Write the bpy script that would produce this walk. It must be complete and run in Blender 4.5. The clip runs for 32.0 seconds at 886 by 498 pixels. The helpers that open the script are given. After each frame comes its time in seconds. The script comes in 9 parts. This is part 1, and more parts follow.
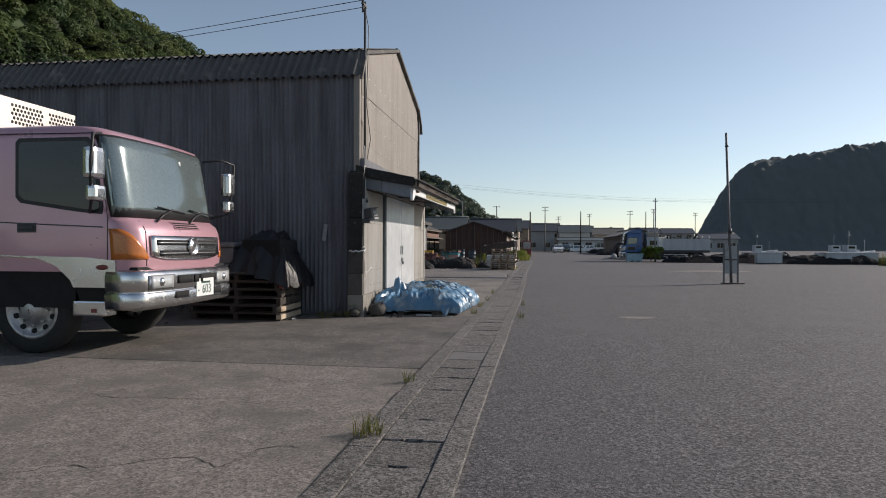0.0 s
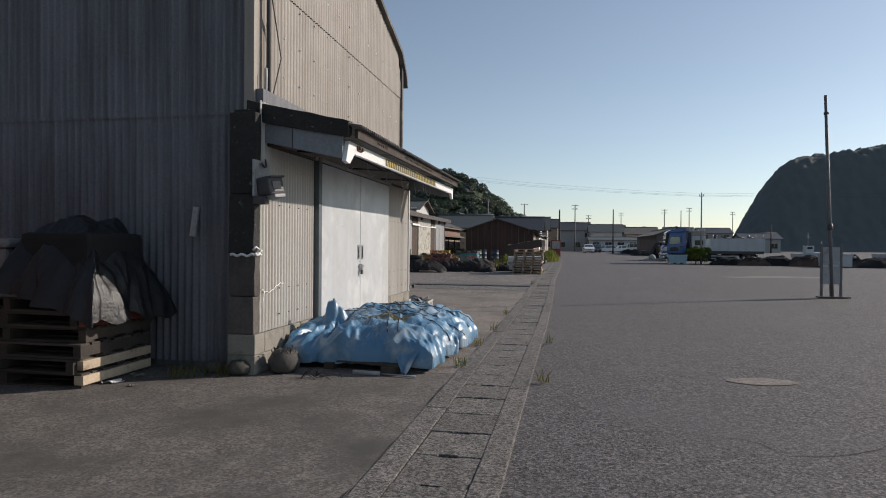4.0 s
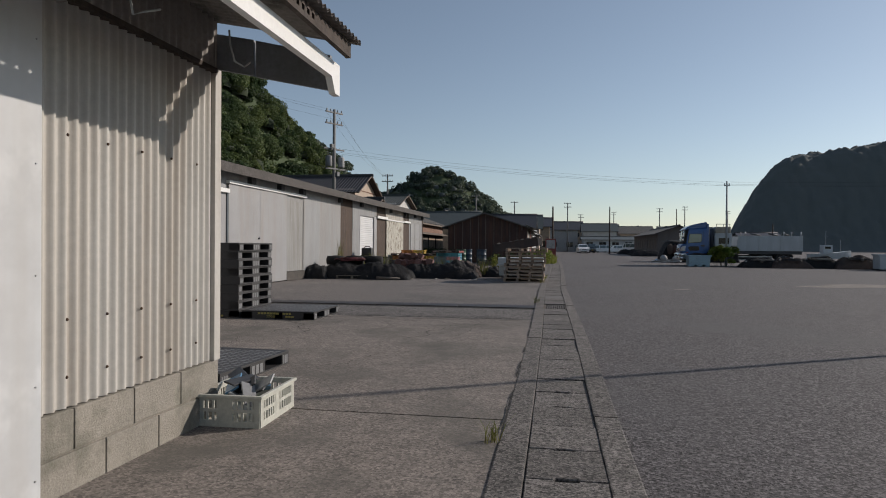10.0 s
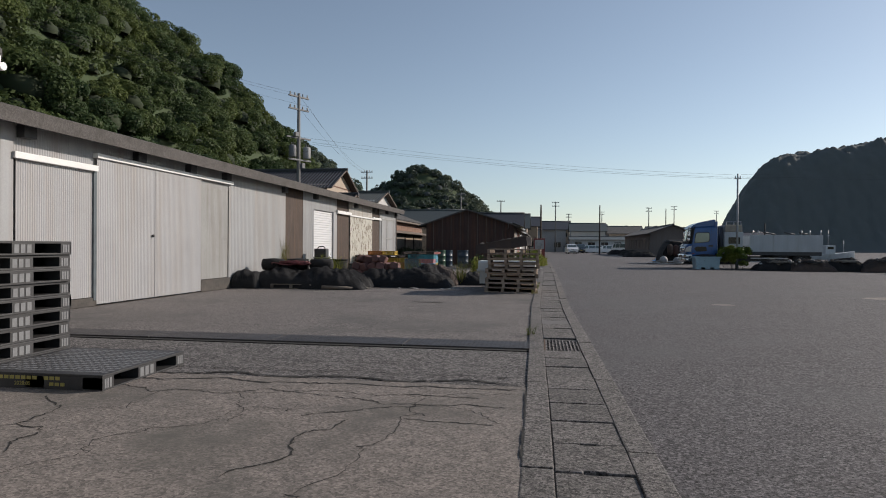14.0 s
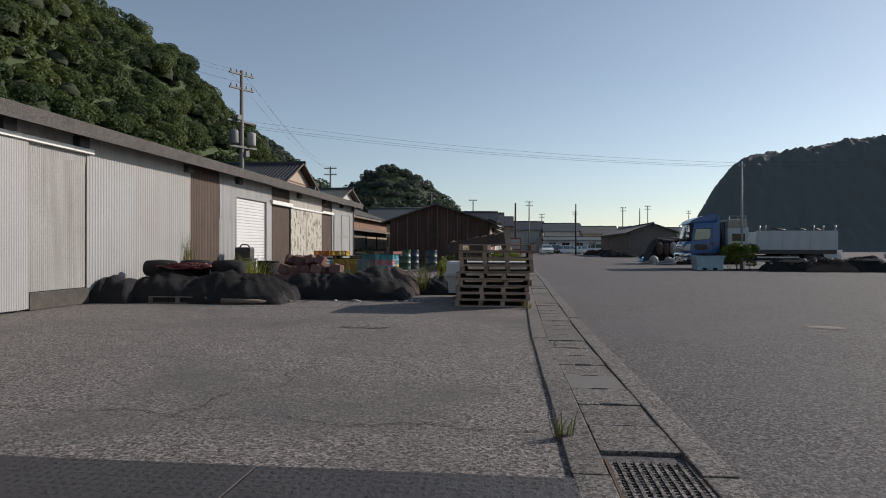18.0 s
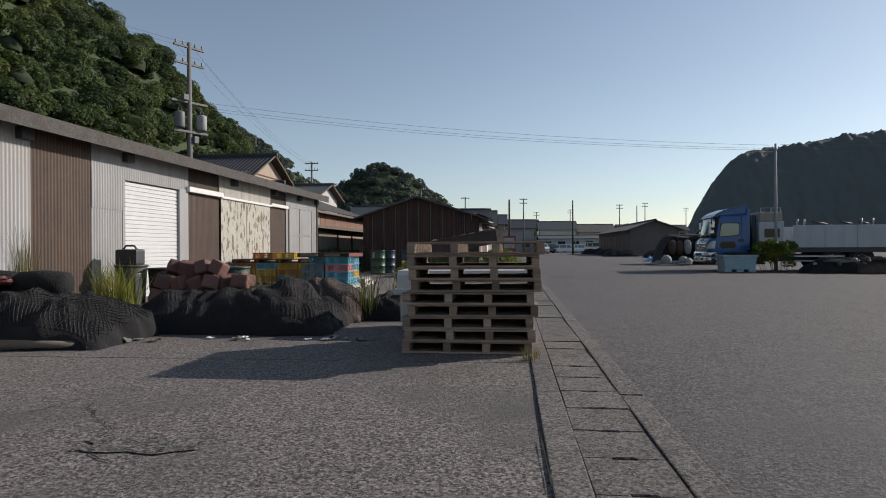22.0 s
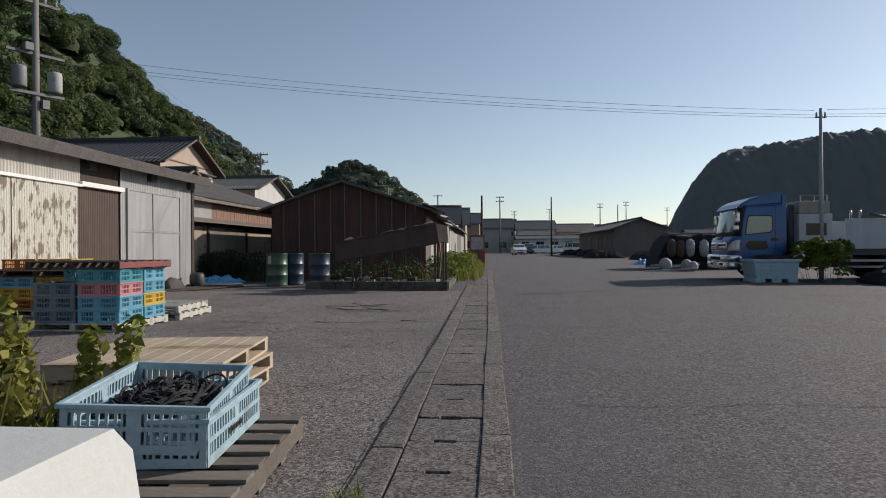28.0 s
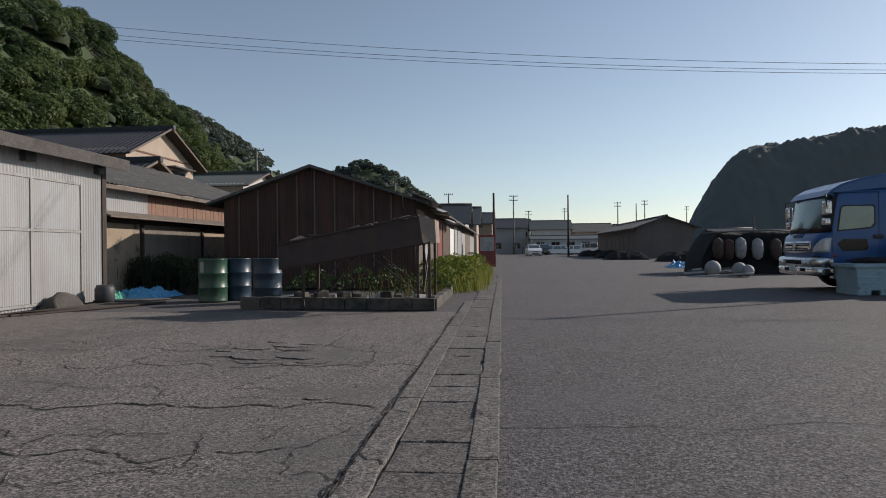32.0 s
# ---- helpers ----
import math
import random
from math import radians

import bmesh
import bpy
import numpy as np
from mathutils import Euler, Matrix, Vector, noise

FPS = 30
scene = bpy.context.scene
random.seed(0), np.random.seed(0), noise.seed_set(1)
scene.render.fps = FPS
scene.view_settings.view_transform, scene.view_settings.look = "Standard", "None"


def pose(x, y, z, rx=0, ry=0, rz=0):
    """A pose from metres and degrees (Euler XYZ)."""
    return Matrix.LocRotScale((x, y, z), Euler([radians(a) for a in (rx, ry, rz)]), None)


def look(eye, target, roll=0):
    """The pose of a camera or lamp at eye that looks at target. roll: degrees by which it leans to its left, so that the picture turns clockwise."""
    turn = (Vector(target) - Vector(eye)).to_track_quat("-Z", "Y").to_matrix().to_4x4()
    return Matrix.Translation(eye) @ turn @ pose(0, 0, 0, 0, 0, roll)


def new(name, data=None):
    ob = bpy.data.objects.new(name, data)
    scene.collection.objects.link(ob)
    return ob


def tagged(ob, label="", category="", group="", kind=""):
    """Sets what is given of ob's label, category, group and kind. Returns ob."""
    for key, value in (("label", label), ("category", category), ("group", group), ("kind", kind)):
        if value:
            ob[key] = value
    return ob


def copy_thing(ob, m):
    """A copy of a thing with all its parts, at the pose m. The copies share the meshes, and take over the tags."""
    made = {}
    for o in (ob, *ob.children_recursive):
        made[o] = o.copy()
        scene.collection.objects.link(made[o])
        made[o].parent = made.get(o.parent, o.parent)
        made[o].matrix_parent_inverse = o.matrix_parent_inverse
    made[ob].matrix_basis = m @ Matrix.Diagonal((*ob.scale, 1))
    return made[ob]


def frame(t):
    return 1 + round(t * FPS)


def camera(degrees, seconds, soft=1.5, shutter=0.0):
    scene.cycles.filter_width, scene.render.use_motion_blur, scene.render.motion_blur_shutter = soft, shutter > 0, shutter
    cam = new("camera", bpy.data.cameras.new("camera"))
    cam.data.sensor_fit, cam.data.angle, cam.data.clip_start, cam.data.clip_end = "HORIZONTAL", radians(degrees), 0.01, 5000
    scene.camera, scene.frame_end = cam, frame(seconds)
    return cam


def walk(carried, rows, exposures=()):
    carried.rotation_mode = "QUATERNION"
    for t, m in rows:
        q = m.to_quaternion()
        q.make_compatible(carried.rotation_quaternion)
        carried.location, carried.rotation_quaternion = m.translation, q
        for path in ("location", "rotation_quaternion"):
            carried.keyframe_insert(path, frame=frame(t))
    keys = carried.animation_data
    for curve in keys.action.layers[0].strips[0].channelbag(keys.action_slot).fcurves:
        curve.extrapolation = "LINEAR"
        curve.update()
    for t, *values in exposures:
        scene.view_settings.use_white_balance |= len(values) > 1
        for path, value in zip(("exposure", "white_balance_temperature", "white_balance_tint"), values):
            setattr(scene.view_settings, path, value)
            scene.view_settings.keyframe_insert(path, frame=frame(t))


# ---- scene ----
cam = camera(70.3, 32.0, 1.0)
PATH = [
    (0, (0.435, 2.166, 1.161), (0.144, 4.145, 1.152), 0.2),
    (0.5, (0.394, 2.778, 1.167), (0.093, 4.755, 1.158), 0.2),
    (1, (0.435, 3.398, 1.165), (0.131, 5.375, 1.156), 0.2),
    (1.5, (0.416, 3.985, 1.18), (0.1, 5.96, 1.168), 0.3),
    (2, (0.403, 4.601, 1.19), (0.082, 6.575, 1.177), 0.3),
    (2.5, (0.374, 5.187, 1.185), (0.032, 7.157, 1.173), 0.4),
    (4.5, (0.373, 7.52, 1.173), (-0.009, 9.483, 1.161), 0.4),
    (5, (0.387, 8.151, 1.168), (0.003, 10.114, 1.156), 0.4),
    (5.5, (0.352, 8.784, 1.164), (-0.036, 10.746, 1.151), 0.4),
    (6, (0.387, 9.407, 1.166), (0.008, 11.371, 1.154), 0.4),
    (6.5, (0.339, 10.038, 1.16), (-0.036, 12.002, 1.148), 0.4),
    (7, (0.357, 10.63, 1.125), (-0.004, 12.597, 1.114), 0.4),
    (7.5, (0.264, 11.275, 1.109), (-0.094, 13.243, 1.098), 0.4),
    (8, (0.194, 11.843, 1.1), (-0.159, 13.811, 1.093), 0.4),
    (8.5, (0.033, 12.434, 1.089), (-0.319, 14.402, 1.079), 0.4),
    (9, (-0.048, 12.976, 1.083), (-0.396, 14.945, 1.076), 0.4),
    (9.5, (-0.204, 13.562, 1.086), (-0.556, 15.531, 1.077), 0.4),
    (10, (-0.276, 14.149, 1.081), (-0.622, 16.118, 1.071), 0.4),
    (10.5, (-0.386, 14.737, 1.065), (-0.743, 16.704, 1.053), 0.4),
    (11, (-0.474, 15.283, 1.079), (-0.835, 17.25, 1.071), 0.4),
    (11.5, (-0.551, 15.848, 1.075), (-0.919, 17.814, 1.067), 0.3),
    (12, (-0.534, 16.357, 1.075), (-0.895, 18.324, 1.067), 0.3),
    (12.5, (-0.526, 16.928, 1.083), (-0.874, 18.898, 1.073), 0.3),
    (13, (-0.491, 17.444, 1.075), (-0.822, 19.417, 1.067), 0.4),
    (13.5, (-0.491, 18.007, 1.085), (-0.805, 19.982, 1.076), 0.3),
    (14, (-0.481, 18.511, 1.086), (-0.786, 20.487, 1.077), 0.4),
    (14.5, (-0.482, 19.079, 1.097), (-0.769, 21.058, 1.088), 0.3),
    (16.5, (-0.791, 21.391, 1.032), (-1.049, 23.374, 1.029), 0.1),
    (17, (-0.829, 21.92, 1.008), (-1.078, 23.904, 1.004), 0.0),
    (17.5, (-0.813, 22.472, 1.001), (-1.039, 24.46, 0.998), -0.0),
    (18, (-0.851, 23.05, 0.965), (-1.068, 25.038, 0.962), 0.1),
    (18.5, (-0.806, 23.62, 0.955), (-1.015, 25.609, 0.954), -0.0),
    (19, (-0.799, 24.189, 0.942), (-1.018, 26.177, 0.94), -0.0),
    (19.5, (-0.764, 24.735, 0.946), (-0.974, 26.724, 0.946), -0.1),
    (20, (-0.819, 25.343, 0.945), (-1.033, 27.332, 0.944), -0.2),
    (20.5, (-0.794, 25.894, 0.964), (-1.008, 27.882, 0.963), -0.2),
    (21, (-0.819, 26.479, 0.953), (-1.043, 28.467, 0.952), -0.3),
    (21.5, (-0.773, 27.068, 0.956), (-0.98, 29.057, 0.956), -0.3),
    (22, (-0.813, 27.636, 0.975), (-1.012, 29.626, 0.971), -0.3),
    (22.5, (-0.744, 28.241, 0.981), (-0.938, 30.232, 0.98), -0.3),
    (23, (-0.686, 28.811, 0.97), (-0.871, 30.803, 0.969), -0.3),
    (23.5, (-0.577, 29.383, 0.962), (-0.732, 31.377, 0.962), -0.4),
    (24, (-0.431, 29.937, 0.967), (-0.563, 31.933, 0.964), -0.6),
    (24.5, (-0.222, 30.502, 0.966), (-0.301, 32.501, 0.966), -0.6),
    (25, (-0.198, 31.107, 0.961), (-0.269, 33.105, 0.958), -0.6),
    (25.5, (-0.088, 31.655, 0.974), (-0.161, 33.654, 0.973), -0.6),
    (26, (-0.053, 32.224, 0.972), (-0.139, 34.222, 0.969), -0.5),
    (26.5, (0.018, 32.778, 0.978), (-0.073, 34.776, 0.975), -0.5),
    (28.5, (0.018, 35.156, 1.003), (-0.14, 37.15, 1.0), -0.4),
    (29, (0.001, 35.727, 1.003), (-0.171, 37.719, 0.999), -0.5),
    (29.5, (0.074, 36.204, 1.007), (-0.098, 38.197, 1.005), -0.5),
    (30, (0.107, 36.787, 1.007), (-0.058, 38.78, 1.006), -0.5),
    (30.5, (0.118, 37.309, 1.027), (-0.049, 39.302, 1.025), -0.5),
    (31, (0.202, 37.862, 1.02), (0.031, 39.854, 1.019), -0.6),
    (31.5, (0.236, 38.381, 1.03), (0.061, 40.374, 1.029), -0.5),
    (32, (0.199, 38.975, 1.025), (0.018, 40.967, 1.026), -0.6),
]
walk(cam, [(t, look(eye, target, roll)) for t, eye, target, roll in PATH],
     ((0, 0.0), (3.5, -0.05), (5.0, -0.12), (6.2, -0.28), (7.2, -0.42), (9.2, -0.42), (10.5, -0.24), (12.0, -0.12), (20.0, -0.12), (32.0, -0.12)))

# ---- world, sun, exposure ----
SUN_DIR = Vector((0.86, 0.51, 0.0)).normalized()
SUN_EL = radians(25.5)
sun_vec = Vector((SUN_DIR.x * math.cos(SUN_EL), SUN_DIR.y * math.cos(SUN_EL), math.sin(SUN_EL)))
world = bpy.data.worlds.new("world")
scene.world = world
world.use_nodes = True
wn, wl = world.node_tree.nodes, world.node_tree.links
sky = wn.new("ShaderNodeTexSky")
sky.sky_type = "NISHITA"
sky.sun_disc = False
sky.sun_elevation = SUN_EL
sky.sun_rotation = math.atan2(SUN_DIR.x, SUN_DIR.y)
sky.air_density, sky.dust_density, sky.ozone_density = 0.9, 0.4, 1.5
wn["Background"].inputs["Strength"].default_value = 0.12
haze = wn.new("ShaderNodeHueSaturation")
haze.inputs["Hue"].default_value, haze.inputs["Saturation"].default_value = 0.497, 0.78
wl.new(sky.outputs[0], haze.inputs["Color"])
wl.new(haze.outputs[0], wn["Background"].inputs[0])
sun = new("sun", bpy.data.lights.new("sun", "SUN"))
sun.data.energy, sun.data.angle, sun.data.color = 4.7, radians(0.6), (1.0, 0.895, 0.8)
sun.matrix_world = look(sun_vec * 100, (0, 0, 0))


# ---- mesh helpers ----
class B:
    """A bmesh under construction."""

    def __init__(self):
        self.bm = bmesh.new()

    def box(self, x0, x1, y0, y1, z0, z1, bev=0.0, m=None):
        vs = [self.bm.verts.new(v) for v in ((x0, y0, z0), (x1, y0, z0), (x1, y1, z0), (x0, y1, z0), (x0, y0, z1), (x1, y0, z1), (x1, y1, z1), (x0, y1, z1))]
        fs = [self.bm.faces.new([vs[i] for i in q]) for q in ((0, 3, 2, 1), (4, 5, 6, 7), (0, 1, 5, 4), (1, 2, 6, 5), (2, 3, 7, 6), (3, 0, 4, 7))]
        if bev:
            es = list({e for f in fs for e in f.edges})
            r = bmesh.ops.bevel(self.bm, geom=es, offset=bev, segments=2, affect="EDGES", profile=0.6)
            vs = list({v for f in r["faces"] for v in f.verts} | {v for v in vs if v.is_valid})
        if m is not None:
            bmesh.ops.transform(self.bm, matrix=m, verts=[v for v in vs if v.is_valid])
        return self

    def cyl(self, a, b, r0, r1=None, n=12, caps=True):
        """A tube from a to b."""
        a, b = Vector(a), Vector(b)
        r1 = r0 if r1 is None else r1
        q = (b - a).to_track_quat("Z", "Y")
        rings = []
        for p, r in ((a, r0), (b, r1)):
            rings.append([self.bm.verts.new(p + q @ Vector((r * math.cos(2 * math.pi * i / n), r * math.sin(2 * math.pi * i / n), 0))) for i in range(n)])
        for i in range(n):
            f = self.bm.faces.new((rings[0][i], rings[0][(i + 1) % n], rings[1][(i + 1) % n], rings[1][i]))
            f.smooth = n > 6
        if caps:
            self.bm.faces.new(rings[0][::-1])
            self.bm.faces.new(rings[1])
        return self

    def tube(self, pts, r, n=6):
        """A round tube swept along a line of points."""
        ps = [Vector(p) for p in pts]
        ps = [p for i, p in enumerate(ps) if i == 0 or (p - ps[i - 1]).length > 1e-6]
        if len(ps) < 2:
            return self
        rings, side = [], None
        for i, p in enumerate(ps):
            d = (ps[min(i + 1, len(ps) - 1)] - ps[max(i - 1, 0)])
            d = d.normalized() if d.length > 1e-9 else Vector((0, 0, 1))
            if side is None:
                side = d.orthogonal().normalized()
            side = side - d * side.dot(d)
            side = side.normalized() if side.length > 1e-6 else d.orthogonal().normalized()
            up = d.cross(side)
            rings.append([self.bm.verts.new(p + (side * math.cos(2 * math.pi * k / n) + up * math.sin(2 * math.pi * k / n)) * r) for k in range(n)])
        for a, c in zip(rings, rings[1:]):
            for k in range(n):
                self.bm.faces.new((a[k], a[(k + 1) % n], c[(k + 1) % n], c[k])).smooth = n > 4
        self.bm.faces.new(rings[0][::-1])
        self.bm.faces.new(rings[-1])
        return self

    def lathe(self, prof, n=24, c=(0, 0, 0), axis="z", smooth=True, caps=True):
        """Turns (radius, height) pairs about an axis."""
        rings = []
        for r, h in prof:
            ring = []
            for i in range(n):
                u, v = r * math.cos(2 * math.pi * i / n), r * math.sin(2 * math.pi * i / n)
                p = {"z": (u, v, h), "x": (h, u, v), "y": (v, h, u)}[axis]
                ring.append(self.bm.verts.new(Vector(c) + Vector(p)))
            rings.append(ring)
        for a, b in zip(rings, rings[1:]):
            for i in range(n):
                f = self.bm.faces.new((a[i], a[(i + 1) % n], b[(i + 1) % n], b[i]))
                f.smooth = smooth
        if caps:
            self.bm.faces.new(rings[0][::-1])
            self.bm.faces.new(rings[-1])
        return self

    def prism(self, poly, axis, t0, t1):
        """Extrudes a flat outline along an axis ('x': outline in y,z; 'y': outline in x,z; 'z': outline in x,y)."""
        def at(p, t):
            return {"x": (t, p[0], p[1]), "y": (p[0], t, p[1]), "z": (p[0], p[1], t)}[axis]
        a = [self.bm.verts.new(at(p, t0)) for p in poly]
        b = [self.bm.verts.new(at(p, t1)) for p in poly]
        n = len(poly)
        self.bm.faces.new(a)
        self.bm.faces.new(b[::-1])
        for i in range(n):
            self.bm.faces.new((a[i], b[i], b[(i + 1) % n], a[(i + 1) % n]))
        return self

    def quad(self, *ps):
        self.bm.faces.new([self.bm.verts.new(p) for p in ps])
        return self

    def corr(self, p0, u, w, length, height, pitch=0.076, amp=0.009, per=6, rag=0.0):
        """A corrugated sheet: p0 a corner, u the way across the waves, w the way along them."""
        p0, u, w = Vector(p0), Vector(u).normalized(), Vector(w).normalized()
        nrm = u.cross(w)
        n = max(2, int(length / pitch * per))
        lo, hi = [], []
        for i in range(n + 1):
            s = length * i / n
            off = nrm * (amp * math.sin(2 * math.pi * s / pitch))
            dz = rag * noise.noise((s * 1.7, p0.x, p0.y)) if rag else 0
            lo.append(self.bm.verts.new(p0 + u * s + off + w * dz))
            hi.append(self.bm.verts.new(p0 + u * s + off + w * height))
        for i in range(n):
            f = self.bm.faces.new((lo[i], lo[i + 1], hi[i + 1], hi[i]))
            f.smooth = True
        return self

    def fix(self):
        bmesh.ops.recalc_face_normals(self.bm, faces=self.bm.faces)
        return self


def part(name, b, material, parent=None, label="", at=None, fix=True):
    if fix:
        b.fix()
    me = bpy.data.meshes.new(name)
    b.bm.to_mesh(me)
    b.bm.free()
    me.materials.append(material)
    ob = new(name, me)
    if parent is not None:
        ob.parent = parent
    if at is not None:
        ob.matrix_basis = at
    if label:
        ob["label"] = label
    return ob


def thing(name, label, category, at=None, group="", kind=""):
    ob = new(name)
    ob.empty_display_size = 0.2
    if at is not None:
        ob.matrix_basis = at
    return tagged(ob, label, category, group, kind)


def gable_house(name, x0, x1, y0, y1, ez, rz, wall_m, roof_m, label, over=0.25, axis="x"):
    """A plain gabled building with its ridge along an axis."""
    t = thing(name, label, "building")
    th = 0.1
    a0, a1, c0, c1, ax = (y0, y1, x0, x1, "x") if axis == "x" else (x0, x1, y0, y1, "y")
    am = (a0 + a1) / 2
    sl = (rz - ez) / (am - a0)
    part("wall", B().prism([(a0, 0), (a1, 0), (a1, ez), (am, rz), (a0, ez)], ax, c0, c1), wall_m, t)
    for s in (-1, 1):
        e, ze = am + s * (am - a0 + over), rz - sl * (am - a0 + over)
        part("roof", B().prism([(am, rz + 0.02), (e, ze + 0.02), (e, ze + 0.02 + th), (am, rz + 0.02 + th)], ax, c0 - over, c1 + over), roof_m, t)
    part("ridge", B().cyl((c0 - over, am, rz + 0.12), (c1 + over, am, rz + 0.12), 0.12, n=8) if axis == "x" else B().cyl((am, c0 - over, rz + 0.12), (am, c1 + over, rz + 0.12), 0.12, n=8), roof_m, t)
    return t


# ---- materials ----
def mat(name, base, other=None, scale=3.0, var=0.5, rough=0.75, metal=0.0, bump=0.15, bscale=40.0, stain=None, streak=None, spec=0.5, rand=0.0, coat=0.0, fine=0.25, stretch=(1, 1, 1), grain=(0.3, 0.7), mid=None, cell=None):
    """Two-scale noise over a base colour, fine relief, and stains or rain streaks on top. stain: colour, scale, threshold, softness."""
    m = bpy.data.materials.new(name)
    m.use_nodes = True
    nt = m.node_tree
    n, l = nt.nodes, nt.links
    p = n["Principled BSDF"]
    geo = n.new("ShaderNodeNewGeometry")
    mapn = n.new("ShaderNodeMapping")
    mapn.inputs["Scale"].default_value = stretch
    l.new(geo.outputs["Position"], mapn.inputs[0])
    pos = mapn.outputs[0]

    def nz(sc, det=4, rg=0.6, src=None):
        t = n.new("ShaderNodeTexNoise")
        t.inputs["Scale"].default_value, t.inputs["Detail"].default_value, t.inputs["Roughness"].default_value = sc, det, rg
        l.new(src or pos, t.inputs["Vector"])
        return t.outputs["Fac"]

    def mix(fac, a, b, mode="MIX"):
        x = n.new("ShaderNodeMix")
        x.data_type, x.blend_type = "RGBA", mode
        for sock, val in ((x.inputs[0], fac), (x.inputs[6], a), (x.inputs[7], b)):
            if hasattr(val, "is_linked"):
                l.new(val, sock)
            elif isinstance(val, (int, float)):
                sock.default_value = val
            else:
                sock.default_value = (*val, 1)
        return x.outputs[2]

    def ramp(fac, a, b):
        r = n.new("ShaderNodeMapRange")
        r.inputs[1].default_value, r.inputs[2].default_value = a, b
        l.new(fac, r.inputs[0])
        return r.outputs[0]

    other = other or tuple(c * 0.6 for c in base)
    col = mix(ramp(nz(scale), 0.5 - 0.5 * var, 0.5 + 0.5 * var), base, other)
    speck = ramp(nz(bscale, 3), *grain)
    col = mix(fine, col, mix(speck, tuple(c * 0.45 for c in base), tuple(min(1, c * 1.35) for c in base)))
    if mid:
        ms_, ma, mc = mid
        col = mix(ma, col, mix(ramp(nz(ms_, 6, 0.72), 0.38, 0.62), mc, tuple(min(1, c * 1.3) for c in base)))
    if cell:
        vo = n.new("ShaderNodeTexVoronoi")
        vo.inputs["Scale"].default_value = cell[0]
        l.new(pos, vo.inputs["Vector"])
        sp = n.new("ShaderNodeSeparateColor")
        l.new(vo.outputs["Color"], sp.inputs[0])
        hv = n.new("ShaderNodeHueSaturation")
        l.new(ramp_out(n, l, sp.outputs[0], cell[1], cell[2]), hv.inputs["Value"])
        l.new(col, hv.inputs["Color"])
        col = hv.outputs[0]
    if stain:
        sc, ss, th, soft = stain
        col = mix(ramp(nz(ss, 5, 0.65), th - soft, th + soft), col, sc)
    if streak:
        sc, ss, amount = streak
        ms = n.new("ShaderNodeMapping")
        ms.inputs["Scale"].default_value = (ss, ss, ss * 0.06)
        l.new(geo.outputs["Position"], ms.inputs[0])
        k = n.new("ShaderNodeMath")
        k.operation = "MULTIPLY"
        k.inputs[1].default_value = amount
        l.new(ramp(nz(1.0, 4, 0.6, ms.outputs[0]), 0.45, 0.72), k.inputs[0])
        col = mix(k.outputs[0], col, sc)
    if rand:
        oi = n.new("ShaderNodeObjectInfo")
        hs = n.new("ShaderNodeHueSaturation")
        l.new(ramp_out(n, l, oi.outputs["Random"], 1 - rand, 1 + rand), hs.inputs["Value"])
        l.new(col, hs.inputs["Color"])
        col = hs.outputs[0]
    l.new(col, p.inputs["Base Color"])
    rr = n.new("ShaderNodeMapRange")
    rr.inputs[3].default_value, rr.inputs[4].default_value = max(0.02, rough - 0.12), min(1, rough + 0.12)
    l.new(nz(scale * 3), rr.inputs[0])
    l.new(rr.outputs[0], p.inputs["Roughness"])
    p.inputs["Metallic"].default_value = metal
    p.inputs["Specular IOR Level"].default_value = spec
    p.inputs["Coat Weight"].default_value = coat
    if bump:
        bn = n.new("ShaderNodeBump")
        bn.inputs["Strength"].default_value, bn.inputs["Distance"].default_value = bump, 0.02
        l.new(nz(bscale, 5, 0.7), bn.inputs["Height"])
        l.new(bn.outputs[0], p.inputs["Normal"])
    return m


def ramp_out(n, l, fac, a, b):
    r = n.new("ShaderNodeMapRange")
    r.inputs[3].default_value, r.inputs[4].default_value = a, b
    l.new(fac, r.inputs[0])
    return r.outputs[0]


M_ASPHALT = mat("asphalt", (0.092, 0.084, 0.086), (0.068, 0.063, 0.066), scale=0.35, var=0.5, rough=0.88, bump=0.45, bscale=50, fine=0.7, grain=(0.46, 0.55), stain=((0.088, 0.085, 0.086), 0.25, 0.62, 0.12), mid=(50, 0.2, (0.055, 0.051, 0.051)), cell=(80, 0.22, 1.8))
M_CONC = mat("concrete_apron", (0.198, 0.171, 0.151), (0.136, 0.121, 0.11), scale=0.7, rough=0.9, bump=0.15, bscale=110, fine=0.6, grain=(0.44, 0.57), stain=((0.1, 0.092, 0.08), 0.9, 0.58, 0.1), mid=(5, 0.4, (0.12, 0.108, 0.095)), cell=(75, 0.55, 1.42))
M_LID = mat("gutter_concrete", (0.128, 0.116, 0.109), (0.088, 0.08, 0.076), scale=2.5, rough=0.92, bump=0.3, bscale=110, fine=0.95, grain=(0.45, 0.55), rand=0.14, mid=(7, 0.4, (0.07, 0.068, 0.058)), cell=(75, 0.28, 1.7))
M_ROUGHC = mat("rough_concrete", (0.132, 0.122, 0.116), (0.079, 0.073, 0.07), scale=1.2, rough=0.95, bump=0.5, bscale=70, fine=1.0, grain=(0.46, 0.54), cell=(45, 0.22, 1.75))
M_CREAM = mat("cream_sheet", (0.48, 0.462, 0.43), (0.4, 0.382, 0.35), scale=1.2, rough=0.6, bump=0.05, bscale=30, fine=0.12, streak=((0.25, 0.19, 0.13), 5, 0.5))
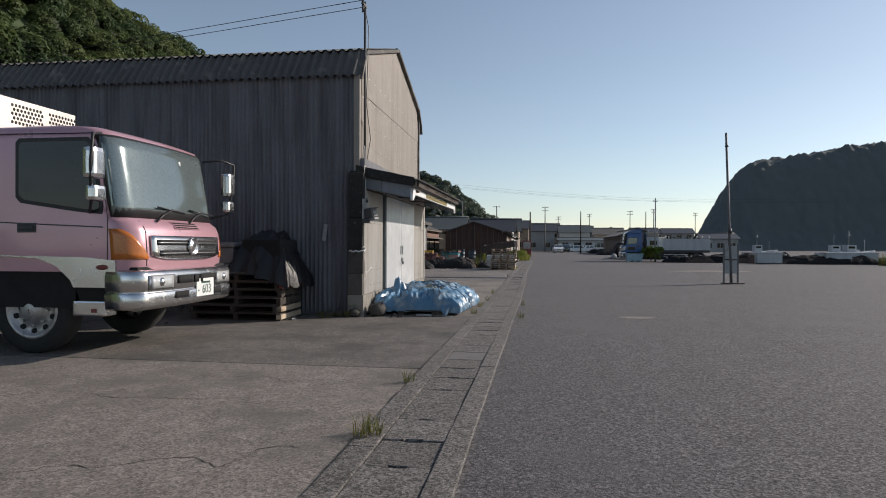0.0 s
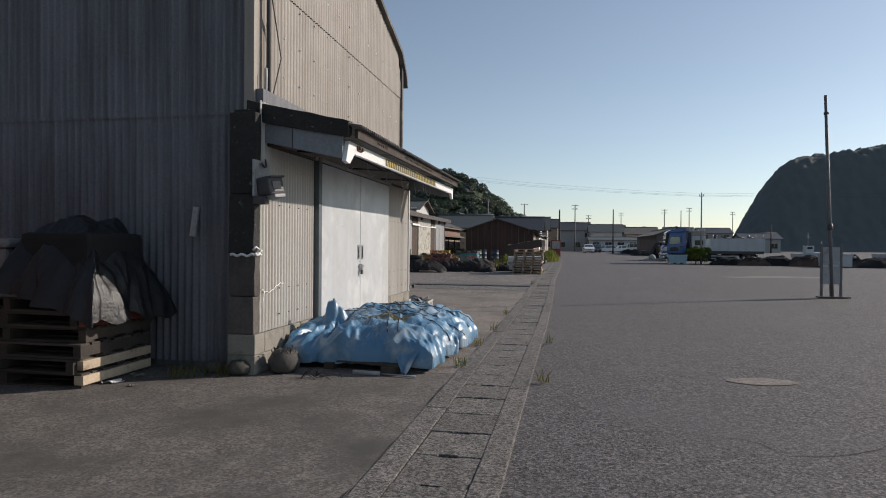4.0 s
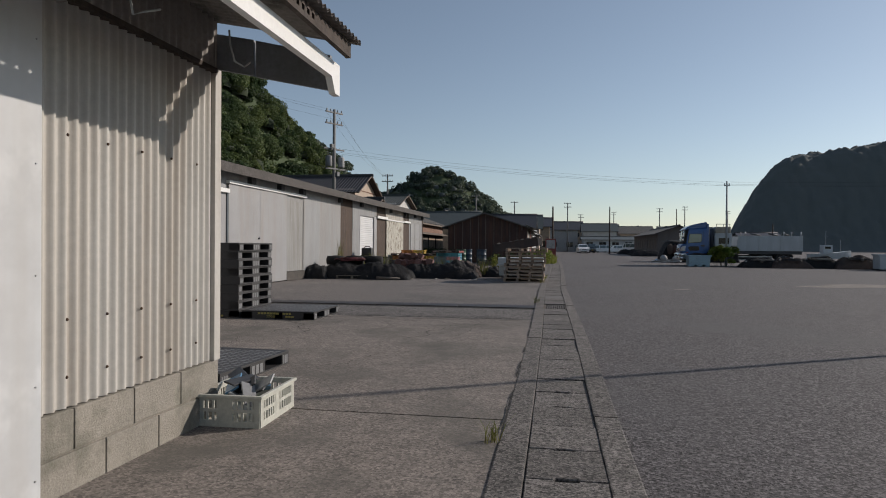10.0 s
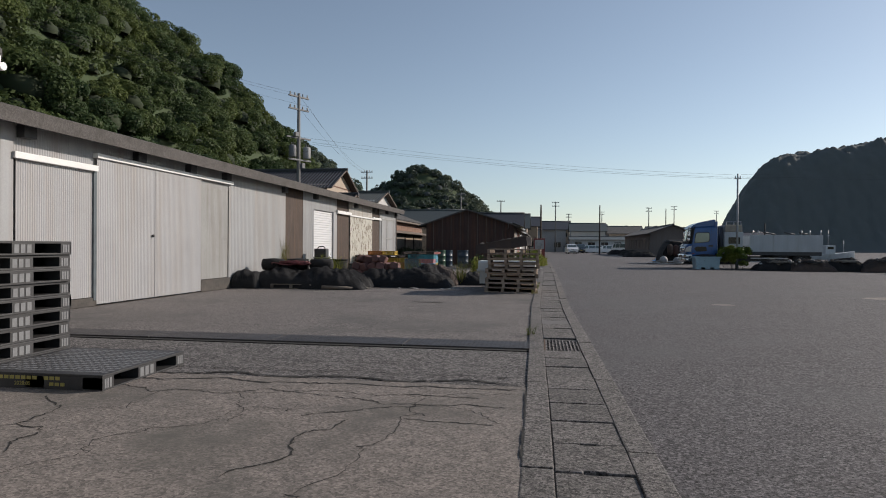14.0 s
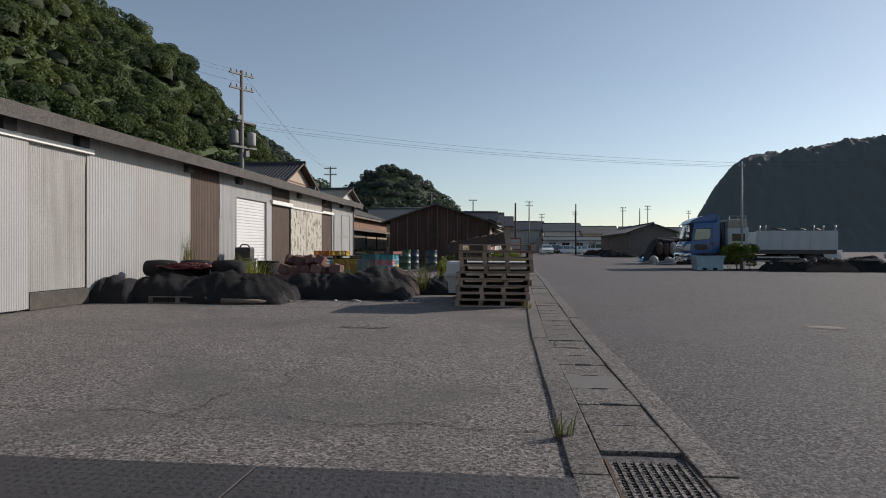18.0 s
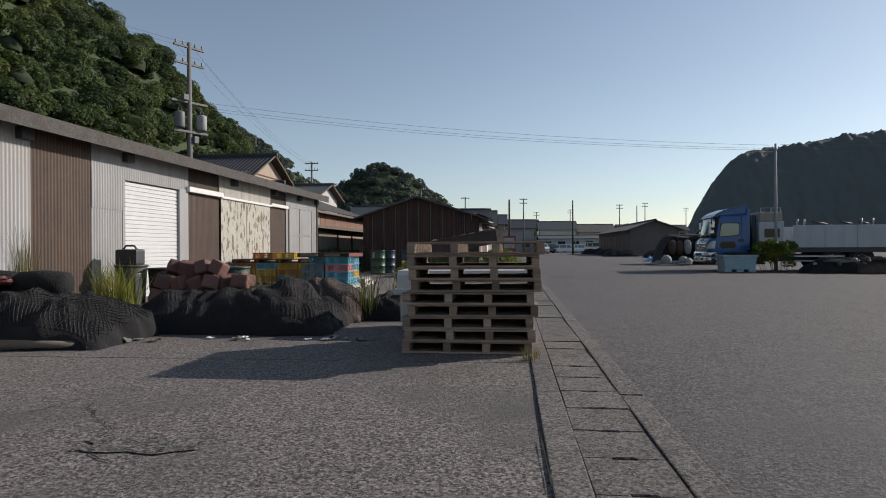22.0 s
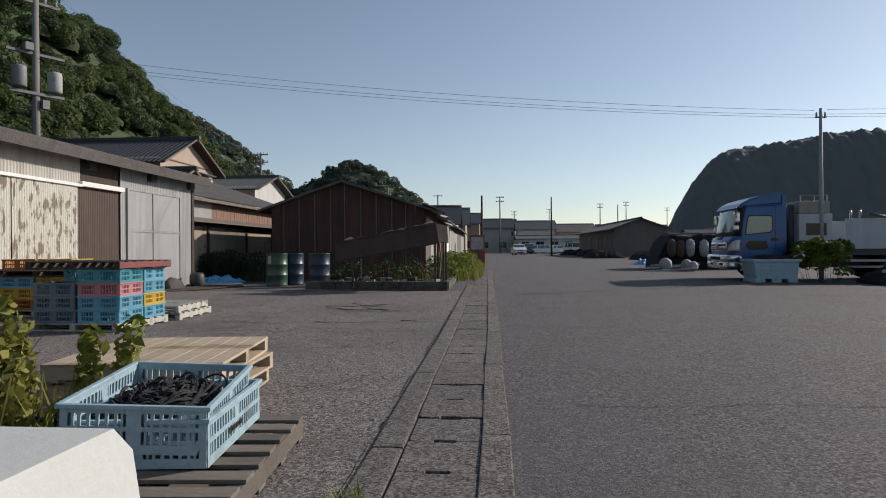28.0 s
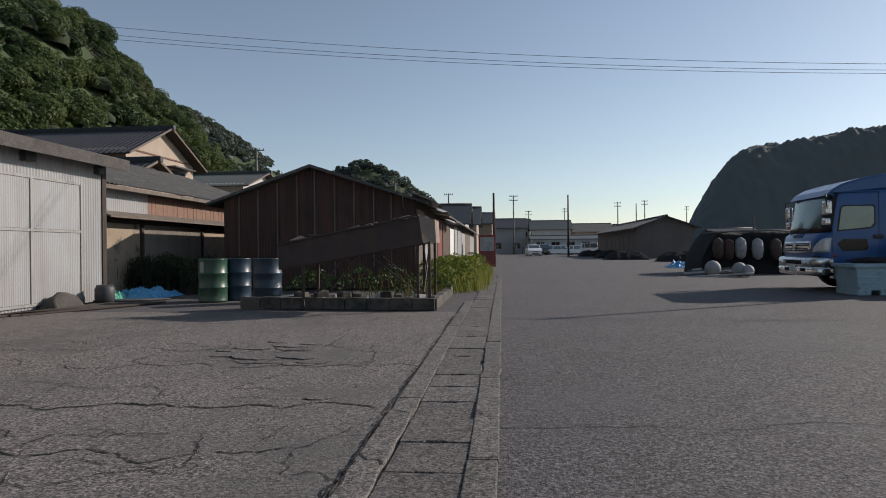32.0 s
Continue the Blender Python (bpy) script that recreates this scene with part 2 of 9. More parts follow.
M_DARKSHEET = mat("dark_sheet", (0.175, 0.178, 0.195), (0.11, 0.111, 0.12), scale=1.2, rough=0.7, bump=0.1, fine=0.25, streak=((0.04, 0.039, 0.041), 7, 0.7))
M_GREYSHEET = mat("grey_sheet", (0.343, 0.35, 0.357), (0.289, 0.295, 0.302), scale=1.0, rough=0.55, bump=0.05, fine=0.12, streak=((0.22, 0.18, 0.15), 4, 0.5))
M_WHITESHEET = mat("white_sheet", (0.37, 0.375, 0.38), (0.32, 0.324, 0.329), scale=1.0, rough=0.5, bump=0.05, fine=0.1, streak=((0.3, 0.24, 0.18), 4, 0.35))
M_BROWNSHEET = mat("brown_sheet", (0.085, 0.055, 0.04), (0.05, 0.034, 0.027), scale=2, rough=0.7, bump=0.1, fine=0.2, streak=((0.16, 0.09, 0.05), 6, 0.4))
M_ROOF = mat("slate_roof", (0.12, 0.115, 0.11), (0.07, 0.067, 0.065), scale=1.5, rough=0.9, bump=0.3, fine=0.3, stain=((0.19, 0.18, 0.16), 3, 0.62, 0.08))
M_WHITE = mat("white_paint", (0.78, 0.78, 0.77), (0.68, 0.68, 0.66), scale=1.5, rough=0.5, bump=0.03, fine=0.08, stain=((0.45, 0.4, 0.33), 2.0, 0.72, 0.06))
# near-black for solid stand-ins of openings: their shade is put into the colour
M_DARK = mat("shade_black", (0.012, 0.012, 0.012), rough=0.9, bump=0)
M_RUSTWALL = mat("rusty_wall", (0.075, 0.042, 0.036), (0.042, 0.027, 0.024), scale=1.2, rough=0.85, bump=0.3, fine=0.3, streak=((0.13, 0.06, 0.035), 7, 0.6))
M_WOOD = mat("pallet_wood", (0.37, 0.285, 0.215), (0.225, 0.17, 0.13), scale=9, var=0.35, rough=0.85, bump=0.3, bscale=60, fine=0.4, stretch=(0.14, 0.14, 1.6), rand=0.35, stain=((0.1, 0.075, 0.055), 5, 0.62, 0.06))
M_DARKCONC = mat("dark_concrete", (0.135, 0.12, 0.108), (0.086, 0.077, 0.072), scale=0.8, rough=0.88, bump=0.15, bscale=110, fine=0.65, grain=(0.44, 0.57), stain=((0.06, 0.056, 0.05), 0.9, 0.55, 0.1), mid=(5, 0.4, (0.08, 0.073, 0.066)), cell=(75, 0.5, 1.45))

M_GAP = mat("joint_dirt", (0.022, 0.02, 0.017), (0.012, 0.011, 0.01), scale=9, rough=0.95, bump=0.3)
M_YARD = mat("yard_asphalt", (0.175, 0.157, 0.146), (0.112, 0.101, 0.095), scale=0.9, rough=0.92, bump=0.5, bscale=45, fine=0.7, grain=(0.46, 0.55), stain=((0.095, 0.09, 0.085), 0.5, 0.6, 0.12), mid=(48, 0.2, (0.075, 0.069, 0.064)), cell=(78, 0.22, 1.8))
M_STEELPLATE = mat("steel_plate", (0.1, 0.095, 0.095), (0.07, 0.06, 0.055), scale=3, rough=0.55, metal=0.6, bump=0.5, bscale=45)
M_RUSTSTEEL = mat("rusty_steel", (0.13, 0.075, 0.045), (0.07, 0.05, 0.04), scale=12, rough=0.8, metal=0.3, bump=0.3)
M_BLOCK = mat("concrete_block", (0.3, 0.275, 0.235), (0.2, 0.185, 0.16), scale=4, rough=0.92, bump=0.4, bscale=80, stain=((0.13, 0.125, 0.1), 3, 0.6, 0.1))
M_DIRTYCONC = mat("blackened_concrete", (0.05, 0.047, 0.045), (0.12, 0.105, 0.09), scale=5, rough=0.95, bump=0.5, bscale=40)
M_CREAMOLD = mat("old_cream_sheet", (0.314, 0.28, 0.242), (0.257, 0.228, 0.199), scale=1.2, rough=0.65, bump=0.06, bscale=30, fine=0.15, streak=((0.17, 0.14, 0.115), 5, 0.6))
M_JAMB = mat("blue_grey_paint", (0.1, 0.125, 0.14), (0.06, 0.07, 0.075), scale=5, rough=0.5, bump=0.1)
M_DOORWHITE = mat("door_white", (0.54, 0.555, 0.57), (0.46, 0.475, 0.485), scale=1.6, rough=0.33, bump=0.02, bscale=8, fine=0.12, streak=((0.4, 0.37, 0.34), 3, 0.5), stain=((0.62, 0.632, 0.64), 1.3, 0.57, 0.05))
M_STEEL = mat("steel", (0.45, 0.45, 0.46), (0.35, 0.35, 0.36), scale=10, rough=0.35, metal=0.9, bump=0.05)
M_DARKMETAL = mat("dark_metal", (0.07, 0.072, 0.075), (0.045, 0.045, 0.05), scale=8, rough=0.55, metal=0.2, bump=0.1)
M_BLACKENED = mat("black_moss", (0.02, 0.02, 0.019), (0.045, 0.042, 0.038), scale=6, var=0.6, rough=0.95, bump=0.8, bscale=30, fine=0.5, stain=((0.17, 0.16, 0.14), 16, 0.66, 0.03))
M_YELLOW = mat("tape_yellow", (0.55, 0.4, 0.07), (0.42, 0.31, 0.08), scale=6, rough=0.5, bump=0.03)
M_BLACKPAINT = mat("black", (0.02, 0.02, 0.022), rough=0.5, bump=0.05)
M_WHITEDULL = mat("dull_white", (0.36, 0.37, 0.37), (0.28, 0.28, 0.28), scale=4, rough=0.7, bump=0.1, stain=((0.14, 0.13, 0.12), 4, 0.65, 0.08))
M_SOFFIT = mat("soffit_sheet", (0.3, 0.275, 0.255), (0.22, 0.2, 0.19), scale=3, rough=0.7, bump=0.1)
M_GLASSDARK = mat("dark_glass", (0.012, 0.014, 0.016), rough=0.06, bump=0, spec=0.4)
M_DARKBOARD = mat("dark_board", (0.05, 0.036, 0.028), (0.03, 0.022, 0.018), scale=3, rough=0.85, bump=0.3, bscale=30, streak=((0.09, 0.065, 0.05), 9, 0.5))
M_LIGHTDOOR = mat("pale_ribbed", (0.366, 0.366, 0.374), (0.31, 0.31, 0.317), scale=1.1, rough=0.5, bump=0.03, fine=0.1, streak=((0.3, 0.26, 0.22), 5, 0.45))
M_GREYDOOR = mat("grey_ribbed", (0.34, 0.34, 0.33), (0.26, 0.26, 0.25), scale=1.5, rough=0.6, bump=0.05, streak=((0.16, 0.13, 0.11), 6, 0.5))
M_SHUTTER = mat("shutter_white", (0.663, 0.671, 0.68), (0.612, 0.612, 0.62), scale=1, rough=0.45, bump=0.02, fine=0.05)
M_PEEL = mat("peeling_cream", (0.558, 0.54, 0.477), (0.495, 0.477, 0.414), scale=3, rough=0.7, bump=0.2, stain=((0.2, 0.16, 0.12), 7, 0.55, 0.03), stretch=(1, 1, 0.35))
M_REDBOARD = mat("red_board", (0.2, 0.1, 0.065), (0.13, 0.07, 0.05), scale=4, rough=0.8, bump=0.2, streak=((0.08, 0.05, 0.04), 9, 0.6))
M_TANWALL = mat("tan_plaster", (0.36, 0.29, 0.21), (0.26, 0.2, 0.15), scale=1.6, rough=0.9, bump=0.2, stain=((0.1, 0.08, 0.065), 2.0, 0.6, 0.07))
M_BEIGE = mat("beige_wall", (0.42, 0.34, 0.27), (0.38, 0.31, 0.25), scale=1, rough=0.85, bump=0.1, fine=0.1, streak=((0.28, 0.23, 0.18), 2, 0.4))
M_PALEWALL = mat("pale_wall", (0.55, 0.54, 0.52), (0.48, 0.47, 0.45), scale=1, rough=0.85, bump=0.1, streak=((0.3, 0.28, 0.26), 2, 0.4))
M_TILE = mat("dark_tile", (0.06, 0.06, 0.065), (0.035, 0.035, 0.04), scale=3, rough=0.5, bump=0.2, bscale=6)
M_GREENROOF = mat("green_tile", (0.085, 0.1, 0.095), (0.06, 0.07, 0.07), scale=3, rough=0.55, bump=0.2, bscale=6)
M_OLDBOARD = mat("old_board", (0.2, 0.165, 0.135), (0.12, 0.095, 0.08), scale=3, rough=0.85, bump=0.3, streak=((0.07, 0.055, 0.045), 8, 0.6))
M_REDPAINT = mat("faded_red", (0.24, 0.05, 0.045), (0.16, 0.045, 0.04), scale=3, rough=0.6, bump=0.1, streak=((0.09, 0.045, 0.035), 6, 0.5))
M_CHUTE = mat("chute_steel", (0.065, 0.047, 0.042), (0.039, 0.031, 0.029), scale=3, rough=0.75, bump=0.3, streak=((0.09, 0.055, 0.04), 6, 0.5))
# paler copy of the chute steel: sunlight on the end is put into the colour
M_CHUTELIT = mat("chute_steel_lit", (0.28, 0.22, 0.18), (0.2, 0.15, 0.12), scale=3, rough=0.75, bump=0.3)
M_BLOCKDARK = mat("mossy_block", (0.14, 0.125, 0.11), (0.07, 0.065, 0.058), scale=4, rough=0.95, bump=0.5, stain=((0.045, 0.045, 0.035), 3, 0.55, 0.1))
M_DRUMGREEN = mat("drum_green", (0.025, 0.085, 0.055), (0.02, 0.06, 0.04), scale=4, rough=0.4, bump=0.05, streak=((0.1, 0.09, 0.07), 6, 0.4))
M_DRUMBLUE = mat("drum_blue", (0.02, 0.045, 0.075), (0.016, 0.036, 0.06), scale=4, rough=0.42, bump=0.05, streak=((0.05, 0.06, 0.075), 6, 0.3))
M_TYRE = mat("tyre", (0.018, 0.018, 0.018), (0.03, 0.029, 0.028), scale=8, rough=0.85, bump=0.2)
M_RIM = mat("rim_silver", (0.5, 0.5, 0.5), (0.36, 0.33, 0.3), scale=6, rough=0.4, metal=0.6, bump=0.05, stain=((0.13, 0.08, 0.06), 9, 0.64, 0.06))
M_CHROME = mat("chrome", (0.66, 0.66, 0.67), (0.6, 0.59, 0.58), scale=3, rough=0.24, metal=1.0, bump=0.0, fine=0.03)
M_PINK = mat("pink_metallic", (0.52, 0.3, 0.34), (0.48, 0.27, 0.31), scale=1.0, rough=0.32, metal=0.25, bump=0.0, fine=0.05, coat=0.6)
M_BLUE = mat("blue_paint", (0.02, 0.095, 0.29), (0.017, 0.08, 0.235), scale=1.2, rough=0.35, metal=0.1, bump=0.0, fine=0.06, coat=0.4)
M_WINDSCREEN = mat("windscreen", (0.2, 0.24, 0.24), (0.16, 0.2, 0.2), scale=1.5, rough=0.08, metal=0.5, bump=0.0, spec=0.8)
M_AMBER = mat("amber_lens", (0.5, 0.15, 0.02), (0.36, 0.1, 0.015), scale=8, rough=0.2, bump=0.0, coat=0.5)
M_LAMPGLASS = mat("lamp_glass", (0.62, 0.64, 0.64), (0.42, 0.44, 0.44), scale=14, rough=0.12, metal=0.15, bump=0.0, coat=0.6)
M_PLATE = mat("plate_white", (0.72, 0.74, 0.72), (0.66, 0.68, 0.66), scale=4, rough=0.5, bump=0.0)
M_GREENTEXT = mat("plate_green", (0.03, 0.07, 0.05), rough=0.5, bump=0)
M_CHEQUER = mat("chequer_alu", (0.62, 0.6, 0.56), (0.5, 0.48, 0.45), scale=3, rough=0.45, metal=0.4, bump=0.4, bscale=25)
M_TANPALE = mat("stained_beige", (0.38, 0.34, 0.28), (0.28, 0.25, 0.2), scale=2, rough=0.7, bump=0.1, streak=((0.2, 0.17, 0.14), 4, 0.5))
M_TRAILER = mat("trailer_white", (0.5, 0.53, 0.55), (0.42, 0.45, 0.47), scale=1.2, rough=0.5, bump=0.05, streak=((0.25, 0.25, 0.25), 3, 0.4))
M_FRESHWOOD = mat("fresh_wood", (0.47, 0.385, 0.28), (0.38, 0.3, 0.215), scale=5, rough=0.75, bump=0.15, bscale=45, stretch=(0.25, 1, 1), rand=0.12, stain=((0.24, 0.17, 0.11), 5, 0.63, 0.05))
M_GREYWOOD = mat("grey_wood", (0.17, 0.145, 0.12), (0.1, 0.085, 0.07), scale=4, rough=0.9, bump=0.3, bscale=40, stretch=(0.3, 1, 1), rand=0.3)
M_GREYPLASTIC = mat("grey_plastic", (0.2, 0.205, 0.21), (0.14, 0.14, 0.145), scale=5, rough=0.6, bump=0.1)
M_BLACKPLASTIC = mat("black_plastic", (0.028, 0.028, 0.03), (0.045, 0.044, 0.044), scale=4, rough=0.55, bump=0.1, bscale=60, rand=0.2)
M_YELLOWPRINT = mat("yellow_print", (0.42, 0.36, 0.1), (0.3, 0.26, 0.08), scale=20, rough=0.7, bump=0)
M_BLACKVINYL = mat("black_vinyl", (0.01, 0.01, 0.011), (0.014, 0.014, 0.016), scale=4, rough=0.42, bump=0.5, bscale=14, spec=0.4)
M_DARKWOOD = mat("dark_wood", (0.07, 0.055, 0.045), (0.035, 0.03, 0.026), scale=5, rough=0.9, bump=0.3, bscale=40, rand=0.3)
# pale grey patches put the sheet's sheen into the colour, besides its wear
M_TARP = mat("blue_tarp", (0.06, 0.17, 0.3), (0.12, 0.255, 0.38), scale=4, var=0.4, rough=0.34, bump=0.25, bscale=20, fine=0.15, stretch=(1, 0.5, 1), stain=((0.29, 0.345, 0.39), 4, 0.58, 0.1), mid=(16, 0.2, (0.16, 0.28, 0.38)))
M_PALEFRAY = mat("pale_fray", (0.4, 0.5, 0.56), (0.3, 0.42, 0.5), scale=20, rough=0.7, bump=0.0)
M_STRAW = mat("straw", (0.42, 0.34, 0.16), (0.3, 0.23, 0.11), scale=20, rough=0.8, bump=0.0)
M_ROPE = mat("dark_rope", (0.022, 0.022, 0.026), (0.04, 0.038, 0.04), scale=20, rough=0.8, bump=0.5, bscale=150)
M_PALEROPE = mat("pale_rope", (0.22, 0.21, 0.19), (0.13, 0.125, 0.115), scale=12, rough=0.8, bump=0.3)
M_REDROPE = mat("red_hose", (0.14, 0.025, 0.03), (0.05, 0.018, 0.02), scale=3, rough=0.6, bump=0.1)
M_NET = mat("black_net", (0.009, 0.009, 0.01), (0.015, 0.015, 0.016), scale=6, rough=0.9, bump=1.0, bscale=60)
M_NETCORD = mat("net_cord", (0.034, 0.033, 0.035), (0.022, 0.021, 0.023), scale=6, rough=0.9, bump=0.2)
M_NETBROWN = mat("brown_net", (0.11, 0.075, 0.06), (0.05, 0.04, 0.035), scale=6, rough=0.9, bump=1.0, bscale=50)
M_FLOAT = mat("foam_float", (0.21, 0.105, 0.09), (0.14, 0.075, 0.065), scale=7, rough=0.8, bump=0.2, rand=0.25)
M_FOAM = mat("white_foam", (0.6, 0.62, 0.6), (0.52, 0.54, 0.52), scale=3, rough=0.6, bump=0.1, bscale=60, fine=0.06, stain=((0.42, 0.4, 0.36), 4, 0.68, 0.04))
M_CRATEWHITE = mat("crate_white", (0.5, 0.5, 0.44), (0.4, 0.4, 0.36), scale=6, rough=0.5, bump=0.05)
M_CRATEPALE = mat("crate_pale_blue", (0.34, 0.47, 0.53), (0.27, 0.39, 0.45), scale=4, rough=0.5, bump=0.05, stain=((0.2, 0.22, 0.22), 5, 0.64, 0.06))
M_CRATEBLUE = mat("crate_sky", (0.12, 0.34, 0.46), (0.09, 0.27, 0.38), scale=4, rough=0.5, bump=0.05, rand=0.15)
M_CRATETEAL = mat("crate_teal", (0.06, 0.3, 0.36), (0.05, 0.24, 0.3), scale=4, rough=0.5, bump=0.05, rand=0.15)
M_CRATEPINK = mat("crate_pink", (0.46, 0.2, 0.22), (0.38, 0.17, 0.18), scale=4, rough=0.5, bump=0.05, rand=0.15)
M_CRATEYELLOW = mat("crate_yellow", (0.5, 0.33, 0.04), (0.4, 0.26, 0.04), scale=4, rough=0.5, bump=0.05, rand=0.15)
M_CRATEORANGE = mat("crate_orange", (0.42, 0.17, 0.04), (0.33, 0.13, 0.035), scale=4, rough=0.5, bump=0.05, rand=0.15)
M_CRATEGREY = mat("crate_grey", (0.13, 0.19, 0.23), (0.1, 0.15, 0.18), scale=4, rough=0.55, bump=0.05, rand=0.15)
M_PALEPALLET = mat("pale_pallet", (0.5, 0.49, 0.43), (0.38, 0.37, 0.33), scale=6, rough=0.8, bump=0.2, bscale=40, stain=((0.2, 0.18, 0.15), 8, 0.6, 0.06))
M_DARKPALLET = mat("dark_pallet", (0.06, 0.045, 0.038), (0.035, 0.028, 0.025), scale=6, rough=0.85, bump=0.2)
M_POST = mat("post_grey", (0.16, 0.165, 0.17), (0.1, 0.1, 0.105), scale=3, rough=0.6, metal=0.2, bump=0.1)


def leaf_mat(name, a, c, scale, trans=0.25):
    """Leaves: two greens, varied from leaf to leaf and from crown to crown, with light coming through."""
    m = bpy.data.materials.new(name)
    m.use_nodes = True
    n, l = m.node_tree.nodes, m.node_tree.links
    p = n["Principled BSDF"]
    geo = n.new("ShaderNodeNewGeometry")
    t = n.new("ShaderNodeTexNoise")
    t.inputs["Scale"].default_value, t.inputs["Detail"].default_value = scale, 2.0
    l.new(geo.outputs["Position"], t.inputs["Vector"])
    r = n.new("ShaderNodeMapRange")
    r.inputs[1].default_value, r.inputs[2].default_value = 0.38, 0.66
    l.new(t.outputs["Fac"], r.inputs[0])
    x = n.new("ShaderNodeMix")
    x.data_type = "RGBA"
    x.inputs[6].default_value, x.inputs[7].default_value = (*a, 1), (*c, 1)
    l.new(r.outputs[0], x.inputs[0])
    h = n.new("ShaderNodeHueSaturation")
    l.new(x.outputs[2], h.inputs["Color"])
    l.new(ramp_out(n, l, geo.outputs["Random Per Island"], 0.8, 1.2), h.inputs["Value"])
    l.new(h.outputs[0], p.inputs["Base Color"])
    p.inputs["Roughness"].default_value = 0.55
    p.inputs["Specular IOR Level"].default_value = 0.15
    tr = n.new("ShaderNodeBsdfTranslucent")
    l.new(h.outputs[0], tr.inputs["Color"])
    ms = n.new("ShaderNodeMixShader")
    ms.inputs[0].default_value = trans
    l.new(p.outputs[0], ms.inputs[1])
    l.new(tr.outputs[0], ms.inputs[2])
    l.new(ms.outputs[0], n["Material Output"].inputs["Surface"])
    return m


M_LEAF = leaf_mat("hill_leaves", (0.05, 0.08, 0.034), (0.115, 0.145, 0.05), 0.13, 0.42)
M_LIDNEW = mat("new_gutter_lid", (0.15, 0.14, 0.134), (0.12, 0.112, 0.107), scale=4, rough=0.85, bump=0.06, bscale=120, fine=0.4, stain=((0.09, 0.083, 0.078), 5, 0.62, 0.06))
M_LEAFNEAR = leaf_mat("dark_leaves", (0.03, 0.06, 0.02), (0.05, 0.085, 0.025), 1.5)
# darker leaf copy: the shade between the buildings is put into its colour
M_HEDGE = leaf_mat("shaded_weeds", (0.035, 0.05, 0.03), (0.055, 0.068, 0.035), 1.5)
M_LEAFYELLOW = leaf_mat("bright_leaves", (0.09, 0.14, 0.025), (0.17, 0.18, 0.03), 1.5, 0.35)
M_GRASS = leaf_mat("grass", (0.1, 0.12, 0.03), (0.2, 0.17, 0.06), 3, 0.3)
M_GRASSBRIGHT = leaf_mat("bright_grass", (0.16, 0.19, 0.035), (0.27, 0.26, 0.07), 2, 0.35)
# dark green that puts the crowns' inner shade into the colour
M_SHADE = mat("crown_shade", (0.036, 0.05, 0.024), (0.025, 0.035, 0.017), scale=0.8, rough=0.95, bump=0.0)
# paler, bluish green: distance haze is put into the leaf colour
M_LEAFBACK = leaf_mat("haze_tinted_leaves", (0.072, 0.096, 0.074), (0.096, 0.12, 0.084), 0.1, 0.35)
M_FOREST = mat("forest_floor", (0.05, 0.075, 0.028), (0.035, 0.05, 0.02), scale=0.2, rough=0.95, bump=0.0)
# wooded ridge coloured in haze blue, not in leaf green
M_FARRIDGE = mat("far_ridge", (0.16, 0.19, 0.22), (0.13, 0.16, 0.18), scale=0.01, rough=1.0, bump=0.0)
# grey-green with the far hills' haze put into the colour
M_FARFLOOR = mat("hazed_far_forest", (0.112, 0.125, 0.122), (0.09, 0.102, 0.1), scale=0.25, rough=0.95, bump=0.0, fine=0.5)
M_WIRE = mat("wire", (0.06, 0.06, 0.065), rough=0.6, bump=0.0)
M_POLE = mat("pole_concrete", (0.2, 0.195, 0.185), (0.14, 0.135, 0.13), scale=2, rough=0.85, bump=0.1)
M_CARWHITE = mat("car_white", (0.76, 0.77, 0.78), (0.72, 0.73, 0.74), scale=1, rough=0.25, bump=0.0, fine=0.02, coat=0.7)
M_CARDARK = mat("car_dark", (0.03, 0.04, 0.055), (0.025, 0.034, 0.045), scale=1, rough=0.25, bump=0.0, fine=0.02, coat=0.7)
M_CARSILVER = mat("car_silver", (0.4, 0.42, 0.43), (0.36, 0.38, 0.39), scale=1, rough=0.3, metal=0.5, bump=0.0, fine=0.02, coat=0.5)
M_GREENSPILL = mat("green_paint_spill", (0.165, 0.22, 0.165), (0.19, 0.175, 0.15), scale=2.5, var=0.35, rough=0.85, bump=0.15, bscale=85, fine=0.4, grain=(0.42, 0.6))
M_SHEDGREY = mat("shed_boards", (0.17, 0.15, 0.14), (0.12, 0.105, 0.1), scale=0.8, rough=0.9, bump=0.2, streak=((0.11, 0.09, 0.075), 2, 0.5))
M_GREENBIN = mat("dark_green_plastic", (0.03, 0.06, 0.05), (0.02, 0.04, 0.035), scale=5, rough=0.5, bump=0.05)
M_RAGBLUE = mat("bright_blue_sheet", (0.08, 0.34, 0.6), (0.14, 0.42, 0.66), scale=5, rough=0.4, bump=0.4, bscale=20)
M_RAGGREEN = mat("bright_green_sheet", (0.1, 0.42, 0.3), (0.16, 0.48, 0.36), scale=5, rough=0.45, bump=0.3, bscale=20)
M_LAMEBOARD = mat("faded_brown_board", (0.26, 0.15, 0.105), (0.19, 0.11, 0.08), scale=4, rough=0.8, bump=0.2, streak=((0.12, 0.08, 0.06), 9, 0.5))
M_OLDTIN = mat("old_tin", (0.24, 0.21, 0.175), (0.17, 0.145, 0.12), scale=1.5, rough=0.75, bump=0.1, streak=((0.1, 0.08, 0.065), 6, 0.5))
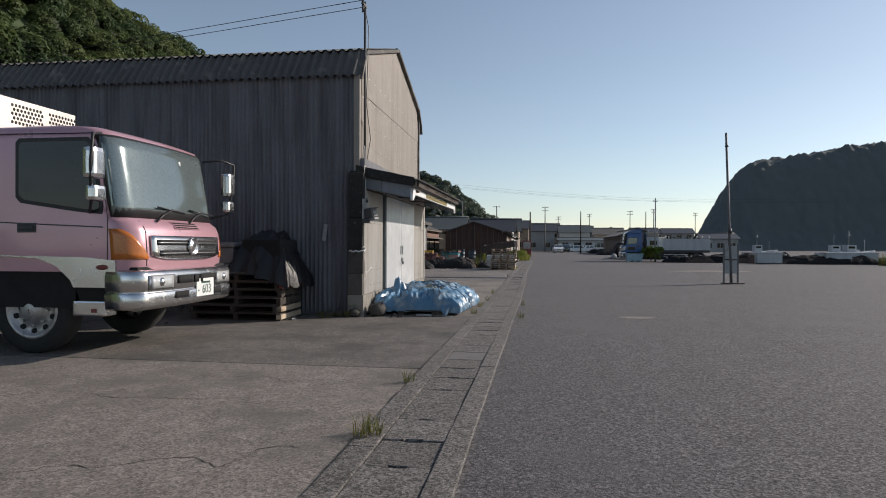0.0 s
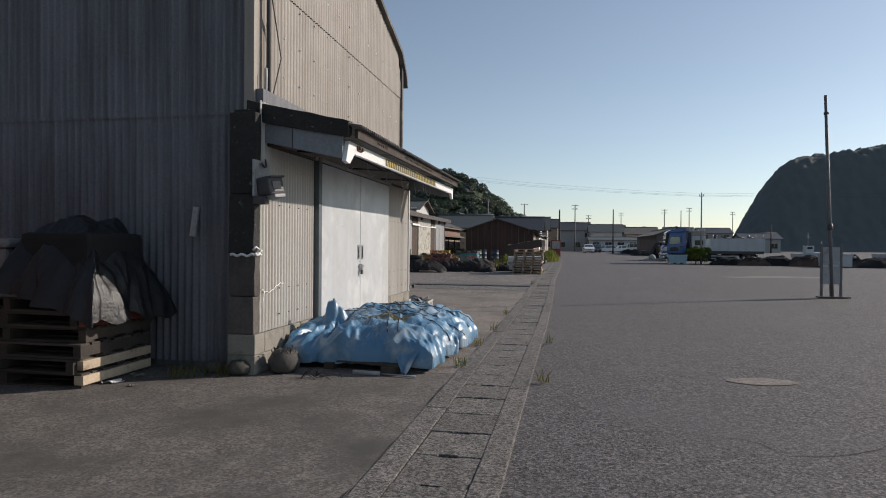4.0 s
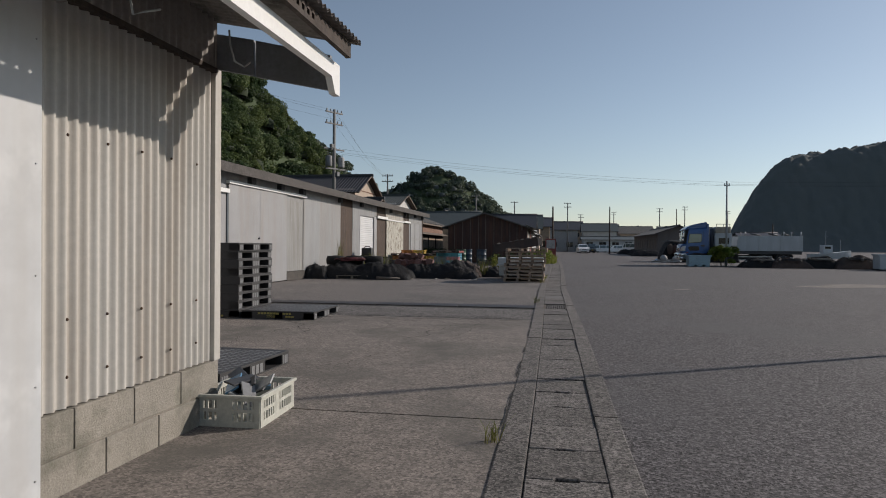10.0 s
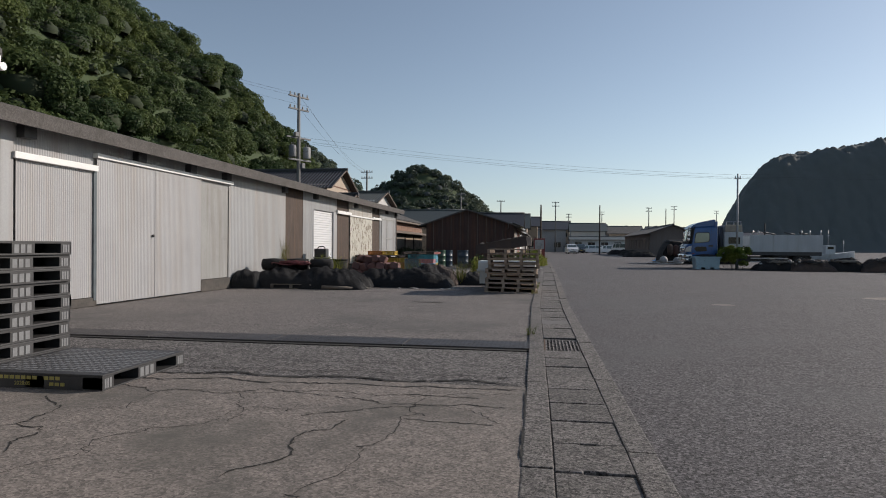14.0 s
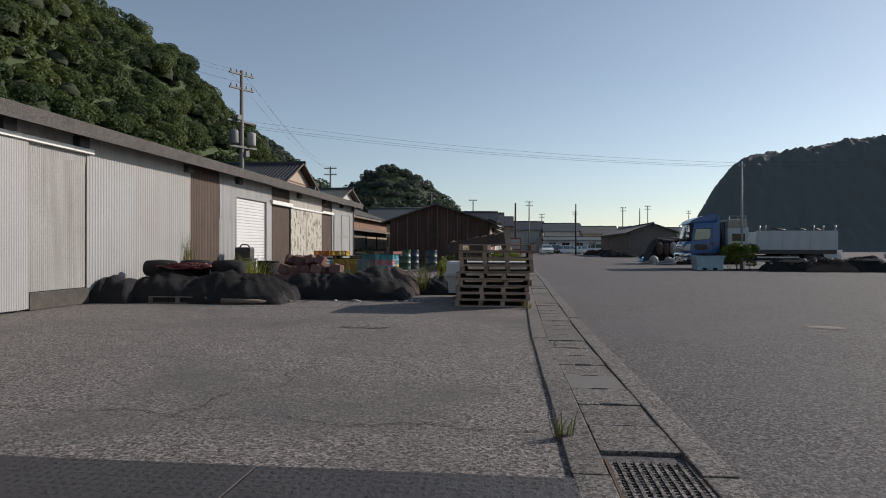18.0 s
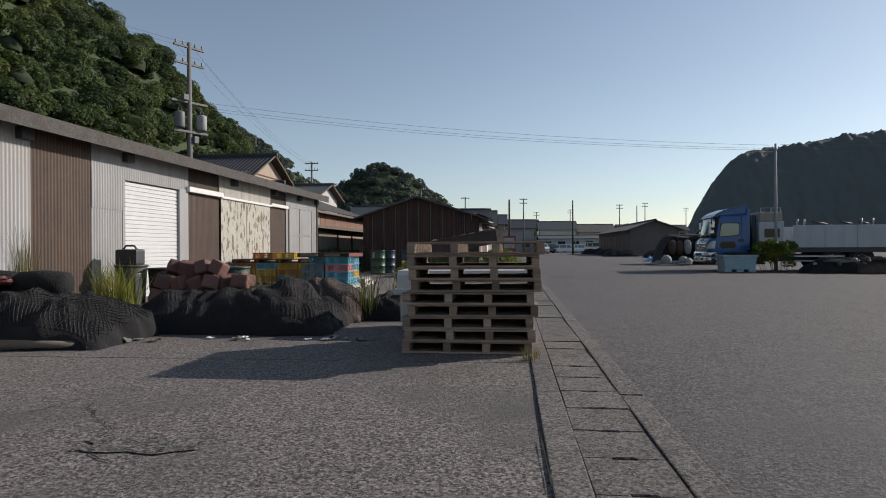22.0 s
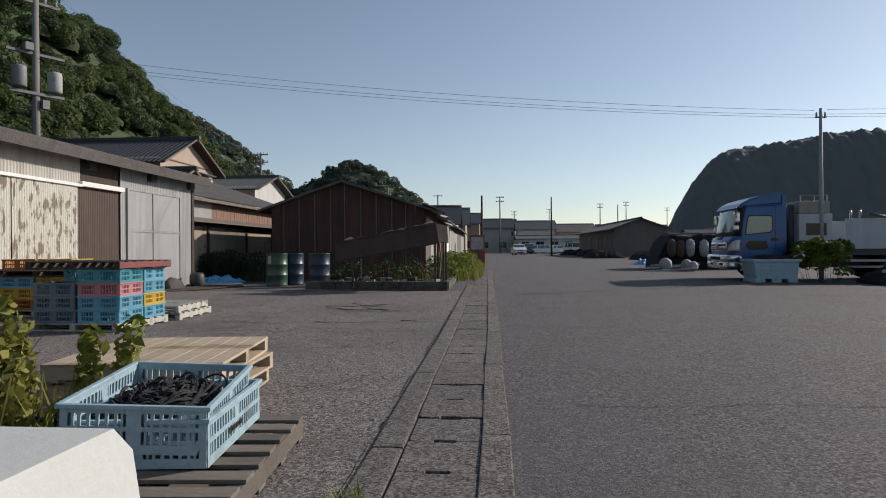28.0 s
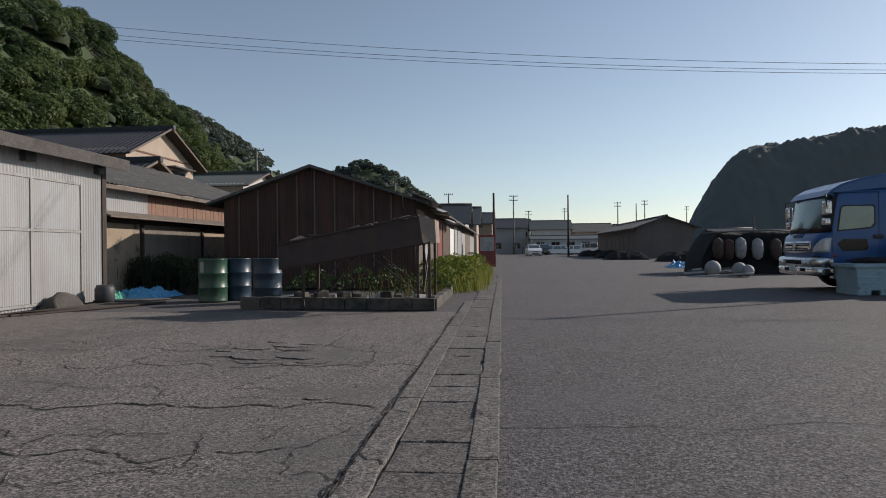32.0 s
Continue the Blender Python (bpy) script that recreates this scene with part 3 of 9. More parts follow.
M_ENDGREY = mat("blue_grey_end_panel", (0.2, 0.215, 0.235), (0.15, 0.16, 0.175), scale=3, rough=0.6, bump=0.05, streak=((0.1, 0.1, 0.1), 5, 0.4))
M_SLATEGREY = mat("grey_slate_edge", (0.26, 0.24, 0.225), (0.18, 0.165, 0.155), scale=3, rough=0.85, bump=0.2, bscale=50, fine=0.3, stain=((0.08, 0.075, 0.068), 5, 0.6, 0.08))
M_EAVE = mat("weathered_eave", (0.105, 0.096, 0.09), (0.07, 0.064, 0.06), scale=2.5, rough=0.9, bump=0.3, bscale=40, fine=0.5, grain=(0.42, 0.6), stain=((0.06, 0.055, 0.05), 3, 0.6, 0.1))

# ---- ground ----
GUT = ((-12, -0.30), (7, -0.28), (12, -0.25), (17, -0.208), (22, -0.212), (26, -0.245), (30, -0.28), (34.5, -0.243), (39, -0.195), (43, -0.155), (62, -0.1))


def gut_x(y):
    """The middle of the gutter, which wanders a little."""
    for (ya, xa), (yb, xb) in zip(GUT, GUT[1:]):
        if y <= yb:
            break
    f = max(0.0, min(1.0, (y - ya) / (yb - ya)))
    return xa + (xb - xa) * f * f * (3 - 2 * f)


b = B()
b.quad((-2500, -2500, -0.012), (2500, -2500, -0.012), (2500, 2500, -0.012), (-2500, 2500, -0.012))
ground = tagged(part("ground", b, M_ASPHALT), "worn grey asphalt yard of a small fishing harbour", "ground", kind="structure")
rng = random.Random(5)


def strip(b, pts, w0, z):
    """A thin ragged strip of dirt along a line."""
    prev = None
    for i, p in enumerate(pts):
        q = pts[min(i + 1, len(pts) - 1)]
        o = pts[max(i - 1, 0)]
        d = Vector((q[0] - o[0], q[1] - o[1], 0)).normalized()
        w = w0 * rng.uniform(0.25, 1.0) * (0.3 if i in (0, len(pts) - 1) else 1)
        n = Vector((-d.y, d.x, 0)) * w
        c = (b.bm.verts.new((p[0] + n.x, p[1] + n.y, z)), b.bm.verts.new((p[0] - n.x, p[1] - n.y, z)))
        if prev:
            b.bm.faces.new((prev[0], c[0], c[1], prev[1]))
        prev = c


def crack_line(x0, y0, x1, y1, wob=0.12, step=0.09):
    n = max(3, int(math.hypot(x1 - x0, y1 - y0) / step))
    px, py, out = 0.0, 0.0, []
    s = rng.uniform(0, 90)
    for i in range(n + 1):
        f = i / n
        px = wob * noise.noise((s + f * n * 0.1, 1.3, 0)) + 0.35 * min(wob, 0.12) * noise.noise((s + f * n * 0.7, 7.7, 0))
        py = wob * noise.noise((s + f * n * 0.1, 5.1, 3)) + 0.35 * min(wob, 0.12) * noise.noise((s + f * n * 0.7, 2.2, 3))
        out.append((x0 + (x1 - x0) * f + px + rng.uniform(-0.25, 0.25) * step, y0 + (y1 - y0) * f + py + rng.uniform(-0.3, 0.3) * step))
    return out


# concrete apron in front of the warehouses, cast in slabs with open joints
apron = tagged(part("pavement", B().box(-40, -0.5, -12, 23.4, -0.12, -0.006), M_GAP), "pale worn concrete apron with cracks and open joints", "pavement", kind="structure")
# the fourth row of slabs takes a darker concrete
for i, (ya, yb) in enumerate(((-11.9, -3.2), (-3.2, 2.4), (2.4, 8.0), (8.0, 12.55), (12.55, 18.05), (18.05, 23.4))):
    for xa, xb in ((-39.9, -12.0), (-12.0, -6.2), (-6.2, -0.5)):
        part("slab", B().box(xa + 0.006, xb - 0.006, ya + 0.008, yb - 0.008, -0.1, 0.004 + 0.001 * (i % 2)), M_DARKCONC if i == 3 else M_CONC, apron)
rough = tagged(part("channel_surround", B().box(-40, -0.5, 23.42, 25.05, -0.1, 0.0), M_ROUGHC), "strip of rough aggregate concrete across the yard", "pavement", kind="structure")
plates = thing("channel_cover", "row of chequered steel plates covering a drain channel", "drain cover")
xq = -0.46
for k, w in enumerate((1.5, 1.52, 1.5, 1.52, 1.5, 1.5)):
    pl_ = part("plate", B().box(xq - w + 0.012, xq, 25.22, 25.7, -0.03, 0.012, 0.003), M_STEELPLATE, plates)
    if k < 2:
        studs = B()
        for i in range(int(w / 0.05) - 1):
            for j in range(9):
                c, s_ = (0.012, 0.004) if (i + j) % 2 else (0.004, 0.012)
                px, py = xq - 0.04 - i * 0.05, 25.25 + j * 0.053
                studs.bm.faces.new([studs.bm.verts.new(q) for q in ((px - c, py - s_, 0.0125), (px + s_, py - c, 0.0125), (px + c, py + s_, 0.0155), (px - s_, py + c, 0.0155))])
        part("tread_studs", studs, M_STEELPLATE, pl_, fix=False)["kind"] = "stuff"
    xq -= w
part("plate_seat", B().box(-9.5, -0.47, 25.12, 25.21, -0.12, -0.002), M_GAP, plates)
# patched asphalt in front of the long warehouse
tagged(part("yard_patch", B().box(-9.5, -0.5, 25.72, 33.0, -0.1, -0.004), M_YARD), "rough worn pale asphalt patch before the warehouse doors", "pavement", kind="structure")
tagged(part("yard_patch", B().box(-9.5, -0.44, 33.004, 49.3, -0.1, -0.002), M_YARD), "cracked pale asphalt patch with missing pieces", "pavement", kind="structure")

b = B()
CRACKS = [(-5.5, 3.2, -0.9, 5.6, 0.3), (-6, 6.4, -1.4, 6.6, 0.15), (-5.2, 6.2, -3.8, 4.0, 0.25), (-2.6, 7.4, -1.0, 7.3, 0.2), (-4.6, 18.6, -3.2, 22.8, 0.35), (-3.2, 22.8, -0.6, 23.1, 0.2),
          (-3.2, 20.6, -2.2, 22.7, 0.3), (-2.3, 19.3, -1.9, 20.3, 0.2), (-1.6, 21.0, -1.2, 22.9, 0.2), (-5.8, 19.6, -3.6, 20.6, 0.3), (-2.7, 22.9, -2.3, 22.1, 0.15), (-1.1, 22.8, -0.65, 22.3, 0.12)]
YARD = [(-9, 26.8, -0.7, 26.4, 0.12), (-9, 28.1, -0.6, 28.3, 0.2), (-9, 29.6, -0.65, 29.5, 0.15), (-4.2, 29.5, -3.6, 31.4, 0.3), (-2.8, 26.4, -2.3, 28.2, 0.3), (-6.5, 31.0, -4.0, 31.3, 0.2), (-3.4, 31.4, -2.6, 30.3, 0.15), (-3.1, 30.4, -2.2, 30.7, 0.2),
        (-6.2, 36.4, -0.7, 36.7, 0.2), (-4.4, 38.9, -0.6, 39.3, 0.25), (-3.0, 41.0, -2.7, 40.3, 0.12)]
# the frost-broken stretch near the chute: long rows with cross cracks between them
ROWS = [(40.9, 0.5), (41.7, 0.55), (42.1, 1.0), (42.36, 0.5), (42.96, 1.5), (43.5, 0.7), (44.4, 1.0), (44.64, 0.6), (45.28, 0.9), (45.7, 0.8), (46.6, 0.6), (47.6, 0.7), (48.5, 0.6)]
ROAD = [(1.2, 11.0, 7.5, 12.5, 0.4), (3.0, 9.0, 4.2, 15.0, 0.5), (4.2, 15.0, 6.6, 27.0, 0.6), (2.0, 27.5, 10.5, 28.4, 0.3), (3.4, 27.8, 5.2, 36.0, 0.5), (5.2, 36.0, 7.0, 46.0, 0.5), (0.3, 24.6, 3.4, 24.9, 0.2), (5.6, 19.3, 14.0, 21.5, 0.4), (0.2, 42.6, 9.5, 43.2, 0.25),
        (1.6, 45.2, 8.5, 46.3, 0.3), (0.2, 33.6, 6.0, 34.1, 0.25), (6.5, 30.0, 12.0, 33.0, 0.5), (0.4, 38.6, 7.0, 38.9, 0.2), (2.6, 47.5, 9.0, 50.0, 0.4)]
for x0, y0, x1, y1, w in CRACKS:
    strip(b, crack_line(x0, y0, x1, y1, w, 0.035), 0.0045, 0.0065)
for x0, y0, x1, y1, w in YARD:
    strip(b, crack_line(x0, y0, x1, y1, w, 0.045), 0.006, 0.002)


def jagged(x0, y0, x1, y1, wob):
    """A crack that breaks from stone to stone."""
    n = max(4, int(math.hypot(x1 - x0, y1 - y0) / 0.028))
    s, out = rng.uniform(0, 90), []
    for i in range(n + 1):
        f = i / n
        k = min(1.0, 4 * f, 4 * (1 - f))
        o = k * wob * noise.noise((s + f * n * 0.045, 1.3, 0)) + 0.05 * noise.noise((s + f * n * 0.23, 2.3, 0))
        out.append((x0 + (x1 - x0) * f + 0.03 * noise.noise((s + f * n * 0.31, 5.3, 4)) + rng.uniform(-0.011, 0.011), y0 + (y1 - y0) * f + o + rng.uniform(-0.013, 0.013)))
    return out


def broken_strip(pts, w, z):
    """The crack opens and closes along its length."""
    run, s = [], rng.uniform(0, 99)
    for i, q in enumerate(pts):
        if noise.noise((s + i * 0.06, 0, 0)) > -0.3:
            run.append(q)
        else:
            if len(run) > 3:
                strip(b, run, w * rng.uniform(0.6, 1.3), z)
            run = []
    if len(run) > 3:
        strip(b, run, w, z)


nodes = []
for k, (y, w) in enumerate(ROWS):
    xs, x = [], -6.4 + rng.uniform(0, 0.5)
    while x < -0.55:
        xs.append((x, y + rng.uniform(-0.06, 0.06)))
        x += rng.uniform(0.35, 1.0)
    xs.append((-0.52, y + rng.uniform(-0.05, 0.05)))
    for p, q in zip(xs, xs[1:]):
        if rng.random() < 0.45 + 0.35 * w:
            broken_strip(jagged(*p, *q, 0.3), 0.0105 * w, 0.002)
    nodes.append(xs)
for lo, hi in zip(nodes, nodes[1:]):
    for p in lo:
        q = min(hi, key=lambda h: abs(h[0] - p[0] - 0.1))
        if abs(q[0] - p[0]) < 0.55 and rng.random() < 0.6:
            broken_strip(jagged(*p, *q, 0.1), 0.0075, 0.0022)
for k in range(90):
    x0, y0 = rng.uniform(-5.5, -0.7), rng.uniform(38.5, 48.5)
    a, ln = rng.choice((0.0, 0.1, -0.1, 1.5, 1.2, -1.3)) + rng.uniform(-0.3, 0.3), rng.uniform(0.12, 0.5)
    strip(b, jagged(x0, y0, x0 + ln * math.cos(a), y0 + ln * math.sin(a), 0.05), 0.006, 0.0024)
# the crack along the kerb, where its edge has crumbled
for ya, yb in ((40.6, 42.1), (42.25, 43.4), (43.5, 44.6), (45.0, 46.3), (47.1, 48.6)):
    broken_strip(jagged(gut_x(ya) - 0.37, ya, gut_x(yb) - 0.36, yb, 0.03), 0.01, 0.0125)
for y in (41.1, 42.05, 42.9, 43.7, 44.9, 46.2):
    for off in (-0.35, 0.19):
        if rng.random() < 0.75:
            strip(b, jagged(gut_x(y) + off, y, gut_x(y) + off + 0.155, y + rng.uniform(-0.2, 0.2), 0.05), 0.008, 0.0135)
for x0, y0, x1, y1, w in ROAD:
    strip(b, crack_line(x0, y0, x1, y1, w, 0.07), 0.006, -0.0085)
for x0, y0, x1, y1 in ((-0.57, 30.3, -0.44, 29.5), (-0.44, 29.5, -0.2, 29.35), (-0.42, 29.9, -0.4, 29.3), (0.0, 29.4, 0.13, 28.9), (-0.56, 27.2, -0.42, 27.0), (-0.55, 36.1, -0.4, 36.4), (-0.2, 44.0, 0.13, 44.3), (-0.52, 42.6, -0.38, 42.2)):
    strip(b, crack_line(x0, y0, x1, y1, 0.05, 0.03), 0.008, 0.0085)
for ya, yb, w in ((2, 17, 0.004), (17, 23.4, 0.009), (25.75, 33, 0.005), (33, 38, 0.005), (38, 50, 0.008)):
    n = int((yb - ya) / 0.07)
    line = [(gut_x(ya + (yb - ya) * i / n) - 0.356 + 0.014 * noise.noise((i * 0.13, ya, 4)) + rng.uniform(-0.004, 0.004), ya + (yb - ya) * i / n) for i in range(n + 1)]
    run = []
    for i, q in enumerate(line):
        if noise.noise((i * 0.09, ya, 8)) > (-0.3 if w > 0.01 else -0.02):
            run.append(q)
        elif run:
            if len(run) > 3:
                strip(b, run, w, 0.0125)
            run = []
    if len(run) > 3:
        strip(b, run, w, 0.0125)
# broken edges of the rough strip before the drain channel
for y0, w, wob in ((23.43, 0.03, 0.1), (23.2, 0.018, 0.14), (23.65, 0.012, 0.1), (24.1, 0.008, 0.12)):
    strip(b, crack_line(-8.5 if y0 != 23.2 else -4.6, y0, -0.62, y0 + 0.06, wob, 0.05), w, 0.0078)
for x0, y0, x1, y1, w in ((-4.4, 23.2, -3.3, 22.75, 0.1), (-3.3, 22.75, -2.3, 22.95, 0.1), (-2.3, 22.95, -1.5, 22.7, 0.08), (-1.5, 22.7, -0.7, 22.75, 0.06), (-2.0, 22.3, -1.2, 22.75, 0.08), (-1.9, 21.2, -1.7, 22.3, 0.12), (-1.3, 22.35, -0.75, 22.3, 0.04), (-3.9, 22.5, -3.2, 21.4, 0.15), (-1.45, 23.0, -0.9, 22.95, 0.04)):
    strip(b, crack_line(x0, y0, x1, y1, w, 0.03), 0.0085, 0.0078)
tagged(part("ground_cracks", b, M_GAP, fix=False), "dark cracks and dirt-filled joints in the paving", "cracks", kind="stuff")
# pieces of the top layer lifted and broken loose
chips = thing("broken_asphalt", "loose lifted pieces of broken asphalt in the yard", "rubble", kind="structure")
for k, (x, y, r, h, rx, ry) in enumerate(((-2.42, 45.42, 0.2, 0.03, 3, -3), (-2.05, 45.55, 0.17, 0.028, -4, 2), (-1.86, 45.72, 0.13, 0.02, 2, 4), (-2.12, 44.88, 0.24, 0.03, 3, 2), (-1.75, 44.85, 0.16, 0.026, -3, 3), (-2.5, 44.95, 0.13, 0.02, 2, -4), (-1.5, 44.62, 0.12, 0.018, 3, 2), (-2.3, 45.86, 0.11, 0.02, 2, 3), (-2.62, 45.25, 0.1, 0.018, 0, 5), (-1.05, 43.25, 0.09, 0.014, 3, 3), (-2.2, 43.06, 0.1, 0.014, -3, 2))):
    m = 9
    out = [(r * (1.25 + 0.5 * noise.noise((k * 3.1, i * 1.7, 2))) * math.cos(2 * math.pi * i / m + rng.uniform(-0.2, 0.2)), 0.62 * r * (1 + 0.5 * noise.noise((k * 3.1, i * 1.7, 6))) * math.sin(2 * math.pi * i / m + rng.uniform(-0.2, 0.2))) for i in range(m)]
    part("piece", B().prism(out, "z", -0.03, h * 0.4), M_YARD, chips, at=pose(x, y, 0, rx * 0.4, ry * 0.4, rng.uniform(-20, 20)))
# potholes where the top layer broke away
for k, (x, y, rx, ry) in enumerate(((-1.95, 45.42, 0.2, 0.13), (-2.42, 45.2, 0.16, 0.3), (-2.05, 44.62, 0.22, 0.08), (-1.6, 44.55, 0.18, 0.12), (-2.6, 30.6, 0.3, 0.14))):
    b = B()
    ring = []
    for i in range(22):
        a = 2 * math.pi * i / 22
        r = 1 + 0.5 * noise.noise((math.cos(a) * 1.6 + k * 3, math.sin(a) * 1.6, k))
        ring.append(b.bm.verts.new((x + rx * r * math.cos(a), y + ry * r * math.sin(a), 0.0035)))
    b.bm.faces.new(ring)
    tagged(part("pothole", b, M_ROUGHC, fix=False), "shallow broken patch showing rough stones", "pothole", group="potholes", kind="structure")
for x, y, rx, ry in ((-2.0, 15.2, 0.34, 0.8),):
    b = B()
    ring = [b.bm.verts.new((x + rx * (1 + 0.7 * noise.noise((math.cos(a) * 2, math.sin(a) * 2, x * 9))) * math.cos(a), y + ry * (1 + 0.7 * noise.noise((math.cos(a) * 2, math.sin(a) * 2, y * 7))) * math.sin(a), 0.0075)) for a in [2 * math.pi * i / 30 for i in range(30)]]
    b.bm.faces.new(ring)
    tagged(part("paint_stain", b, M_GREENSPILL, fix=False), "faint green paint stain on the concrete", "stain", group="paint stains", kind="structure")
# old pale road patches
for x, y, w, d in ((9.2, 34.5, 1.6, 0.9), (7.4, 33.6, 0.8, 0.5), (3.0, 31.3, 0.22, 0.16), (2.1, 12.9, 0.3, 0.16)):
    b = B()
    ring = [b.bm.verts.new((x + w * (1 + 0.3 * noise.noise((math.cos(a), math.sin(a), x))) * math.cos(a), y + d * (1 + 0.3 * noise.noise((math.cos(a), math.sin(a), y))) * math.sin(a), -0.007)) for a in [2 * math.pi * i / 24 for i in range(24)]]
    b.bm.faces.new(ring)
    tagged(part("road_patch", b, M_CONC, fix=False), "pale worn patch in the asphalt", "patch", group="road patches", kind="structure")

# ---- gutter with lids ----
gutter = thing("gutter", "roadside gutter with notched concrete lids between kerb strips", "gutter", kind="structure")
rng = random.Random(11)
def kerb_run(off, half, y0, y1, step):
    y = y0
    while y < y1:
        ln = step * rng.uniform(0.9, 1.1)
        xa, xb = gut_x(y) + off, gut_x(y + ln) + off
        m = Matrix.Translation(((xa + xb) / 2, y + ln / 2, rng.uniform(-0.002, 0.003) + 0.003)) @ Matrix.Rotation(math.atan2(xa - xb, ln) + rng.uniform(-0.003, 0.003), 4, "Z")
        b = B().box(-half, half, -ln / 2 + 0.004, ln / 2 - 0.004, -0.3, 0.008, 0.008)
        if y > 38 and rng.random() < 0.6:
            bmesh.ops.subdivide_edges(b.bm, edges=[e for e in b.bm.edges if abs(e.verts[0].co.y - e.verts[1].co.y) > 0.5], cuts=14)
            for v in b.bm.verts:
                k = noise.noise((v.co.x * 3, (v.co.y + y) * 5, off))
                v.co.x += 0.022 * k
                v.co.z -= 0.02 * max(0.0, k - 0.15) * (1 if v.co.z > 0 else 0)
        part("kerb", b, M_LID, gutter, at=m)
        y += ln


part("channel", B().prism([(gut_x(-10 + 3 * i) - 0.21, -10 + 3 * i) for i in range(25)] + [(gut_x(62 - 3 * i) + 0.21, 62 - 3 * i) for i in range(25)], "z", -0.5, -0.13), M_GAP, gutter)
kerb_run(-0.273, 0.079, -8, 50.2, 2.0)
kerb_run(0.267, 0.075, -8, 62, 2.0)


def lid_mesh(name, m, n, d, chip=0.0):
    """A lid with a lifting notch in each end; chip wears its corners away."""
    b = B()
    w, e = 0.191, 0.4465
    out = [(-w, 0.003 + chip), (-w + chip, 0.003), (-n, 0.003), (-n * 0.85, d), (n * 0.85, d), (n, 0.003), (w, 0.003), (w, e - chip * 0.7), (w - chip * 1.3, e), (n, e), (n * 0.85, e + 0.003 - d), (-n * 0.85, e + 0.003 - d), (-n, e), (-w, e)]
    if not chip:
        out = [p for i, p in enumerate(out) if i not in (0, 7)]
        out[0] = (-w, 0.003)
        out[6] = (w, e)
    b.prism(out, "z", -0.1, 0.006).fix()
    bmesh.ops.bevel(b.bm, geom=[q for q in b.bm.edges if all(v.co.z > 0 for v in q.verts)], offset=0.005, segments=1, affect="EDGES")
    me = bpy.data.meshes.new(name)
    b.bm.to_mesh(me)
    me.materials.append(m)
    return me


lids = [lid_mesh("lid", M_LID, 0.06, 0.02), lid_mesh("lid", M_LID, 0.05, 0.009), lid_mesh("lid", M_LID, 0.065, 0.024, 0.03), lid_mesh("lid", M_LIDNEW, 0.055, 0.012)]
for i in range(154):
    y = -7.66 + 0.45 * i
    if 25.0 < y < 25.75:
        continue
    ob = new("lid", lids[rng.choice((0, 0, 0, 1, 1, 1, 2, 3 if rng.random() < 0.5 else 0))])
    ob.parent = gutter
    broken = rng.random() < 0.2 and y > 38
    ob.matrix_basis = pose(gut_x(y + 0.22), y, rng.uniform(-0.006, 0.003) - (0.014 if broken else 0), rng.uniform(-0.4, 0.4) + (1.6 if broken else 0), rng.uniform(-0.5, 0.5), rng.uniform(-0.4, 0.4) + math.degrees(math.atan2(gut_x(y) - gut_x(y + 0.45), 0.45)))
gr = thing("drain_grate", "worn grey drain grate with weeds, set in the gutter", "grate")
for i in range(10):
    part("bar", B().box(-0.415 + 0.038 * i, -0.399 + 0.038 * i, 25.2, 25.98, -0.05, 0.002), M_ROUGHC, gr)
for i in range(26):
    part("cross_bar", B().box(-0.425, -0.045, 25.2 + 0.03 * i, 25.21 + 0.03 * i, -0.04, -0.002), M_ROUGHC, gr)
part("frame", B().box(-0.43, -0.415, 25.18, 26.0, -0.06, 0.004).box(-0.055, -0.04, 25.18, 26.0, -0.06, 0.004), M_RUSTSTEEL, gr)


# ---- warehouse beside the truck ----
wa = thing("warehouse", "tall warehouse in dark corrugated sheet with a cream front", "warehouse")
prof = [(12.36, 0), (12.36, 3.94), (12.66, 4.46), (15.2, 5.26), (17.5, 4.5), (17.7, 3.9), (17.72, 0)]
part("core", B().prism(prof, "x", -30, -2.56), M_DARKSHEET, wa)
part("side_sheet", B().corr((-30, 12.33, 0.06), (1, 0, 0), (0, 0, 1), 27.45, 2.36, 0.076, 0.016, 8), M_DARKSHEET, wa, "dark weathered corrugated sheet")
part("side_sheet", B().corr((-30, 12.318, 2.38), (1, 0, 0), (0, 0, 1), 27.45, 1.62, 0.076, 0.016, 8), M_DARKSHEET, wa, "dark weathered corrugated sheet")
part("mansard", B().corr((-30.2, 12.24, 3.98), (1, 0, 0), (0, 0.42, 0.56), 27.75, 0.66, 0.15, 0.03, 8), M_ROOF, wa, "deep corrugated slate of the roof edge")
part("roof", B().corr((-30.2, 12.6, 4.52), (1, 0, 0), (0, 2.6, 0.8), 27.75, 2.74, 0.15, 0.02, 6).corr((-30.2, 17.7, 4.5), (1, 0, 0), (0, -2.5, 0.82), 27.75, 2.64, 0.15, 0.02, 6), M_ROOF, wa)
# gable front: upper sheets cut to the outline
b = B()
per, pitch = 6, 0.076
n = int(5.36 / pitch * per)
for z0, z1 in ((2.4, 3.75), (3.76, 9)):
    prev = None
    for i in range(n + 1):
        y = 12.34 + 5.36 * i / n
        top = min(3.94 + (y - 12.34) * 1.75, 4.46 + (y - 12.66) * 0.315, 5.26 - (y - 15.2) * 0.33, 4.5 + (17.5 - y) * 2.6)
        x = -2.5 + 0.01 * math.sin(2 * math.pi * (y - 12.34) / pitch) + (0.006 if z0 > 3 else 0)
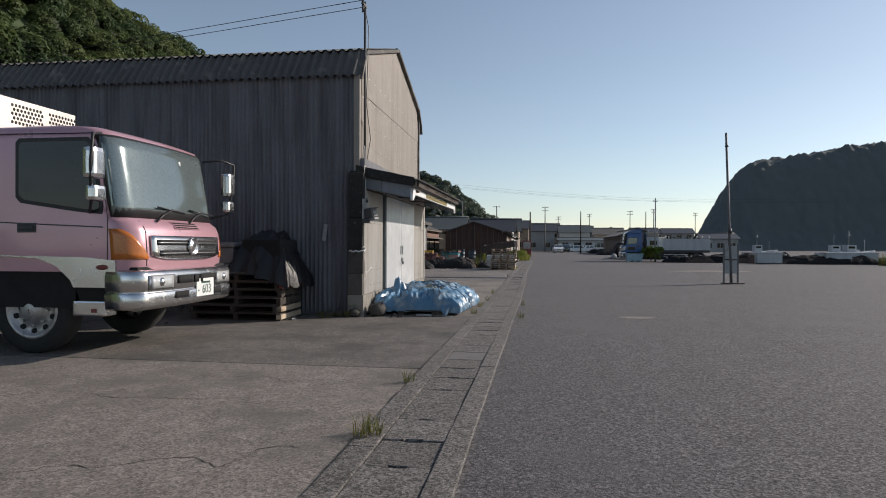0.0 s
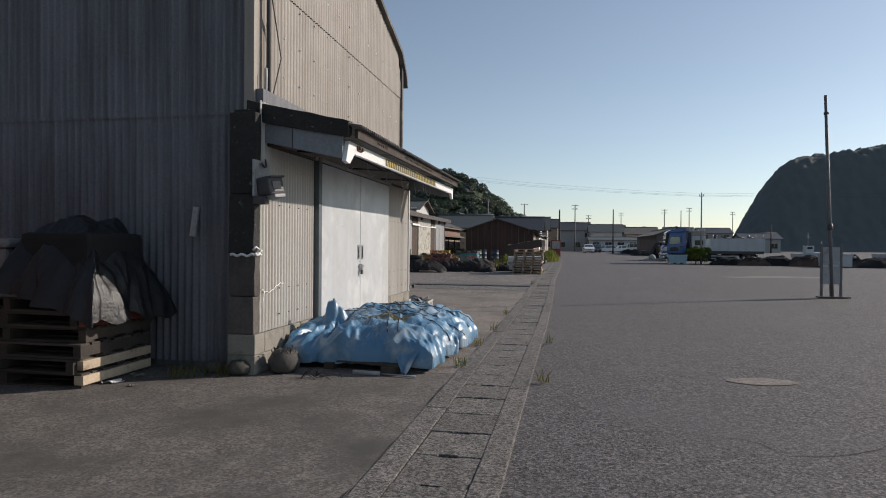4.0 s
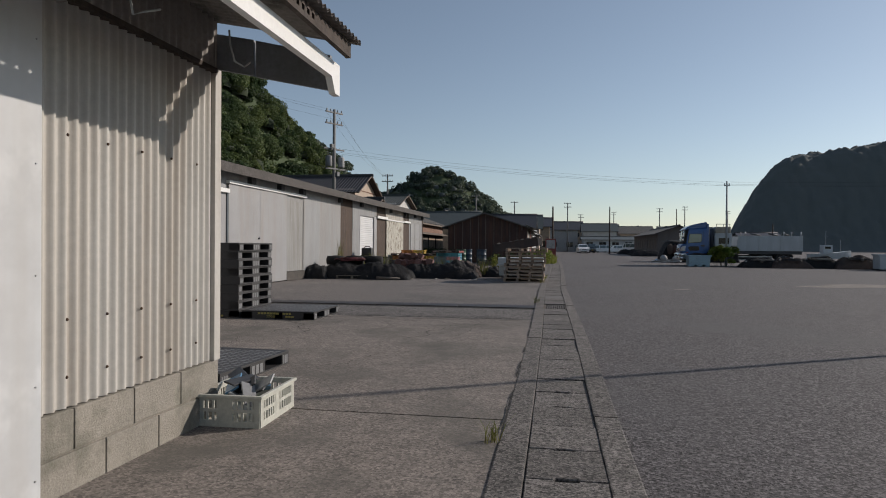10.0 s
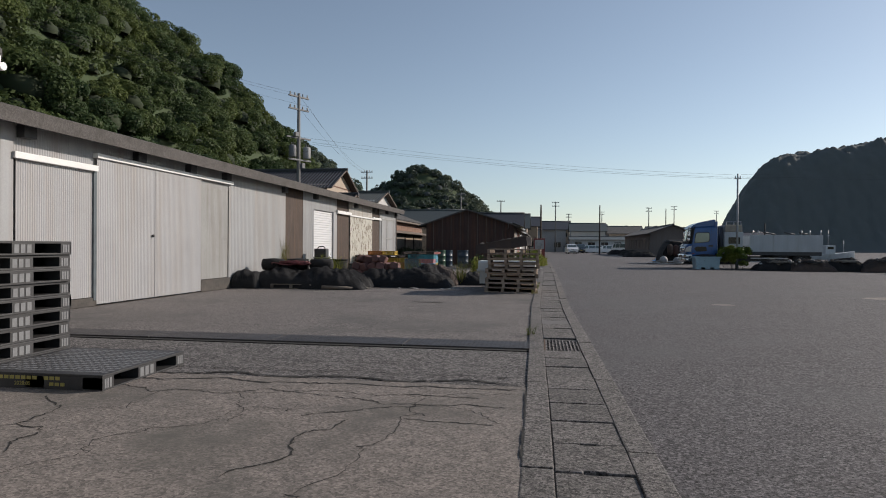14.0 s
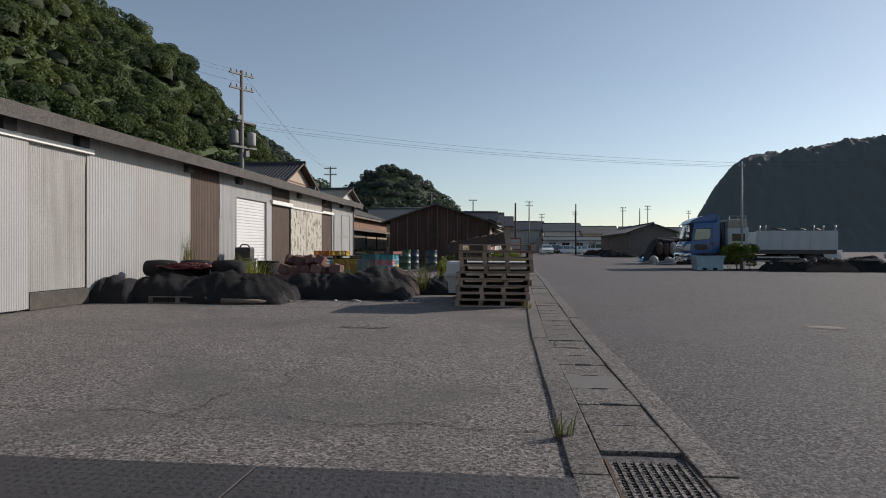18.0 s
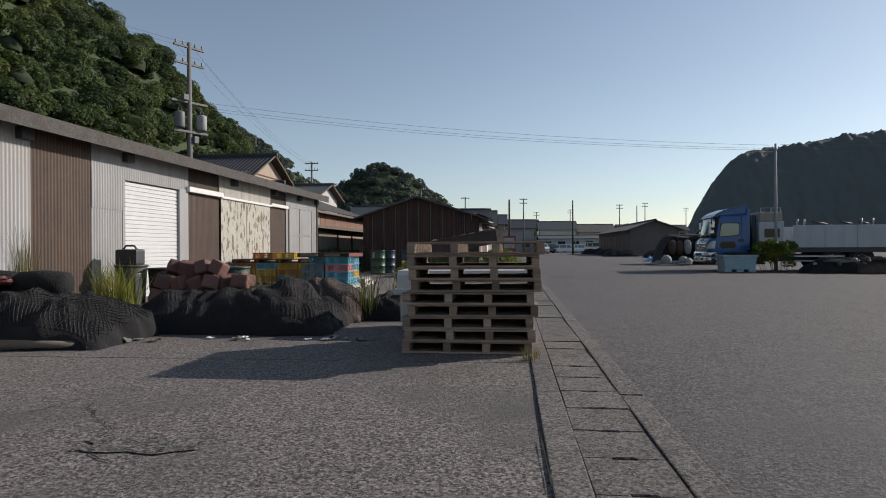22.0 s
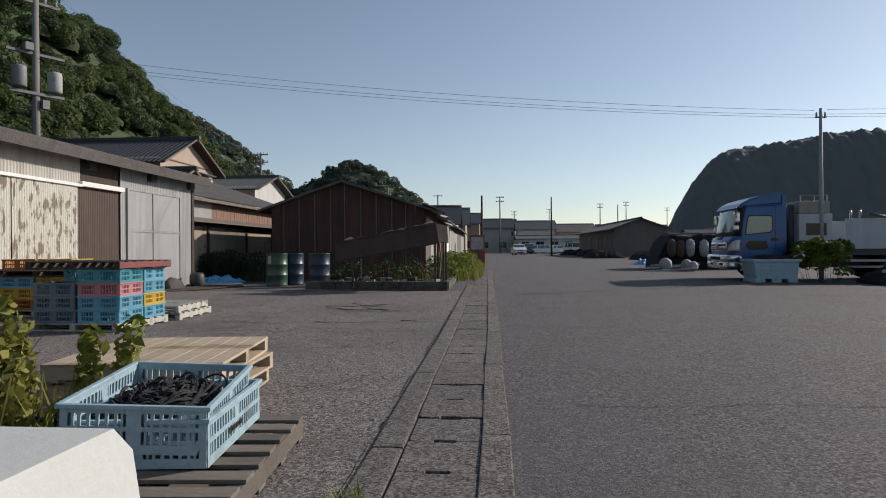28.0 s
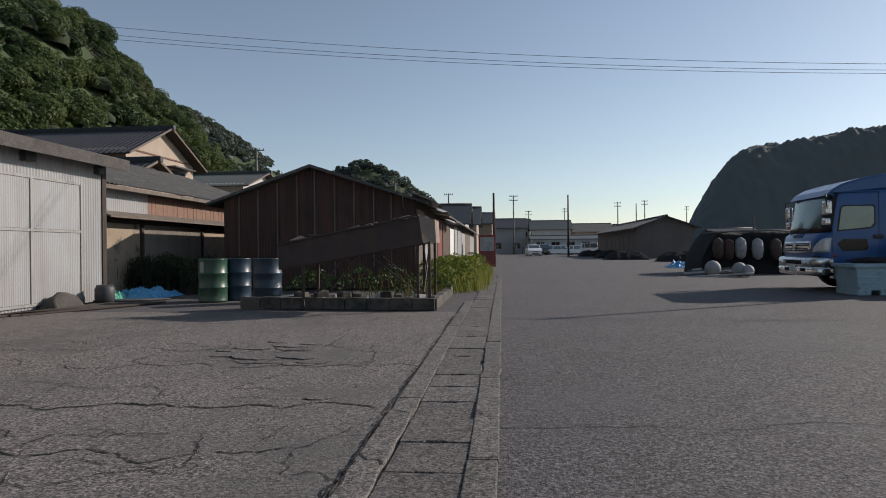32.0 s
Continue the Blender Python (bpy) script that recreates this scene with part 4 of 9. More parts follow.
        c = (b.bm.verts.new((x, y, z0)), b.bm.verts.new((x, y, max(z0, min(z1, top)))))
        if prev and (prev[1].co.z > z0 + 0.001 or c[1].co.z > z0 + 0.001):
            f = b.bm.faces.new((prev[0], c[0], c[1], prev[1]))
            f.smooth = True
        prev = c
part("gable_sheet", b, M_CREAMOLD, wa, "weathered cream corrugated gable")
# rounded verge on the far slope and rake trims
b = B()
b.prism([(12.3, 3.95), (12.62, 4.5), (15.2, 5.31), (17.55, 4.56), (17.86, 4.25), (17.95, 4.0), (17.9, 4.0), (17.8, 4.22), (17.52, 4.5), (15.2, 5.25), (12.66, 4.45), (12.36, 3.95)], "x", -2.62, -2.42)
part("verge", b, M_ROOF, wa)
part("corner_trim", B().box(-2.56, -2.46, 17.68, 17.76, 2.3, 4.4, 0.006), M_ROOF, wa)
part("corner_trim", B().box(-2.56, -2.46, 12.3, 12.37, 2.4, 4.0, 0.006), M_CREAMOLD, wa)
# lower front: block plinth, cream sheets
for z0, z1 in ((0, 0.17), (0.18, 0.36)):
    for ya, yb in ((12.1, 13.5), (16.38, 17.78)):
        y = ya
        k = 0
        while y < yb - 0.01:
            e = min(yb, y + (0.4 if (k or z0 == 0) else 0.2))
            part("block", B().box(-2.6, -2.335, y + 0.004, e - 0.004, z0, z1, 0.006), M_BLOCK, wa)
            y, k = e, k + 1
for ya, yb in ((12.12, 13.42), (16.38, 17.77)):
    part("plinth", B().box(-2.6, -2.345, ya, yb, 0, 0.355), M_BLOCK, wa)
for k, (za, zb, m) in enumerate(((0.362, 0.7, M_BLOCKDARK), (0.705, 1.07, M_DIRTYCONC), (1.09, 1.62, M_BLACKENED), (1.625, 2.36, M_BLACKENED))):
    pb = B().box(-2.6, -2.352 + 0.006 * (k % 2), 12.11 + 0.008 * (k % 2), 12.228, za, zb, 0.012)
    bmesh.ops.subdivide_edges(pb.bm, edges=pb.bm.edges[:], cuts=3, use_grid_fill=True)
    for v in pb.bm.verts:
        v.co += Vector((0.006, 0.008, 0.004)) * noise.noise(v.co * 14)
    part("corner_post", pb, m, wa, "blackened flaking concrete corner post")
part("corner_fill", B().box(-2.6, -2.4, 12.2, 12.36, 0.3, 2.4), M_BLACKENED, wa)
rp_ = thing("cord", "white cord tied round the warehouse corner post", "cord")
part("loop", B().tube([(-2.34 + 0.01 * math.sin(i * 1.3), 12.1 + 0.012 * i, 1.08 + 0.012 * math.sin(i * 2.3)) for i in range(11)], 0.012, 6).tube([(-2.34 - 0.026 * i, 12.1 + 0.004 * math.sin(i), 1.075 + 0.01 * math.sin(i * 1.7)) for i in range(10)], 0.012, 6), M_WHITE, rp_)
part("tail", B().tube([(-2.345, 12.16, 1.09), (-2.32, 12.14, 1.13), (-2.33, 12.11, 1.15), (-2.35, 12.09, 1.12)], 0.009, 6).tube([(-2.345, 12.18, 1.08), (-2.32, 12.2, 1.12), (-2.33, 12.22, 1.1)], 0.008, 6), M_WHITE, rp_)
rp2 = thing("cord", "thin pale cord hanging on the cream sheet", "cord")
part("strand", B().tube([(-2.343, 12.24 + 0.03 * i, 0.76 - 0.035 * math.sin(i * 0.35) + 0.006 * math.sin(i * 2.1)) for i in range(16)], 0.004, 5).tube([(-2.343, 12.3, 0.74), (-2.34, 12.27, 0.66), (-2.343, 12.25, 0.6)], 0.004, 5), M_WHITE, rp2)
part("front_sheet", B().corr((-2.36, 12.226, 0.365), (0, 1, 0), (0, 0, 1), 1.274, 2.12, 0.064, 0.011, 8), M_CREAM, wa)
part("front_sheet", B().corr((-2.36, 16.4, 0.365), (0, 1, 0), (0, 0, 1), 1.36, 2.12, 0.064, 0.011, 8), M_CREAM, wa)
part("front_core", B().box(-2.56, -2.385, 12.34, 17.7, 0.3, 2.62), M_DARKSHEET, wa)
part("corner_trim", B().box(-2.4, -2.335, 17.73, 17.8, 0.36, 2.35, 0.005), M_CREAM, wa)
part("jamb", B().box(-2.5, -2.3, 13.5, 13.59, 0, 2.14, 0.006), M_JAMB, wa, "blue-grey steel door jamb")
part("head_rail", B().box(-2.46, -2.31, 13.42, 16.5, 2.1, 2.14, 0.005), M_SOFFIT, wa)
for i, (ya, yb) in enumerate(((13.6, 15.01), (15.025, 16.385))):
    d = part("door", B().box(-2.37, -2.325, ya, yb, 0.03, 2.09, 0.004), M_DOORWHITE, wa, "white-painted steel sliding door with grimy streaks")
    yh = 14.93 if i == 0 else 15.09
    part("pull_recess", B().box(-2.326, -2.318, yh - 0.035, yh + 0.035, 0.98, 1.17, 0.002), M_STEEL, d)
    part("pull_slot", B().box(-2.319, -2.3165, yh - 0.018, yh + 0.018, 1.0, 1.15), M_DARK, d)
    for z in (0.12, 0.5, 0.95, 1.4, 1.9):
        for y in (ya + 0.03, (ya + yb) / 2, yb - 0.03):
            part("screw", B().lathe([(0.004, 0), (0.0035, 0.004)], 8, (-2.325, y, z), "x"), M_STEEL, d)
hasp = part("hasp", B().box(-2.326, -2.3, 14.93, 15.1, 0.87, 0.9, 0.003).box(-2.33, -2.285, 14.96, 15.01, 0.82, 0.92, 0.008), M_STEEL, wa)
part("padlock", B().box(-2.3, -2.275, 14.95, 15.0, 0.78, 0.84, 0.006), M_DARKMETAL, hasp)
# awning
aw = thing("awning", "sagging slate awning with a white fascia and hazard tape", "awning", pose(0, 12.4, 2.1, 0.55) @ pose(0, -12.4, -2.1))
part("slate", B().corr((-1.42, 12.3, 2.242), (0, 1, 0), (-1.1, 0, 0.22), 5.48, 1.12, 0.064, 0.009, 8).corr((-1.42, 12.3, 2.23), (0, 1, 0), (-1.1, 0, 0.22), 5.48, 1.12, 0.064, 0.009, 8), M_SLATEGREY, aw, "thin weathered corrugated slates")
vb = B().prism([(-2.52, 2.5), (-2.38, 2.47), (-1.58, 2.3), (-1.53, 2.285), (-1.54, 2.16), (-1.6, 2.15), (-2.38, 2.3), (-2.52, 2.33)], "y", 12.28, 12.38).fix()
bmesh.ops.subdivide_edges(vb.bm, edges=vb.bm.edges[:], cuts=4, use_grid_fill=True)
for v in vb.bm.verts:
    v.co += Vector((0, 0.012, 0.014)) * noise.noise(v.co * 9)
part("verge_board", vb, M_BLACKENED, aw, "blackened mossy verge")
# notches added to the batten's shape throw the sun dots on the doors
b = B().box(-1.5, -1.47, 12.36, 17.74, 2.196, 2.221).box(-1.5, -1.47, 12.36, 17.74, 2.14, 2.168)
y = 12.36
while y < 17.7:
    b.box(-1.5, -1.47, y, y + (0.032 if 12.89 < y < 13.3 or 13.99 < y < 15.6 or 16.24 < y < 17.1 else 0.064), 2.168, 2.196)
    y += 0.064
part("edge_batten", b, M_DARKBOARD, aw, "batten under the slates, notched to throw sun dots")
fa = part("fascia", B().prism([(12.3, 1.93), (12.4, 1.915), (12.54, 2.02), (17.66, 2.02), (17.72, 1.93), (17.8, 1.93), (17.8, 2.115), (12.38, 2.12)], "x", -1.6, -1.56), M_WHITE, aw)
tape = part("hazard_tape", B().box(-1.559, -1.5565, 13.56, 16.28, 2.03, 2.11), M_YELLOW, fa, "yellow tape with black slanting bars")
b = B()
y = 13.58
while y < 16.2:
    b.prism([(y, 2.031), (y + 0.05, 2.031), (y + 0.02, 2.109), (y - 0.03 if y > 13.6 else y, 2.109)], "x", -1.5562, -1.5545)
    y += 0.1
part("bars", b, M_BLACKPAINT, tape)
part("bolt", B().cyl((-1.56, 12.62, 2.085), (-1.525, 12.62, 2.085), 0.016, n=8).cyl((-1.56, 12.7, 2.08), (-1.525, 12.7, 2.08), 0.016, n=8).box(-1.562, -1.545, 12.59, 12.73, 2.06, 2.105, 0.003), M_RUSTSTEEL, aw)
for ya in (12.31, 17.74):
    part("end_panel", B().prism([(-2.4, 2.34), (-2.09, 2.28), (-2.085, 2.06), (-2.4, 2.125)], "y", ya, ya + 0.03), M_ENDGREY, aw)
    part("end_panel", B().prism([(-2.075, 2.275), (-1.6, 2.165), (-1.6, 1.955), (-2.075, 2.055)], "y", ya, ya + 0.03), M_ENDGREY, aw)
part("over_door_sheet", B().corr((-2.335, 12.36, 2.1), (0, 1, 0), (0, 0, 1), 5.38, 0.36, 0.064, 0.01, 8), M_SOFFIT, aw, "dull corrugated sheet above the doors")
part("wall_batten", B().box(-2.38, -2.325, 12.36, 17.74, 2.085, 2.115, 0.004), M_DARKBOARD, aw)
for y in (13.0, 14.6, 16.0):
    part("bracket", B().tube([(-2.34, y, 2.13), (-1.98, y, 2.1), (-1.62, y, 2.06)], 0.012).tube([(-2.34, y, 2.32), (-1.9, y, 2.1)], 0.01), M_DARKMETAL, aw)
rng = random.Random(3)
for k in range(6):
    y = 13.2 + k * 0.78
    part("wire", B().tube([(-1.9, y, 2.12), (-1.9, y + 0.01, 2.05), (-1.88, y + rng.uniform(-0.05, 0.05), 1.97 - rng.uniform(0, 0.05)), (-1.86, y + rng.uniform(0.02, 0.1), 1.955), (-1.85, y + rng.uniform(0.08, 0.16), 1.99)], 0.005, 5), M_WHITEDULL, aw)
# bolts in the gable sheets
b = B()
for z in (2.9, 3.3, 3.7, 4.1):
    for i in range(13):
        b.lathe([(0.011, 0), (0.008, 0.012), (0.002, 0.014)], 6, (-2.494, 12.6 + i * 0.4, z), "x")
part("sheet_bolts", b, M_WHITE, wa)["kind"] = "stuff"
b = B()
for z in (0.5, 0.75, 1.55):
    for y in (12.62, 12.84, 13.06, 13.28, 16.55, 16.8, 17.05, 17.3, 17.55):
        b.lathe([(0.008, 0), (0.005, 0.006), (0.002, 0.008)], 6, (-2.35, y, z), "x")
part("sheet_bolts", b, M_RUSTSTEEL, wa)["kind"] = "stuff"
# floodlight, mast and cables on the corner
fl = thing("floodlight", "grey boxy floodlight on a pale plate at the corner", "lamp")
part("plate", B().box(-2.352, -2.33, 12.07, 12.36, 1.6, 1.93, 0.008), M_WHITEDULL, fl)
tilt = pose(-2.23, 12.2, 1.7, 6, -10, -16) @ Matrix.Scale(0.85, 4)
part("housing", B().box(-0.1, 0.08, -0.13, 0.11, -0.1, 0.1, 0.03), M_DARKMETAL, fl, at=tilt)
part("visor", B().box(0.02, 0.12, -0.12, 0.1, 0.07, 0.09, 0.008), M_DARKMETAL, fl, at=tilt)
part("lens", B().box(0.078, 0.088, -0.08, 0.05, -0.05, 0.04, 0.004), M_GLASSDARK, fl, at=tilt)
part("base", B().box(-0.08, 0.1, -0.09, 0.08, -0.14, -0.1, 0.015), M_WHITEDULL, fl, at=tilt)
part("arm", B().box(-2.36, -2.24, 12.1, 12.18, 1.53, 1.6, 0.01), M_DARKMETAL, fl)
part("cable", B().tube([(-2.33, 12.28, 1.95), (-2.31, 12.26, 1.88), (-2.3, 12.2, 1.87), (-2.31, 12.17, 1.9)], 0.008, 6), M_BLACKPAINT, fl)
lath = tagged(part("lath", B().box(-0.03, 0.03, -0.012, 0.012, -0.14, 0.14, 0.003), M_WHITEDULL, at=pose(-3.05, 12.29, 1.38, 0, 8, 0)), "short pale lath fixed to the dark wall", "lath")
mast = thing("service_mast", "thin steel service mast with insulators and cables", "mast")
part("pipe", B().cyl((-2.44, 12.55, 2.3), (-2.44, 12.55, 5.3), 0.022, n=8), M_DARKMETAL, mast)
part("pipe", B().tube([(-2.42, 12.44, 2.0), (-2.42, 12.46, 2.75), (-2.44, 12.5, 2.85)], 0.016, 8), M_WHITEDULL, mast)
part("cross_arm", B().box(-2.46, -2.42, 12.38, 12.6, 5.2, 5.24).cyl((-2.44, 12.4, 5.24), (-2.44, 12.4, 5.34), 0.02, n=8).cyl((-2.44, 12.42, 5.08), (-2.44, 12.42, 5.2), 0.02, n=8), M_DARKMETAL, mast)
part("cable", B().tube([(-2.44, 12.56, 5.15), (-2.4, 12.62, 4.9), (-2.4, 12.6, 4.4), (-2.42, 12.56, 3.6), (-2.38, 12.7, 3.0), (-2.42, 12.6, 2.6), (-2.38, 12.5, 2.3), (-2.4, 12.52, 2.0)], 0.007, 6), M_BLACKPAINT, mast)
for dz in (0.0, 0.12):
    part("service_wire", B().tube([(-2.44 - i * 3.0, 12.42 + i * 1.0, 5.28 - dz - 0.25 * math.sin(math.pi * i / 12) + i * 0.16) for i in range(13)], 0.006, 4), M_BLACKPAINT, mast)

# ---- white shed with a timbered gable ----
ws = thing("warehouse", "white corrugated shed with a broad overhanging gable roof", "warehouse")
part("wall", B().prism([(15.2, 0), (23.86, 0), (23.86, 3.1), (19.5, 5.1), (15.2, 3.1)], "x", -22, -6.46), M_WHITESHEET, ws)
part("sheet", B().corr((-6.42, 22.55, 0.03), (0, 1, 0), (0, 0, 1), 1.28, 2.5, 0.06, 0.008, 6), M_WHITESHEET, ws)
b = B()
prev = None
for i in range(int(5.5 / 0.06 * 6) + 1):
    y = 18.4 + i * 0.01
    top = 5.16 - abs(y - 19.5) * 0.456
    x = -6.42 + 0.008 * math.sin(2 * math.pi * y / 0.06)
    c = (b.bm.verts.new((x, y, 2.6)), b.bm.verts.new((x, y, max(2.6, top - 0.05))))
    if prev:
        b.bm.faces.new((prev[0], c[0], c[1], prev[1])).smooth = True
    prev = c
part("gable_sheet", b, M_WHITESHEET, ws)
part("door", B().box(-6.44, -6.4, 19.0, 22.53, 0.03, 2.5, 0.004), M_DOORWHITE, ws)
part("corner_post", B().box(-6.46, -6.36, 23.78, 23.9, 0, 2.75, 0.006), M_WHITESHEET, ws)
part("canopy", B().box(-6.4, -6.02, 17.0, 24.0, 2.56, 2.6, 0.004).box(-6.06, -6.0, 17.0, 24.02, 2.54, 2.68, 0.006), M_WHITE, ws)
rk = lambda y, dz: (y, 5.2 - abs(y - 19.5) * 0.456 + dz)
part("roof", B().prism([rk(14.6, 0.0), rk(19.5, 0.0), rk(24.28, 0.0), rk(24.28, 0.08), rk(19.5, 0.1), rk(14.6, 0.08)], "x", -22.4, -6.02), M_ROOF, ws)
part("rake_board", B().prism([rk(14.6, -0.16), rk(19.5, -0.16), rk(24.25, -0.16), rk(24.27, 0.02), rk(19.5, 0.02), rk(14.6, 0.02)], "x", -6.08, -6.02), M_WHITE, ws)
for y in (17.2, 19.5, 21.6, 23.3):
    z = 5.2 - abs(y - 19.5) * 0.456
    part("purlin_end", B().box(-6.42, -6.08, y - 0.07, y + 0.07, z - 0.26, z - 0.06, 0.008), M_WHITEDULL, ws)
part("gutter_pipe", B().tube([(-6.12, 24.3, 2.92), (-6.12, 24.1, 2.84), (-6.3, 23.92, 2.72)], 0.03, 8).tube([(-22, 24.33, 2.94), (-6.05, 24.33, 2.94)], 0.045, 8), M_WHITE, ws)

# ---- long warehouse ----
lw = thing("warehouse", "long low warehouse with a row of corrugated doors", "warehouse")
LX = -8.18
part("core", B().prism([(-8.24, 0), (-8.24, 2.86), (-12, 3.85), (-16, 2.86), (-16, 0)], "y", 24.2, 51.56), M_GREYSHEET, lw)
part("roof", B().prism([(-7.82, 2.86), (-12, 3.98), (-16.3, 2.86), (-16.3, 2.93), (-12, 4.05), (-7.82, 2.93)], "y", 24.0, 51.85), M_ROOF, lw)
b = B()
for i in range(62):
    y = 24.02 + i * 0.449
    b.box(-7.86, -7.79, y + 0.004, y + 0.445, 2.9 + 0.012 * noise.noise((i, 0, 0)), 2.955 + 0.015 * noise.noise((i * 0.7, 4, 0)))
part("eave_course", b, M_ROOF, lw)
b = B()
for j in range(1, 10):
    s = j * 0.44
    part("roof_course", B().box(-7.82 - s - 0.03, -7.82 - s + 0.03, 24.0, 51.85, 2.93 + s * 0.268, 2.952 + s * 0.268), M_ROOF, lw)


part("fascia", B().prism([(-7.8, 2.78), (-7.77, 2.78), (-7.75, 3.0), (-7.8, 3.02)], "y", 23.95, 51.9), M_EAVE, lw, "weathered grey eave edge")


def panel(y0, y1, z0, z1, m, x=LX, pitch=0.05, amp=0.006, name="sheet", label=""):
    return part(name, B().corr((x, y0, z0), (0, 1, 0), (0, 0, 1), y1 - y0, z1 - z0, pitch, amp, 6), m, lw, label)


def trim(y0, y1, z0, z1, m, x0=LX - 0.05, x1=LX + 0.03, name="trim"):
    return part(name, B().box(x0, x1, y0, y1, z0, z1, 0.005), m, lw)


for i in range(14):
    part("board", B().box(LX - 0.05, LX - 0.012 + 0.006 * (i % 2), 24.3 + i * 0.155, 24.448 + i * 0.155, 0.0, 2.86, 0.003), M_DARKBOARD, lw)
trim(26.45, 26.68, 0, 2.86, M_GREYSHEET, LX - 0.05, LX + 0.05, "post")
panel(26.68, 33.25, 2.42, 2.87, M_GREYSHEET)
dl = panel(26.75, 28.38, 0.16, 2.36, M_LIGHTDOOR, LX + 0.02, 0.045, 0.005, "sliding_door", "pale grey fine-ribbed sliding door")
trim(26.66, 28.42, 2.34, 2.44, M_WHITE, LX, LX + 0.1, "door_hood")
trim(28.37, 28.44, 0.1, 2.36, M_JAMB, LX - 0.05, LX + 0.05)
part("concrete_sill", B().box(LX - 0.08, LX + 0.04, 26.45, 28.44, 0, 0.15, 0.01), M_DIRTYCONC, lw)
panel(28.44, 30.11, 0.03, 2.6, M_LIGHTDOOR, LX + 0.05, 0.045, 0.005, "sliding_door", "pale ribbed sliding door with a small pull")
panel(30.12, 31.84, 0.03, 2.6, M_LIGHTDOOR, LX + 0.055, 0.045, 0.005, "sliding_door", "pale ribbed sliding door with chipped foot")
trim(28.4, 33.3, 2.58, 2.66, M_WHITE, LX + 0.0, LX + 0.1, "door_hood")
part("door_pull", B().lathe([(0.02, 0), (0.03, 0.03), (0.012, 0.05)], 10, (LX + 0.055, 30.02, 1.25), "x"), M_DARKMETAL, lw)
panel(31.86, 33.2, 0.28, 2.56, M_GREYDOOR, LX + 0.0, 0.045, 0.005, "sliding_door", "grey ribbed sliding door on a concrete sill")
part("concrete_sill", B().box(LX - 0.08, LX + 0.06, 31.86, 33.22, 0, 0.27, 0.012), M_DIRTYCONC, lw)
panel(33.2, 36.72, 0.02, 2.87, M_WHITESHEET, LX + 0.02, 0.076, 0.01)
panel(36.72, 38.17, 0.02, 2.87, M_BROWNSHEET, LX + 0.015, 0.076, 0.01, label="rust-brown corrugated panel")
panel(38.17, 39.14, 0.02, 1.75, M_GREYSHEET, LX + 0.02, 0.076, 0.01)
panel(38.17, 41.6, 2.32, 2.87, M_GREYSHEET, LX + 0.025, 0.076, 0.01)
panel(38.17, 39.14, 1.73, 2.4, M_GREYSHEET, LX + 0.028, 0.076, 0.01)
sh = part("roller_shutter", B().box(LX - 0.05, LX - 0.03, 39.14, 41.19, 0.0, 2.3), M_SHUTTER, lw, "white roller shutter, closed")
for i in range(27):
    part("slat", B().prism([(LX - 0.03, 0.06 + i * 0.083), (LX - 0.008, 0.072 + i * 0.083), (LX - 0.008, 0.125 + i * 0.083), (LX - 0.03, 0.138 + i * 0.083)], "y", 39.16, 41.17), M_SHUTTER, sh)
trim(39.08, 39.16, 0, 2.32, M_GREYSHEET)
trim(41.17, 41.56, 0, 2.34, M_LIGHTDOOR, LX - 0.05, LX + 0.05, "post")
panel(41.56, 43.2, 0.02, 2.32, M_BROWNSHEET, LX + 0.0, 0.06, 0.008, "sliding_door", "dark brown corrugated sliding door")
trim(41.5, 43.26, 2.3, 2.42, M_WHITE, LX, LX + 0.12, "door_hood")
trim(41.56, 43.2, 2.44, 2.86, M_DARKBOARD, LX - 0.05, LX - 0.005, "transom_board")
panel(43.2, 46.75, 2.32, 2.87, M_CREAM, LX + 0.02, 0.076, 0.01)
panel(43.24, 44.83, 0.04, 2.3, M_PEEL, LX + 0.05, 0.06, 0.007, "sliding_door", "cream sliding door with peeling paint")
panel(44.85, 46.6, 0.04, 2.3, M_PEEL, LX + 0.055, 0.06, 0.007, "sliding_door", "cream sliding door with peeling paint")
trim(43.18, 46.7, 2.28, 2.34, M_WHITE, LX, LX + 0.1, "door_hood")
panel(46.62, 48.1, 0.02, 2.3, M_BROWNSHEET, LX + 0.0, 0.06, 0.008, "sliding_door", "dark brown corrugated sliding door")
trim(46.7, 48.2, 2.3, 2.4, M_WHITE, LX, LX + 0.1, "door_hood")
trim(46.7, 48.1, 2.42, 2.86, M_DARKBOARD, LX - 0.05, LX - 0.005, "transom_board")
panel(48.15, 51.6, 0.02, 2.87, M_GREYSHEET, LX + 0.015, 0.076, 0.009)
b = B()
for yy in (48.4, 49.5, 50.85):
    b.box(LX + 0.02, LX + 0.06, yy - 0.03, yy + 0.03, 0.1, 2.42)
for zz in (0.1, 1.45, 2.4):
    b.box(LX + 0.02, LX + 0.055, 48.4, 50.88, zz - 0.025, zz + 0.025)
part("door_frame", b, M_GREYDOOR, lw)
for ya, yb in ((48.43, 49.47), (49.53, 50.82)):
    for za, zb in ((0.13, 1.42), (1.48, 2.37)):
        panel(ya, yb, za, zb, M_GREYSHEET, LX + 0.04, 0.05, 0.004, "door_panel")
part("corner_post", B().box(LX - 0.08, LX + 0.05, 51.52, 51.66, 0, 2.95, 0.01), M_DARKBOARD, lw)
